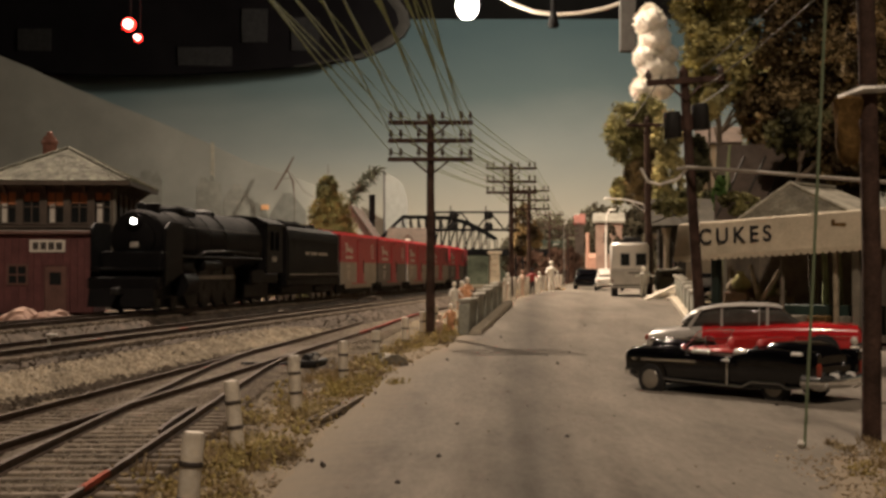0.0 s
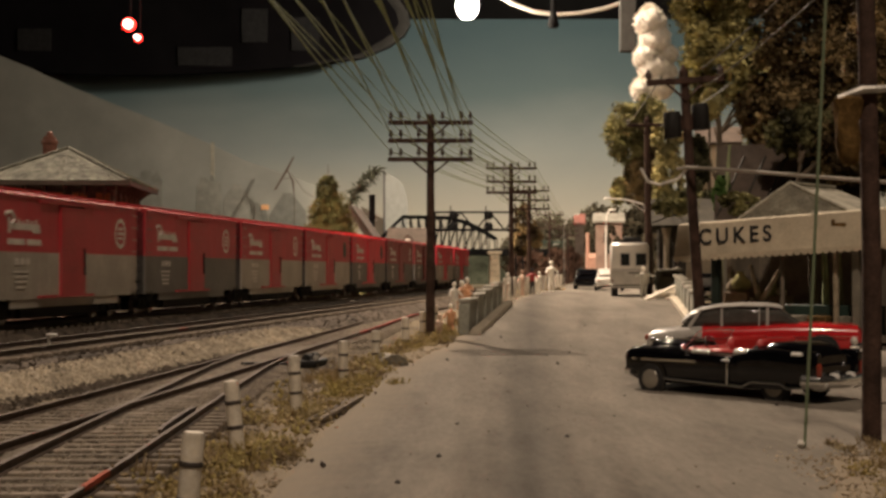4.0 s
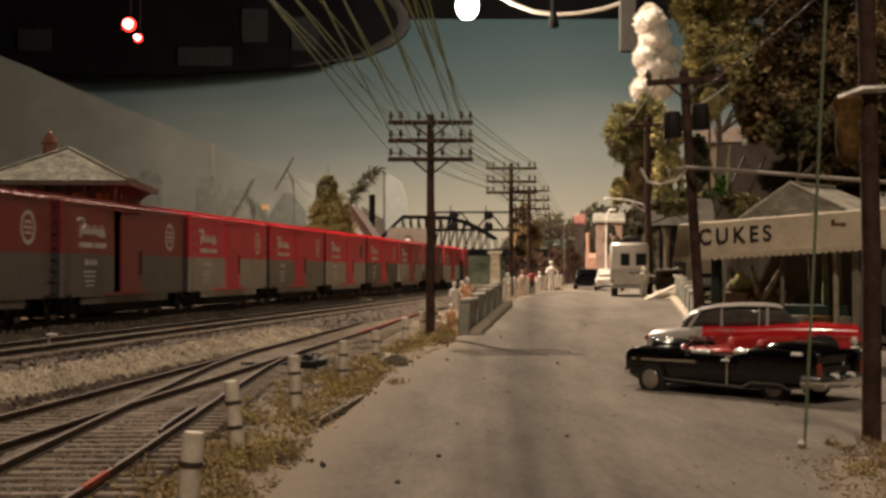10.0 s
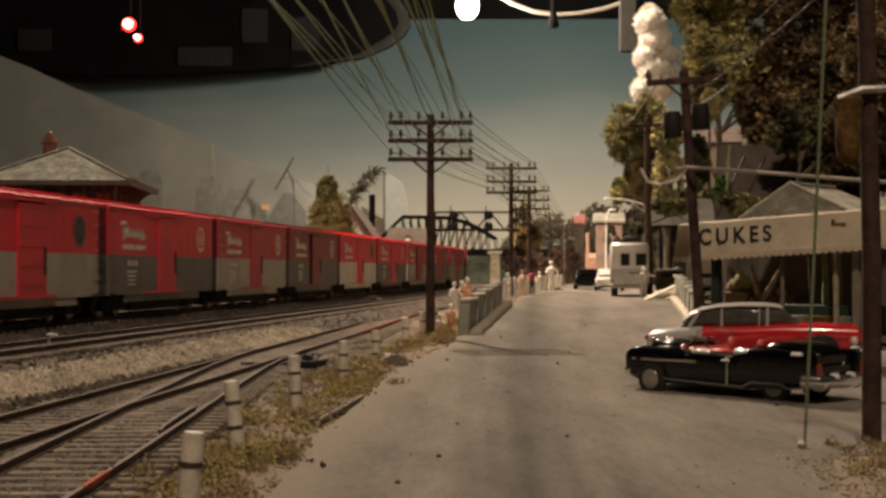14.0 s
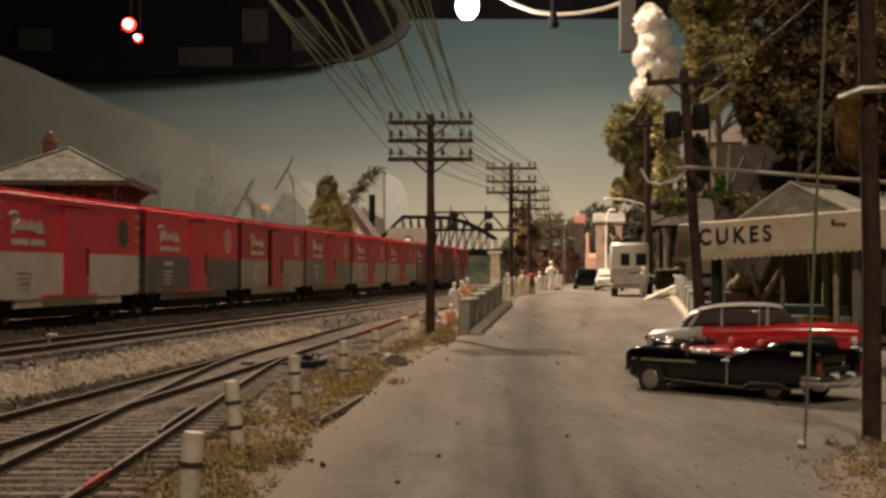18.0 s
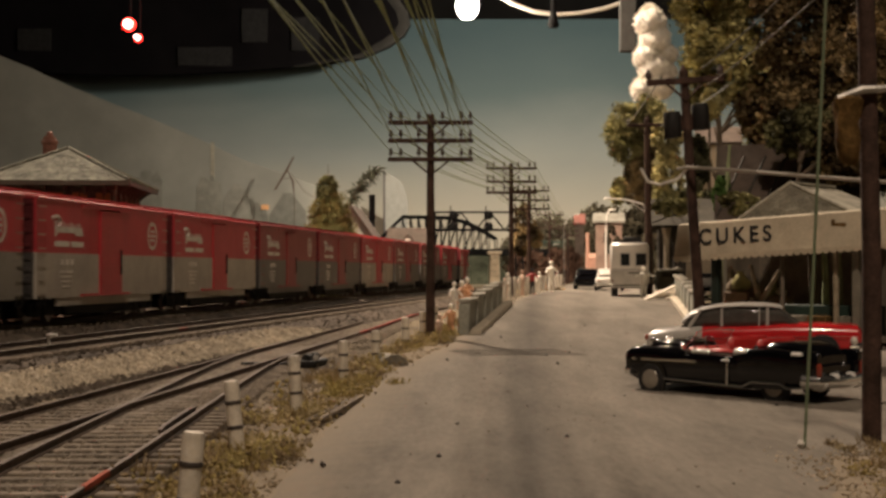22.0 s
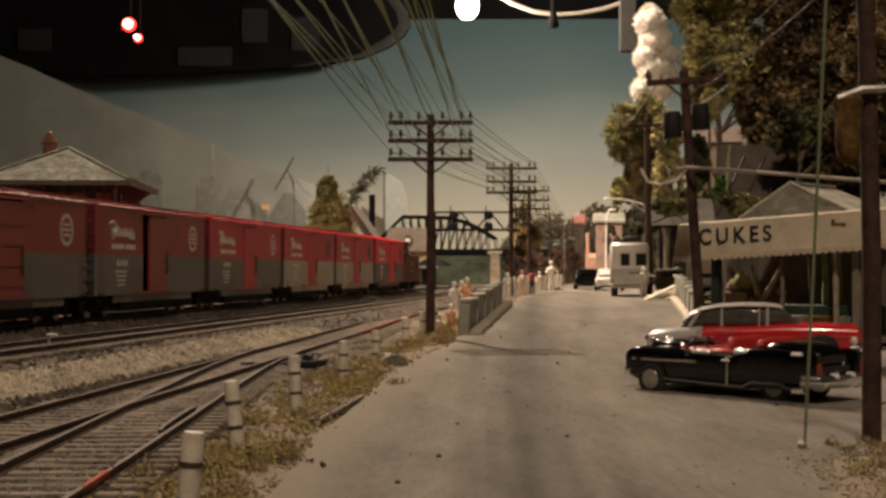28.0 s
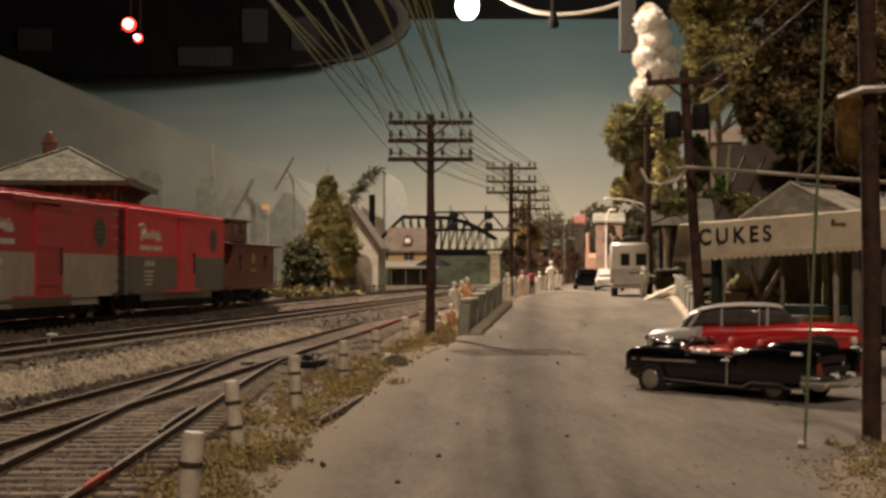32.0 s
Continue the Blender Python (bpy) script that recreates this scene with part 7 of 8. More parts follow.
def tree(at, height, crowns, mat, seed, label, count=900, size=0.2, keep=-0.05, trunk_r=0.22, mats=None):
    """crowns: local (x, y, z, rx, ry, rz) masses of foliage; limbs reach to each."""
    rng = random.Random(seed)
    tr = thing("tree", at, label, "tree", "trees")
    trunk = Geo().tube([(0, 0, -0.3), (0.08, 0.05, height * 0.3), (-0.1, 0.1, height * 0.6), (0.05, 0, height * 0.9)], [trunk_r, trunk_r * 0.8, trunk_r * 0.55, trunk_r * 0.2], 8)
    part("trunk", trunk, "bark", tr)
    limbs = Geo()
    for c in crowns:
        for k in range(3):
            e = (c[0] + rng.uniform(-.6, .6) * c[3], c[1] + rng.uniform(-.6, .6) * c[4], c[2] + rng.uniform(-.3, .6) * c[5])
            z0 = max(0.5, min(height * 0.85, c[2] - c[5] * 0.8))
            limbs.tube([(0, 0, z0), (e[0] * 0.5, e[1] * 0.5, (z0 + e[2]) / 2 + 0.2), e], [trunk_r * 0.4, trunk_r * 0.25, 0.03], 5)
    tagged(part("branchwork", limbs, "bark", tr), kind="stuff")
    for i, c in enumerate(crowns):
        g = Geo()
        vol = (c[3] * c[4] * c[5]) ** (1 / 3)
        crown(g, rng, c[:3], c[3:], int(count * vol * 1.1), size * 1.15, keep)
        m = mats[i] if mats else mat
        tagged(part("foliage", g, m, tr, smooth=False, fix=False), kind="stuff")
    return tr


# tall dark trees behind the shop
tree((12.2, 62, 0.9), 15, ((1.5, 0, 9.2, 0.8, 1.1, 1.4), (0.1, 0.4, 11.6, 1.7, 1.8, 2.2), (-0.35, 0, 14.6, 1.75, 2, 2.9), (1.8, 0.2, 6.9, 0.9, 1.0, 0.8)), "leaf_olive", 1, "tall olive-green model tree behind the shop", 7980, 0.076, -0.18, mats=("leaf_brown", "leaf_olive", "leaf_olive", "leaf_brown"))
tree((15.6, 60, 0.9), 16, ((0, 0, 8.6, 2.2, 2.0, 2.2), (0.4, 0, 12.0, 2.4, 2.2, 2.6), (-0.8, 0.5, 15.5, 2.4, 2.2, 2.6)), "leaf_brown", 2, "tall brownish-green tree with hanging foliage", 7980, 0.079, -0.2)
tree((18.6, 63, 0.9), 16, ((0, 0, 7.6, 2.2, 2.0, 2.4), (0.2, 0, 11.6, 2.6, 2.2, 2.6), (0, 0.3, 15.4, 2.6, 2.2, 2.6)), "leaf_dark", 3, "tall dark green tree behind the shop", 7980, 0.079, -0.2)
tree((14.0, 55.5, 0.8), 7.5, ((-2.35, 0.4, 4.75, 0.75, 0.4, 0.42), (2.0, 0, 6.8, 1.5, 1.2, 1.3), (0.3, 0.6, 7.6, 1.5, 0.9, 1.0)), "leaf_olive", 4, "low olive tree over the shop roof", 6080, 0.073, -0.3, mats=("leaf_moss", "leaf_brown", "leaf_dark"))
tree((17.5, 54, 0.8), 9, ((-0.8, 0, 8.6, 1.6, 1.2, 2.2), (1.2, 0.5, 6.5, 1.6, 1.4, 1.8), (0, 0, 11.5, 2, 1.6, 2.2)), "leaf_brown", 14, "dark brown-leaved tree beside the shop", 6650, 0.073, -0.15)
solid("mossy_pole", Geo().tube([(11.6, 58, 0.8), (11.55, 58, 5.4), (11.68, 58, 6.8), (11.78, 58, 8.1)], [0.1, 0.09, 0.08, 0.05], 8), "moss_trunk", "slim pale-green pole behind the shop", "pole")
bh = house("brown_house", (14.3, 58.8, 0.8, 0, 0, -14), 5.0, 4.0, 4.3, 2.9, "house_dim", "roof_brown", "dim brown house among the trees behind the shop")
for i in range(6):
    u = -2.2 + 0.85 * i
    part("roof_batten", Geo().tube([(u - 0.7, -2.35, 3.92), (u + 0.5, -0.4, 6.85)], 0.06, 5), "dark_timber_shade", bh)
tree((11.35, 58.2, 0.8), 8.6, ((-0.25, 0, 9.0, 0.42, 0.4, 0.6), (0.16, 0, 5.2, 0.32, 0.3, 0.9), (-0.75, 0.1, 6.6, 0.32, 0.3, 1.2)), "leaf_light", 24, "slender yellow-green tree between the power poles", 4200, 0.06, -0.5, 0.09, mats=("leaf_light", "leaf_green", "leaf_bush"))
house("pale_town_house", (19.7, 101, 1.4, 0, 0, -10), 2.6, 3.0, 10.6, 1.0, "plaster_pale", "roof_brown", "tall pale plaster house glimpsed through the trees")
# trees beyond the camper
tree((14.2, 97, 1.4), 13, ((-1.5, 0, 10.9, 1.5, 1.4, 2.1), (-0.1, 0.3, 11.6, 1.3, 1.2, 2.0), (-0.7, 0, 7.7, 1.15, 0.9, 1.9), (-2.1, 0, 7.0, 0.55, 0.5, 0.9), (0.3, 0.2, 8.6, 0.9, 0.9, 2.6)), "leaf_moss", 5, "rounded olive-brown tree beside the road", 8200, 0.062, -0.6, mats=("leaf_moss", "leaf_moss", "leaf_brown", "leaf_olive", "leaf_brown"))
tree((17.4, 92, 1.4), 14, ((-0.9, 0, 8.6, 0.8, 0.8, 1.6), (-0.6, 0, 12.6, 1.0, 1.0, 1.4), (-1.6, -1.5, 5.6, 1.7, 1.0, 1.2)), "leaf_dark", 6, "dark green tree with a ragged crown", 6460, 0.075, -0.3, mats=("leaf_bush", "leaf_moss", "leaf_dark"))
tree((22.6, 96, 1.4), 16, ((0, 0, 9, 2.0, 2, 3), (0, 0, 14, 2.3, 2, 3)), "leaf_moss", 7, "tall olive-brown tree behind the grey house", 5700, 0.085, -0.12)
tree((13.95, 88, 1.4), 11, ((0, 0, 5.4, 0.9, 0.8, 1.9), (0.15, 0.2, 7.6, 0.95, 0.9, 1.8), (0.0, 0, 9.9, 0.9, 0.8, 1.6), (-0.75, -7.4, 5.15, 1.25, 0.5, 0.5)), "leaf_light", 16, "slender olive-yellow tree beside the power pole", 5600, 0.06, -0.4, 0.16, mats=("leaf_moss", "leaf_light", "leaf_light", "leaf_moss"))
tree((7.0, 119, 1.3), 7.5, ((-0.2, 0, 6.0, 0.8, 0.8, 1.4), (0.5, 0.2, 4.6, 0.8, 0.8, 1.2), (-0.5, 0, 3.9, 0.7, 0.7, 1.0)), "leaf_brown", 27, "thin dark brown tree beside the telephone poles", 4200, 0.07, -0.2, 0.12)
tree((16.7, 140, 1.4), 6.6, ((0, 0, 4.6, 0.6, 0.6, 1.5), (0.5, 0, 3.4, 0.6, 0.6, 1.3)), "leaf_far", 28, "thin ragged dark tree before the pink house", 2600, 0.08, -0.05, 0.1)
# trees between tower and barn
cone = tree((-9.6, 118, 0.8), 10.5, ((0.2, 0, 3.4, 2.3, 1.8, 2.0), (0.2, 0, 5.6, 2.15, 1.6, 1.8), (0.15, 0, 7.3, 1.6, 1.2, 1.5), (-0.05, 0, 8.8, 0.9, 0.8, 1.3), (1.3, -0.5, 4.0, 1.5, 1.1, 1.9)), "leaf_yellow", 8, "autumn-yellow tree with a pointed top", 5600, 0.05, -0.7, mats=("leaf_cone", "leaf_ochre", "leaf_ochre", "leaf_cone", "leaf_ochre"))
core = []
for k in range(17):
    z, r = 1.6 + 8.0 * k / 16, 2.05 * (1 - k / 16) ** 0.62 + 0.05
    core.append([(r * math.cos(a) * (1 + 0.3 * noise.noise((3 * math.cos(a), 3 * math.sin(a), z * 0.9))) + 0.2, r * math.sin(a) * 0.8, z + 0.2 * noise.noise((4 * math.cos(a), 4 * math.sin(a), z))) for a in np.linspace(0, 2 * math.pi, 25)[:-1]])
part("foliage_core", Geo().loft(core), "leaf_ochre", cone, "dense ochre foliage inside the crown")
solid("bare_twig", Geo().tube([(-9.6, 118, 10.0), (-9.58, 118, 11.0), (-9.62, 118, 11.9)], [0.05, 0.04, 0.02], 5), "bark", "bare twig rising from the pointed treetop", "twig")
tree((-11.2, 113, 0.8), 5.2, ((0, 0, 3.4, 1.5, 1.3, 1.5), (0.4, -0.1, 2.2, 1.75, 1.4, 1.4), (0.9, 0.2, 3.0, 1.1, 1.0, 1.3), (-0.5, 0, 1.6, 1.2, 1, 1.0)), "leaf_bush", 9, "dark green bushy tree by the tracks", 4600, 0.07, -0.5)
# leaning bare-branched dark conifer
lean = thing("leaning_tree", (-9.0, 129.5, 0.9), "dark wind-bent conifer with ragged branches", "tree", "trees")
bend = [Vector(p) for p in ((0, 0, 0), (0, 0, 5), (0.25, 0, 7.2), (0.9, 0, 9.2), (1.9, 0, 10.7), (2.9, 0, 11.3))]
part("trunk", Geo().tube(bend, [0.18, 0.15, 0.13, 0.1, 0.07, 0.03], 7), "bark", lean)
rng = random.Random(31)
g = Geo()
for i in range(190):
    u = rng.uniform(1.6, 4.95)
    k = int(u)
    p = bend[k].lerp(bend[k + 1], u - k)
    d = Vector((rng.uniform(-0.7, 1.0), rng.uniform(-0.8, 0.8), rng.uniform(-0.9, 0.5))).normalized() * rng.uniform(0.4, 1.3)
    g.tube([p, p + d * 0.6 + Vector((0, 0, 0.05)), p + d + Vector((0.1, 0, -0.12))], [0.04, 0.075, 0.015], 5)
tagged(part("branchwork", g, "leaf_forest", lean, smooth=False), kind="stuff")


def thicket(name, boxes, mat, size, per, seed, label):
    rng = random.Random(seed)
    g = Geo()
    for x, y, z, rx, ry, rz in boxes:
        crown(g, rng, (x, y, z), (rx, ry, rz), per * 4, size * 1.1, -0.35)
    return solid(name, g, mat, label, "bushes", kind="stuff", smooth=False, fix=False)


use("slope_green", (0.036, 0.037, 0.024), 0.95, spec=0.02, vary=0.5, scale=0.25, fine=3, bump=0.4)
slope = []
for i in range(49):
    x = -24 + i
    h = 5.6 + 1.6 * noise.noise((x * 0.16, 3.1, 0)) + 0.5 * noise.noise((x * 0.6, 8.0, 0)) + 0.05 * max(0, x)
    slope.append([(x, 237 + noise.noise((x * 0.3, k, 5.5)) * 0.7 + dy, 0.3 + h * f + 0.25 * noise.noise((x * 0.8, k * 2.3, 1.5))) for k, (dy, f) in enumerate(((0, 0), (1, 0.25), (2.2, 0.5), (3.8, 0.75), (6, 0.93), (9, 1.0), (13, 0.0)))])
solid("wooded_slope", Geo().loft(slope), "slope_green", "smooth dark green slope beyond the bridge", "hillside", kind="structure")
thicket("bushes", ((11.5, 192, 3.2, 2.6, 1.5, 2.6), (16.2, 190, 3.4, 2.8, 1.5, 2.6)), "leaf_rust", 0.15, 900, 46, "rusty brown brush beside the far road")
thicket("bushes", ((17, 215, 7, 4.5, 3, 4.2), (23, 205, 8, 4.5, 3, 4.5), (13, 222, 5.5, 4, 3, 4), (28, 190, 7, 5, 3, 5), (20.5, 178, 4.5, 2.4, 2, 3.4), (24, 150, 4, 3, 4, 4), (27, 125, 4, 4, 5, 5)), "leaf_far", 0.24, 1500, 42, "dark green trees crowding the far road")
thicket("bushes", ((8.3, 108, 0.7, 1.0, 8, 0.6), (4.2, 90, 0.9, 1.0, 8, 0.7)), "leaf_brown", 0.24, 500, 43, "brown brush behind the white fence posts")
thicket("bushes", ((20, 70, 1.6, 5, 4, 1.6), (15.6, 68, 1.6, 1.2, 4, 1.2), (16, 57, 1.3, 3, 1.2, 0.9), (22, 50, 2, 4, 4, 2)), "leaf_dark", 0.26, 700, 44, "dark undergrowth behind the shop")
thicket("bushes", ((-14, 112, 1.1, 6, 2, 0.4), (-9, 108, 1.0, 3, 2, 0.35), (-20, 118, 1.5, 6, 4, 0.8)), "leaf_yellow", 0.16, 700, 45, "yellow-brown weeds between track and barn")


def weeds():
    rng = random.Random(51)
    blades = {"weed": Geo(), "weed_yellow": Geo(), "weed_dark": Geo()}

    def tuft(g, x, y, z, n, h, wide):
        for _ in range(n):
            a, l = rng.uniform(0, 6.28), rng.uniform(0.4, 1.0) * h
            bx, by = x + rng.gauss(0, wide), y + rng.gauss(0, wide)
            lean_out = rng.uniform(0.2, 0.8)
            dx, dy = math.cos(a) * l * lean_out, math.sin(a) * l * lean_out
            w = rng.uniform(0.006, 0.014)
            g.raw([(bx - w, by, z), (bx + w, by, z), (bx + dx * 0.5 + w, by + dy * 0.5, z + l * 0.65), (bx + dx * 0.5 - w, by + dy * 0.5, z + l * 0.65), (bx + dx, by + dy, z + l)], [(0, 1, 2, 3), (3, 2, 4)])

    def lump(g, x, y, z, n, r):
        for _ in range(n):
            p = (x + rng.gauss(0, r), y + rng.gauss(0, r), z + abs(rng.gauss(0, r * 0.6)))
            g.blob(p, r * rng.uniform(0.08, 0.26), rng)

    for i in range(420):
        y = 12 + 50 * rng.random() ** 1.3
        x = lerp_table(ROAD_LEFT, y) - rng.uniform(0.1, 1.6)
        q = noise.noise((x * 0.7, y * 0.35, 9))
        if q < -0.12:
            continue
        g = blades[rng.choice(("weed", "weed_yellow", "weed_yellow", "weed_dark", "weed_dark"))]
        z = land(x, y) - 0.02
        if rng.random() < 0.8:
            lump(g, x, y, z, 46, rng.uniform(0.10, 0.22))
        else:
            tuft(g, x, y, z, 34, rng.uniform(0.15, 0.45), 0.10)
    for across, down in ((-2.74, 15), (-3.18, 22), (-2.9, 28.1), (-2.44, 34.6), (-1.93, 40.5), (-1.24, 46.5), (-0.6, 51)):
        for k in range(9):
            x, y = across + rng.gauss(0.25, 0.35), down + rng.gauss(0, 0.7)
            g = blades[rng.choice(("weed_yellow", "weed_yellow", "weed"))]
            lump(g, x, y, land(x, y), 60, rng.uniform(0.10, 0.2))
            tuft(g, x, y, land(x, y), 16, rng.uniform(0.2, 0.4), 0.16)
    for i in range(260):
        x, y = rng.uniform(5.4, 9.8), rng.uniform(15, 23.6)
        if x < 5.2 + (y - 15) * 0.14 or noise.noise((x * 0.9, y * 0.9, 3)) < -0.1:
            continue
        g = blades[rng.choice(("weed", "weed_yellow", "weed_dark", "weed_dark"))]
        if rng.random() < 0.6:
            lump(g, x, y, 0.0, 60, rng.uniform(0.05, 0.12))
        else:
            tuft(g, x, y, 0.0, 22, rng.uniform(0.1, 0.25), 0.08)
    for name, words in (("weed", "dry tan weeds and foam clumps along the verge"), ("weed_yellow", "yellow-ochre grass tufts along the verge"), ("weed_dark", "dark brown dead brush along the verge")):
        solid("weeds", blades[name], name, words, "grass", kind="stuff", smooth=False, fix=False)
    g = Geo()
    for i in range(7000):
        y = 11 + 52 * rng.random() ** 1.2
        x = lerp_table(ROAD_LEFT, y) - rng.uniform(-0.05, 1.7)
        g.blob((x, y, land(x, y) + rng.uniform(-0.01, 0.02)), rng.uniform(0.012, 0.04), rng, 0.8)
    for i in range(2500):
        x, y = rng.uniform(5.0, 10), rng.uniform(15, 24)
        g.blob((x, y, rng.uniform(-0.01, 0.03)), rng.uniform(0.012, 0.04), rng, 0.8)
    solid("verge_grit", g, "verge", "fine tan grit scattered on the verge", "grit", kind="stuff", smooth=False, fix=False)


use("weed_yellow", (0.43, 0.31, 0.135), 0.85, spec=0.1, vary=0.4, scale=1.5, island=0.3, bump=0, tint=(0.34, 0.29, 0.12))
use("weed_dark", (0.25, 0.19, 0.11), 0.9, spec=0.1, vary=0.3, scale=1.5, island=0.25, bump=0)
use("verge", (0.36, 0.295, 0.21), 0.95, spec=0.1, vary=0.3, island=0.3, bump=0)
weeds()


use("road_litter", (0.12, 0.095, 0.07), 0.9, spec=0.1, vary=0.3, island=0.5, bump=0)


def stones():
    rng = random.Random(61)
    g = Geo()
    for i in range(27000):
        y = 16 + 80 * rng.random() ** 1.7
        foot = lerp_table(GRAVEL_FOOT, y)
        o = rng.uniform(foot - 1.2, foot + 0.05) if i % 4 else foot + rng.gauss(-0.1, 0.14)
        x = MAIN_X0 + HEAD * y + o / DIRY
        g.blob((x, y, land(x, y) + 0.0), rng.uniform(0.025, 0.065) * (1 + y / 120), rng, 0.8)
    solid("gravel_bank", g, "gravel", "tan gravel shoulder between main line and yard", "gravel", kind="stuff", smooth=False, fix=False)
    g = Geo()
    for i in range(16000):
        y = 11 + 64 * rng.random() ** 1.2
        x = -4.9 + rng.uniform(-3.2, 2.2) + (y - 40) * 0.035
        g.blob((x, y, land(x, y) + 0.015), rng.uniform(0.018, 0.06), rng, 0.7)
    solid("yard_grit", g, "cinder", "brown grit and cinders around the yard ties", "grit", kind="stuff", smooth=False, fix=False)
    g = Geo()
    for i in range(12000):
        y = 22 + 100 * rng.random() ** 1.6
        o = rng.uniform(-2.6, 7.2)
        x = MAIN_X0 + HEAD * y + o / DIRY
        u = o if o < 2.45 else o - 4.9
        top = (MAIN_Z if o < 2.45 else SECOND_Z) - 0.25
        z = top if abs(u) < 1.6 else top - (abs(u) - 1.6) * 0.71
        g.blob((x, y, max(z, land(x, y)) + 0.02), rng.uniform(0.035, 0.08), rng, 0.8)
    # dark strip of the same stones along the gravel foot
    for i in range(2600):
        y = 16 + 30 * rng.random() ** 1.3
        o = lerp_table(GRAVEL_FOOT, y) + 0.28 + rng.gauss(0, 0.13)
        x = MAIN_X0 + HEAD * y + o / DIRY
        g.blob((x, y, land(x, y) + 0.02), rng.uniform(0.03, 0.075), rng, 0.8)
    solid("track_ballast", g, "ballast", "black cinder ballast under the main tracks, dark stone strip by gravel", "ballast", kind="stuff", smooth=False, fix=False)
    g = Geo()
    for i in range(300):
        y = 14 + 60 * rng.random() ** 1.5
        x = rng.uniform(lerp_table(ROAD_LEFT, y) + 0.2, min(11, lerp_table(ROAD_RIGHT, y) - 0.2))
        g.blob((x, y, lerp_table(ROAD_RISE, y) + 0.045), rng.uniform(0.01, 0.028), rng, 0.6)
    solid("road_grit", g, "road_litter", "fine brown grit lying on the road", "grit", kind="stuff", smooth=False, fix=False)
    unit = Geo().blob((0, 0, 0), 0.06, rng, 0.7)
    pebble = mesh_of("pebble", unit, "strap", smooth=False)
    for i in range(30):
        y = 17 + 45 * rng.random() ** 1.6
        x = rng.uniform(lerp_table(ROAD_LEFT, y) + 0.3, min(9, lerp_table(ROAD_RIGHT, y) - 0.3))
        k = rng.uniform(0.4, 0.95)
        ob = new("pebble", pebble)
        ob.matrix_basis = P(x, y, lerp_table(ROAD_RISE, y) + 0.05, rng.uniform(0, 90), 0, rng.uniform(0, 360)) @ Matrix.Diagonal((k, k, k, 1))
        tagged(ob, "small dark pebble lying on the road", "pebble", "road pebbles")


stones()

# roadside odds and ends
for x, y, a, l in ((-2.08, 29.4, 5.6, 5.2), (-2.3, 28.8, 6.5, 4.6)):
    solid("edge_timber", Geo().box((0, 0, 0), (0.12, l, 0.09), 0.02), "tie", "weathered timber lying along the road edge", "timber", "edge timbers", at=(x, y, 0.07, 0, 0, -a))
solid("drain_pipe", Geo().lathe((0, 0, 0), [(0.42, -0.6), (0.46, -0.6), (0.46, 0.5), (0.42, 0.5)], 14, "y"), "rock_grey", "dark culvert pipe half sunk in the verge", "pipe", at=(-1.55, 40.0, 0.12, 0, 0, 20))
sw = thing("switch_machine", (-3.55, 38.5, 0.29, 0, 0, -8), "black turnout motor with a bright terminal", "switch machine")
part("case", Geo().box((0, 0, 0.12), (0.55, 1.5, 0.2), 0.05), "dark_iron", sw)
part("coil", Geo().cyl((-0.05, -0.6, 0.26), (-0.05, -0.1, 0.26), 0.12, n=12), "truck_black", sw)
part("coil", Geo().cyl((-0.05, 0.1, 0.26), (-0.05, 0.6, 0.26), 0.12, n=12), "truck_black", sw)
part("terminal", Geo().lathe((0.2, -0.6, 0.2), [(0.05, 0), (0.05, 0.12), (0.02, 0.16)], 8), "zinc", sw)
part("terminal", Geo().lathe((0.2, -0.3, 0.2), [(0.05, 0), (0.05, 0.1), (0.02, 0.14)], 8), "zinc", sw)
part("throw_bar", Geo().box((-1.2, 0.4, 0.05), (1.8, 0.12, 0.08)), "dark_iron", sw)
part("mounting_tie", Geo().box((-0.3, 0.5, -0.04), (2.2, 0.24, 0.14), 0.02), "tie", sw)
part("mounting_tie", Geo().box((-0.3, -0.5, -0.04), (2.2, 0.24, 0.14), 0.02), "tie", sw)
post = thing("dwarf_signal", (-10.3, 37, 0.72), "small grey trackside signal stub", "signal")
part("post", Geo().cyl((0, 0, 0), (0, 0, 0.5), 0.045), "zinc", post)
part("head", Geo().box((0.08, -0.05, 0.5), (0.3, 0.12, 0.1), 0.03), "zinc", post)
for i in range(9):
    fp = thing("rail_fence", (-13.2 + i * 0.95, 107 + i * 0.9, 0.72, 0, 0, 43), "brown split-rail fence section by the tracks", "fence", "rail fence sections")
    part("post", Geo().box((0, 0, 0.55), (0.12, 0.12, 1.1)), "tie", fp)
    for z in (0.35, 0.65, 0.95):
        part("bar", Geo().box((0.65, 0, z), (1.3, 0.06, 0.1)), "tie", fp)


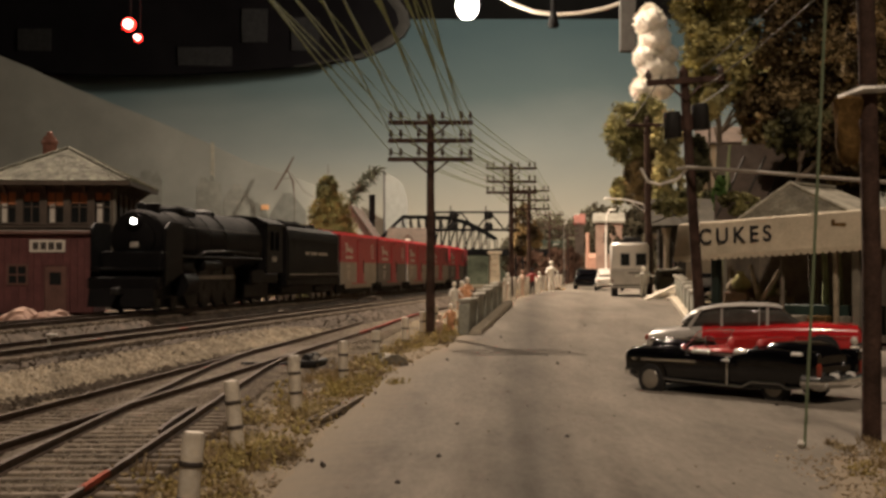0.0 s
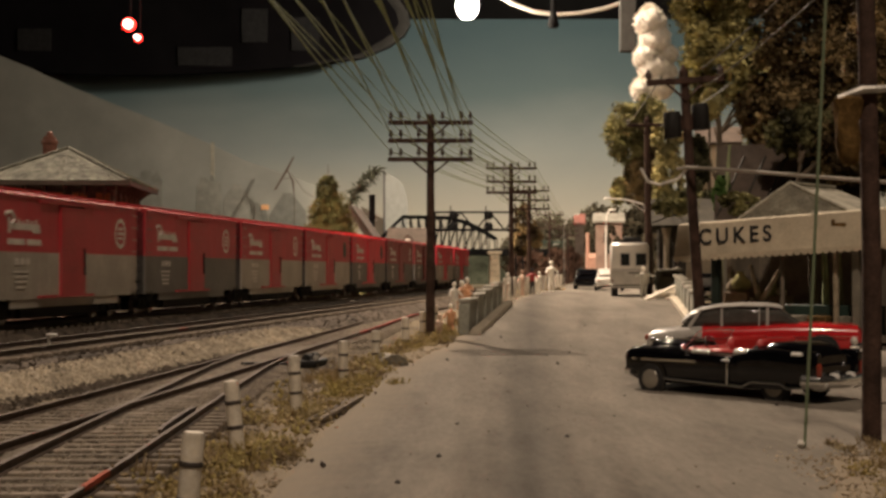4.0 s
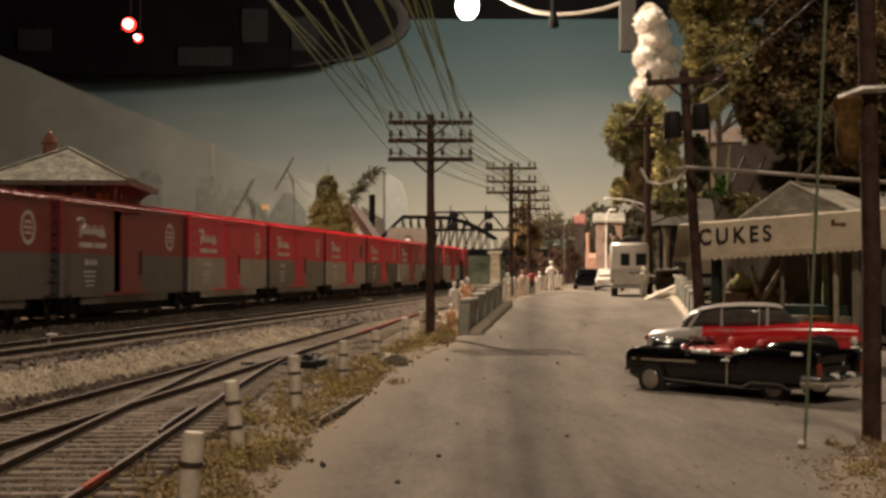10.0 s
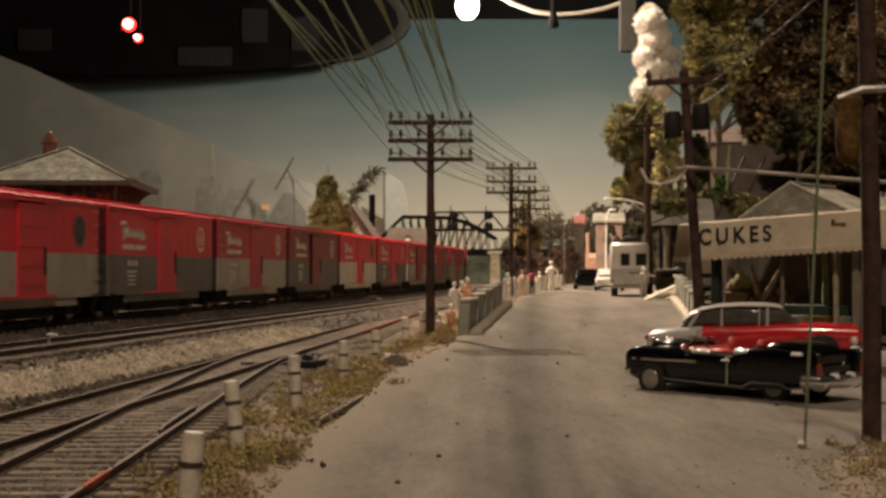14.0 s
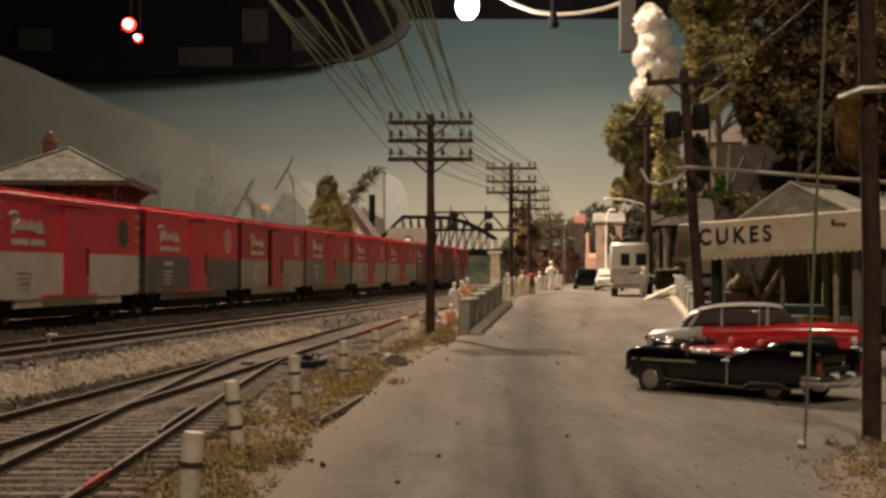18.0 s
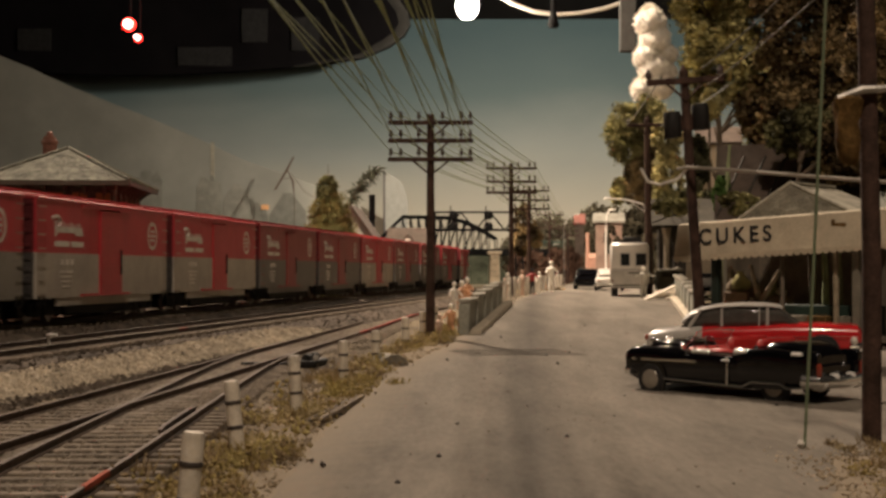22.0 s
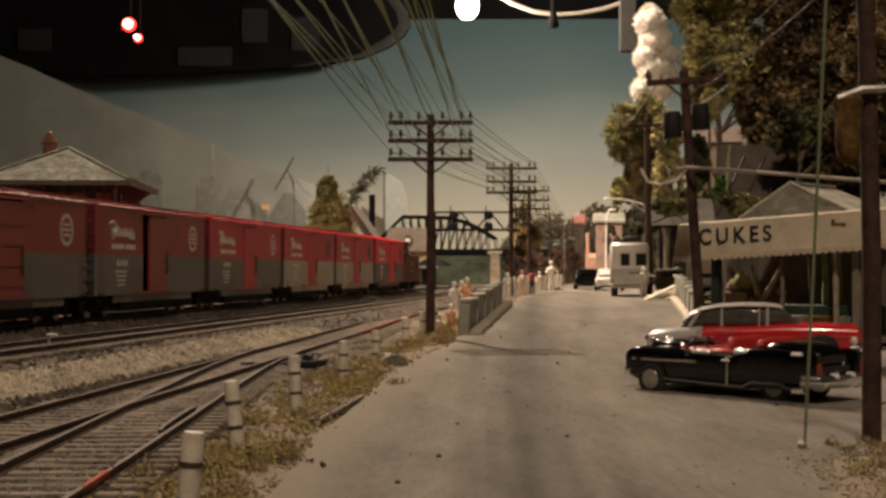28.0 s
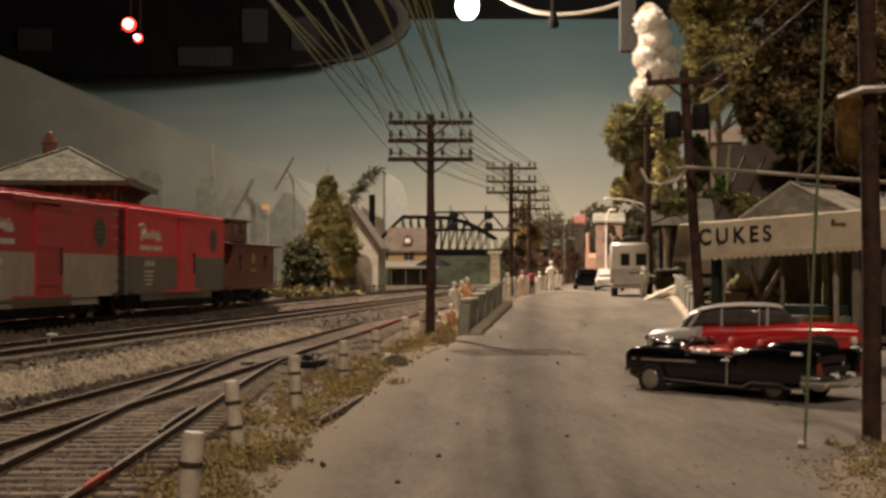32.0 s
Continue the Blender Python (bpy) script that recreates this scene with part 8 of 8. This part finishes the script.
# street lamps
use("lamp_white", (0.88, 0.84, 0.76), 0.5, vary=0.1)
for x, y, h, arm, r, paint in ((13.85, 120, 6.6, 0.5, 0.075, "lamp_white"), (13.4, 92, 6.1, -2.45, 0.07, "lamp_white"), (13.7, 160, 7.8, 1.3, 0.04, "zinc")):
    sl = thing("street_lamp", (x, y, 1.45), "white curved-arm street lamp", "street lamp", "street lamps")
    part("pole", Geo().tube([(0, 0, 0), (0, 0, h * 0.8), (arm * 0.15, 0, h * 0.95), (arm * 0.6, 0, h), (arm, 0, h + 0.06)], [r * 1.3, r, r * 0.9, r * 0.8, r * 0.7], 8), paint, sl)
    part("head", Geo().box((arm * 1.08, 0, h + 0.06), (0.6, 0.24, 0.12), 0.05), "lamp_white", sl)
    part("stay", Geo().tube([(0, 0, h * 0.84), (arm * 0.55, 0, h - 0.02)], 0.03, 6), "lamp_white", sl)


# ---- backdrop, hill flats, soffit ----
def painted_sky():
    m = bpy.data.materials.new("painted_sky")
    m.use_nodes = True
    N, Lk = m.node_tree.nodes, m.node_tree.links
    b = N["Principled BSDF"]
    b.inputs["Roughness"].default_value = 0.9
    tc, sp = N.new("ShaderNodeTexCoord"), N.new("ShaderNodeSeparateXYZ")
    Lk.new(tc.outputs["Object"], sp.inputs[0])
    mr = N.new("ShaderNodeMapRange")
    mr.inputs["From Min"].default_value, mr.inputs["From Max"].default_value = 4 * S, 58 * S
    Lk.new(sp.outputs["Z"], mr.inputs["Value"])
    nz = N.new("ShaderNodeTexNoise")
    nz.inputs["Scale"].default_value = 2.2
    nz.inputs["Detail"].default_value = 6
    mp = N.new("ShaderNodeMapping")
    mp.inputs["Scale"].default_value = (1, 1, 2.5)
    Lk.new(tc.outputs["Object"], mp.inputs["Vector"])
    Lk.new(mp.outputs[0], nz.inputs["Vector"])
    ma = N.new("ShaderNodeMath")
    ma.operation = "MULTIPLY_ADD"
    ma.inputs[1].default_value = 0.26
    Lk.new(nz.outputs["Fac"], ma.inputs[0])
    Lk.new(mr.outputs[0], ma.inputs[2])
    rp = N.new("ShaderNodeValToRGB")
    e = rp.color_ramp.elements
    e[0].position, e[0].color = 0.05, (0.66, 0.57, 0.43, 1)
    e[1].position, e[1].color = 1.0, (0.068, 0.11, 0.12, 1)
    for p, c in ((0.3, (0.50, 0.46, 0.37, 1)), (0.55, (0.285, 0.305, 0.28, 1)), (0.78, (0.115, 0.158, 0.158, 1))):
        k = e.new(p)
        k.color = c
    Lk.new(ma.outputs[0], rp.inputs[0])
    Lk.new(rp.outputs[0], b.inputs["Base Color"])
    return m


MAT["painted_sky"] = painted_sky()
use("haze_dim", (0.175, 0.17, 0.142), 0.95, vary=0.2, scale=0.1, fine=0.8, bump=0)
use("haze_house", (0.235, 0.225, 0.188), 0.95, vary=0.2, scale=0.1, fine=0.8, bump=0)
use("haze_flat", (0.185, 0.178, 0.147), 0.95, vary=0.25, scale=0.1, fine=0.8, bump=0)
use("room_dark", (0.030, 0.028, 0.026), 0.9, vary=0.3, scale=0.05, bump=0)
use("soffit_dark", (0.006, 0.0054, 0.0058), 1.0, spec=0.0, vary=0.3, scale=0.08, bump=0)
use("panel_dim", (0.016, 0.0155, 0.015), 0.9, spec=0.05, vary=0.3, bump=0)
use("soffit_rim2", (0.05, 0.048, 0.042), 0.8, vary=0.2)
use("soffit_rim", (0.03, 0.027, 0.022), 0.8, vary=0.3, scale=0.3)

g = Geo()
outline = [(-175, -40), (-175, 180)] + [(-175 + 105 * (1 - math.cos(a)), 180 + 105 * math.sin(a)) for a in np.linspace(0.1, math.pi / 2, 12)] + [(0, 285), (60, 285), (100, 280), (130, 262), (150, 230), (158, 190), (160, 60)]
rings = [[(x, y, -2), (x, y, 53.8), (x * 1.008, y * 1.008, 53.8), (x * 1.008, y * 1.008, -2)] for x, y in outline]
solid("backdrop", g.loft(rings), "painted_sky", "painted blue-grey sky backdrop fading to haze", "backdrop", kind="structure")


def flat(name, poly, y, mat, label, thick=1.0, kind="structure"):
    return solid(name, Geo().prism(poly, y, y + thick, "y"), mat, label, "backdrop", kind=kind, smooth=False)


hill = [(-110, 0), (-110, 53), (-80, 41.8), (-74.5, 39.6), (-68, 36.6), (-60, 33.3), (-53.5, 30.8), (-45, 27.2), (-36, 23.0), (-26, 19.5), (-16, 15.5), (-7, 10), (-2, 0)]


def painted_hill():
    """The sky's own paint, with a grey-brown hill that thins out into it towards the town."""
    m = MAT["painted_sky"].copy()
    m.name = "haze_hill"
    N, Lk = m.node_tree.nodes, m.node_tree.links
    b = N["Principled BSDF"]
    sky = b.inputs["Base Color"].links[0].from_socket
    tc, sp = N.new("ShaderNodeTexCoord"), N.new("ShaderNodeSeparateXYZ")
    Lk.new(tc.outputs["Object"], sp.inputs[0])
    nz = N.new("ShaderNodeTexNoise")
    nz.inputs["Scale"].default_value, nz.inputs["Detail"].default_value = 6.0, 6
    Lk.new(tc.outputs["Object"], nz.inputs["Vector"])
    shift = N.new("ShaderNodeMath")
    shift.operation = "MULTIPLY_ADD"
    shift.inputs[1].default_value = 14 * S
    Lk.new(nz.outputs["Fac"], shift.inputs[0])
    Lk.new(sp.outputs["X"], shift.inputs[2])
    last = None
    for lo, hi, a, c in ((-74, -30, (0.21, 0.207, 0.175, 1), (0.225, 0.222, 0.19, 1)), (-34, -4, None, None)):
        mr, mix = N.new("ShaderNodeMapRange"), N.new("ShaderNodeMix")
        mr.inputs["From Min"].default_value, mr.inputs["From Max"].default_value = lo * S, hi * S
        Lk.new(shift.outputs[0], mr.inputs["Value"])
        mix.data_type = "RGBA"
        Lk.new(mr.outputs[0], mix.inputs["Factor"])
        if a:
            mix.inputs["A"].default_value, mix.inputs["B"].default_value = a, c
        else:
            Lk.new(last, mix.inputs["A"])
            Lk.new(sky, mix.inputs["B"])
        last = mix.outputs["Result"]
    blot, mr, mul = N.new("ShaderNodeTexNoise"), N.new("ShaderNodeMapRange"), N.new("ShaderNodeMix")
    blot.inputs["Scale"].default_value, blot.inputs["Detail"].default_value, blot.inputs["Roughness"].default_value = 9.0, 5, 0.6
    Lk.new(tc.outputs["Object"], blot.inputs["Vector"])
    mr.inputs["From Min"].default_value, mr.inputs["From Max"].default_value = 0.3, 0.7
    mr.inputs["To Min"].default_value, mr.inputs["To Max"].default_value = 0.82, 1.16
    Lk.new(blot.outputs["Fac"], mr.inputs["Value"])
    mul.data_type, mul.blend_type = "RGBA", "MULTIPLY"
    mul.inputs["Factor"].default_value = 1.0
    Lk.new(last, mul.inputs["A"])
    Lk.new(mr.outputs[0], mul.inputs["B"])
    Lk.new(mul.outputs["Result"], b.inputs["Base Color"])
    return m


MAT["haze_hill"] = painted_hill()
flat("backdrop_hill", hill, 255, "haze_hill", "hazy painted hillside flat before the sky")
use("haze_pale", (0.25, 0.23, 0.175), 0.95, vary=0.2, scale=0.1, fine=0.8, bump=0)
for x, w, base, h, kind, m in ((-53, 4.6, 0, 21.8, 1, "haze_dim"), (-42.2, 4.4, 0, 20.6, 1, "haze_flat"), (-41.6, 0.9, 0, 26.2, 3, "haze_pale"), (-37.2, 4.6, 0, 18.6, 2, "haze_house"), (-28.0, 6.6, 0, 17.0, 2, "haze_dim"), (-33.6, 4.0, 0, 15.4, 1, "haze_flat")):
    rr = random.Random(int(-x * 10))
    if kind == 2:
        poly = [(x - w / 2, 0), (x - w / 2, h - w * 0.6), (x - w * 0.12, h), (x + w * 0.1, h), (x + w / 2, h - w * 0.5), (x + w / 2, 0)]
    elif kind == 1:
        poly = [(x - w / 2, 0)] + [(x - w / 2 + w * k / 12, h - w * 0.5 + w * (0.3 * math.sin(math.pi * k / 12) + rr.uniform(-0.15, 0.2))) for k in range(13)] + [(x + w / 2, 0)]
    else:
        poly = [(x - w / 2, 0), (x - w * 0.36, h), (x + w * 0.36, h), (x + w / 2, 0)]
    flat("backdrop_building", poly, 254.86 + rr.uniform(-0.03, 0.03) + (0.08 if kind == 3 else 0), m, "hazy grey-brown town silhouette flat", 0.06)
use("derrick_rust", (0.085, 0.055, 0.038), 0.85, vary=0.3)
cr = thing("derrick", (-26.6, 246, 3), "spindly rust-brown derrick mast", "derrick")
part("mast", Geo().tube([(0.75, 0, 0), (0.7, 0, 12.8), (0.45, 0, 15.5), (-0.5, 0, 17.4)], [0.05, 0.06, 0.2, 0.12], 6), "derrick_rust", cr)
part("boom", Geo().tube([(-2.7, 0, 14.0), (-0.6, 0, 17.5), (0.6, 0, 19.8)], [0.14, 0.2, 0.12], 6), "derrick_rust", cr)
part("strut", Geo().tube([(-1.5, 0, 15.9), (0.3, 0, 16.2)], 0.05, 5), "derrick_rust", cr)
part("stay", Geo().tube([(0.2, 0, 16.8), (2.6, 0, 13.6), (5.4, 0, 12.2)], 0.05, 5), "derrick_rust", cr)
use("window_glow", (0.6, 0.3, 0.12), 0.6, emit=(1.0, 0.55, 0.3), power=0.05)
solid("lit_window", Geo().box((-31.5, 250, 14.2), (1.4, 0.2, 0.9), 0.3), "window_glow", "small orange-lit window in the far town", "window")
use("panel_pale", (0.26, 0.25, 0.215), 0.7, vary=0.12)
flat("backdrop_panel", [(-10.2, 4), (-10.2, 20.3), (-8.0, 19.2), (-6.8, 17.6), (-6.2, 15.2), (-6.1, 12), (-6.6, 4)], 248, "panel_pale", "pale curved panel standing before the backdrop", 0.3)
solid("panel_edge", Geo().box((-10.3, 248, 12), (0.35, 0.5, 16.8)), "strap", "dark edge strip of the pale panel", "trim", kind="structure")

# dark upper-deck soffit with a rounded end
Y0 = 262
def at_depth(across, down, y=Y0):
    return (across - 784) / 2503 * y, EYE_Z - (down - 480) / 2503 * y
poly = [at_depth(across, down) for across, down in ((-500, 142), (-60, 131), (60, 128), (140, 131), (230, 133), (320, 131), (410, 126), (500, 119), (580, 111), (640, 103), (690, 82), (716, 62), (727, 42), (722, 18), (705, -4), (690, -40), (690, -400), (-500, -400))]
solid("soffit", Geo().prism(poly, Y0, Y0 + 1.5, "y"), "soffit_dark", "dark upper-deck fascia with a rounded end", "soffit", kind="structure", smooth=False)
outer = ((520, 118), (590, 109), (640, 103), (690, 82), (716, 62), (727, 42), (722, 18), (705, -4), (690, -40))
inner = ((520, 116), (590, 104), (634, 94), (676, 68), (696, 52), (703, 38), (698, 20), (683, 0), (666, -40))
g = Geo()
rings = []
for (a, b), (c, d) in zip(outer, inner):
    (xo, zo), (xi, zi) = at_depth(a, b), at_depth(c, d)
    rings.append([(xo, Y0 + 0.2, zo), (xo * 0.95 + xi * 0.05, Y0 - 0.9, zo * 0.95 + zi * 0.05), (xo * 0.5 + xi * 0.5, Y0 - 0.7, zo * 0.5 + zi * 0.5), (xi, Y0 + 0.2, zi)])
solid("soffit_rim", g.loft(rings), "soffit_rim", "paler rounded edge of the dark fascia", "trim", kind="structure")
for across, down, w, h in ((60, 70, 60, 40), (450, 45, 46, 60), (362, 100, 96, 34), (540, 60, 50, 60)):
    x, z = at_depth(across, down)
    k = Y0 / 2503
    solid("fascia_panel", Geo().box((x, Y0 - 0.4, z), (w * k, 0.5, h * k), 0.1), "panel_dim", "dim panel fixed to the dark fascia", "panel", "fascia panels")
# red warning lamps
use("red_halo", (0.8, 0.05, 0.03), 0.4, emit=(1.0, 0.02, 0.015), power=3.0, bump=0)
use("red_core", (0.9, 0.5, 0.45), 0.4, emit=(1.0, 0.55, 0.5), power=9.0, bump=0)
for across, down, r in ((224, 41, 0.60), (241, 65, 0.36)):
    x, z = at_depth(across, down, 120)
    rl = thing("red_lamp", (x, 120, z), "glowing red signal lamp in a black hood", "lamp", "red lamps")
    # glowing red disc behind the bulb imitates its halo of glare
    part("lens", Geo().lathe((0, 0.4, 0), [(r * 0.2, 0.3), (r * 0.9, 0.25), (r * 1.02, 0.1), (r * 0.9, -0.05), (r * 0.3, -0.1)], 10, "y"), "red_halo", rl, "red glowing disc as the lamp's halo")
    part("bulb", Geo().lathe((0, -0.1, 0), [(r * 0.3, 0.4), (r * 0.66, 0.3), (r * 0.62, 0.0), (r * 0.3, -0.2), (r * 0.05, -0.25)], 9, "y"), "red_core", rl)
    part("stem", Geo().cyl((0, 1.2, r * 0.6), (0, 1.2, 30), 0.05, n=6), "soffit_dark", rl)
# bare bulb, cable and hanger overhead
use("bulb_glow", (0.9, 0.9, 0.85), 0.3, emit=(1.0, 0.93, 0.8), power=12.0, bump=0)
bx, bz = at_depth(827, 8, 165)
bu = thing("light_bulb", (bx, 165, bz), "bare glowing bulb hanging over the layout", "bulb")
part("glass_bulb", Geo().lathe((0, 0, 0), [(0.05, -1.7), (0.65, -1.55), (1.1, -1.05), (1.35, -0.25), (1.25, 0.6), (0.9, 1.5), (0.7, 2.4)], 18), "bulb_glow", bu)
part("socket", Geo().lathe((0, 0, 2.4), [(0.8, 0), (0.85, 1.6), (0.6, 2.0), (0.2, 12)], 14), "sooty_black", bu)
cable = []
for across, down in ((880, -12), (905, 4), (945, 19), (985, 25), (1030, 22), (1070, 14), (1100, 4), (1125, -10)):
    x, z = at_depth(across, down, 160)
    cable.append((x, 160, z))
solid("ceiling_cable", Geo().tube(cable, 0.24, 8), "cable_white", "white electric cable slung under the ceiling", "cable", "cables")
x, z = at_depth(1112, 38, 150)
solid("hanger_board", Geo().box((x, 150, z), (1.7, 1.2, 6.4), 0.1), "soffit_rim2", "upright grey wooden hanger board", "board")
x, z = at_depth(980, 42, 160)
solid("cable_clip", Geo().lathe((x, 160, z), [(0.5, -0.4), (0.7, 0), (0.5, 0.5), (0.25, 3)], 10), "sooty_black", "dark hook under the ceiling edge", "hook")

# cotton smoke above the trees
use("cotton", (0.80, 0.76, 0.68), 0.95, vary=0.1, scale=1.5, fine=6, bump=0.2)
rng = random.Random(81)
g = Geo()
for across, down, r in ((1152, 40, 27), (1160, 70, 27), (1146, 100, 23), (1160, 122, 28), (1140, 158, 21), (1168, 150, 25), (1184, 95, 15), (1182, 128, 16), (1150, 20, 13)):
    x, z = at_depth(across, down, 104)
    k = r * 104 / 2503
    rings = []
    for i in range(17):
        a = math.pi * (i + 0.02) / 16.05
        row = []
        for j in range(26):
            c = 2 * math.pi * j / 26
            d = Vector((math.sin(a) * math.cos(c), math.sin(a) * math.sin(c), -math.cos(a)))
            q = d * 2.2 + Vector((across, down, r))
            f = k * (1 + 0.12 * noise.noise(q) + 0.05 * noise.noise(q * 3) + 0.03 * noise.noise(q * 8))
            row.append((x + d.x * f, 104 + d.y * f, z + d.z * f))
        rings.append(row)
    g.loft(rings)
    for i in range(900):
        d = Vector((rng.gauss(0, 1), rng.gauss(0, 1), rng.gauss(0, 1))).normalized()
        a = Vector((x, 104, z)) + d * k * rng.uniform(0.95, 1.08)
        u = Vector((rng.uniform(-1, 1), rng.uniform(-1, 1), rng.uniform(-1, 1))) * 0.16
        w = (d + u).normalized() * rng.uniform(0.06, 0.2)
        g.raw([a - u * 0.5, a + u * 0.5, a + w + u], [(0, 1, 2)])
solid("cotton_smoke", g, "cotton", "white cotton-wool smoke plume above the trees", "smoke", kind="stuff")

# ---- the dark room around ----
for name, c, s in (("wall_north", (0, 420, 60), (900, 4, 260)), ("wall_south", (0, -420, 60), (900, 4, 260)), ("wall_west", (-380, 0, 60), (4, 840, 260)), ("wall_east", (300, 0, 60), (4, 840, 260))):
    solid(name, Geo().box(c, s), "room_dark", "dark painted wall of the layout room", "wall", kind="structure")
solid("ceiling", Geo().box((-40, 0, 150), (700, 860, 4)), "room_dark", "dark ceiling of the layout room", "ceiling", kind="structure")
solid("floor", Geo().box((-40, 0, -70), (700, 860, 4)), "room_dark", "dark floor of the layout room", "floor", kind="structure")


# short guard rails inside the turnout
for pts in (((-4.38, 21.9), (-4.43, 22.4), (-4.5, 24), (-4.52, 25.1), (-4.5, 25.7)),):
    body, top = rail_mesh(list(pts), YARD_Z, 0)
    gr = solid("guard_rail", body, "rail", "short rusty guard rail beside the frog", "rail", "guard rails")
    part("railhead", top, "rail", gr)

# red lamp reflections painted onto a few stretches of rail
use("red_reflection", (0.36, 0.08, 0.045), 0.85, spec=0.1, vary=0.35, scale=3, fine=14, bump=0.1)
use("red_reflection_dim", (0.30, 0.05, 0.045), 0.85, spec=0.1, vary=0.4, scale=2, fine=14, bump=0.1)
for line, y0, y1, z, m in ((curve_through(SPUR), 16.1, 17.4, YARD_Z + 0.004, "red_reflection"), (curve_through(YARD), 57, 82, YARD_Z, "red_reflection_dim"),
                           (straight(4.9, 20, 80), 45.7, 46.5, SECOND_Z, "red_reflection_dim")):
    rings = []
    for y in np.linspace(y0, y1, 12):
        x = next(a[0] + (b[0] - a[0]) * (y - a[1]) / (b[1] - a[1]) for a, b in zip(line, line[1:]) if a[1] <= y <= b[1]) + 0.757
        rings.append([(x + a, y, z + b) for a, b in ((-0.03, -0.02), (0.034, -0.06), (0.034, 0.003), (-0.03, 0.005))])
    solid("paint_mark", Geo().loft(rings), m, "red lamp reflection painted along the top of a rail", "paint mark", "paint marks")


def motions():
    for ob, back, half in MOVING:
        rows = []
        for i in range(65):
            t = i * 0.5
            x, y, a = train_place(t, back)
            rows.append((t, P(x, y, MAIN_Z, 0, 0, a)))
        walk(ob, rows)
    for ob, y, r, _ in SPIN:
        walk(ob, [(0.1 * i, P(0, y, r, math.degrees((train_s(0.1 * i) - train_s(0)) / r), 0, 0)) for i in range(321)])
    for ob, r, _ in RODS:
        rows = []
        for i in range(321):
            a = (train_s(0.1 * i) - train_s(0)) / r
            rows.append((0.1 * i, P(0, -0.4 * math.sin(a), r + 0.4 * math.cos(a))))
        walk(ob, rows)


motions()
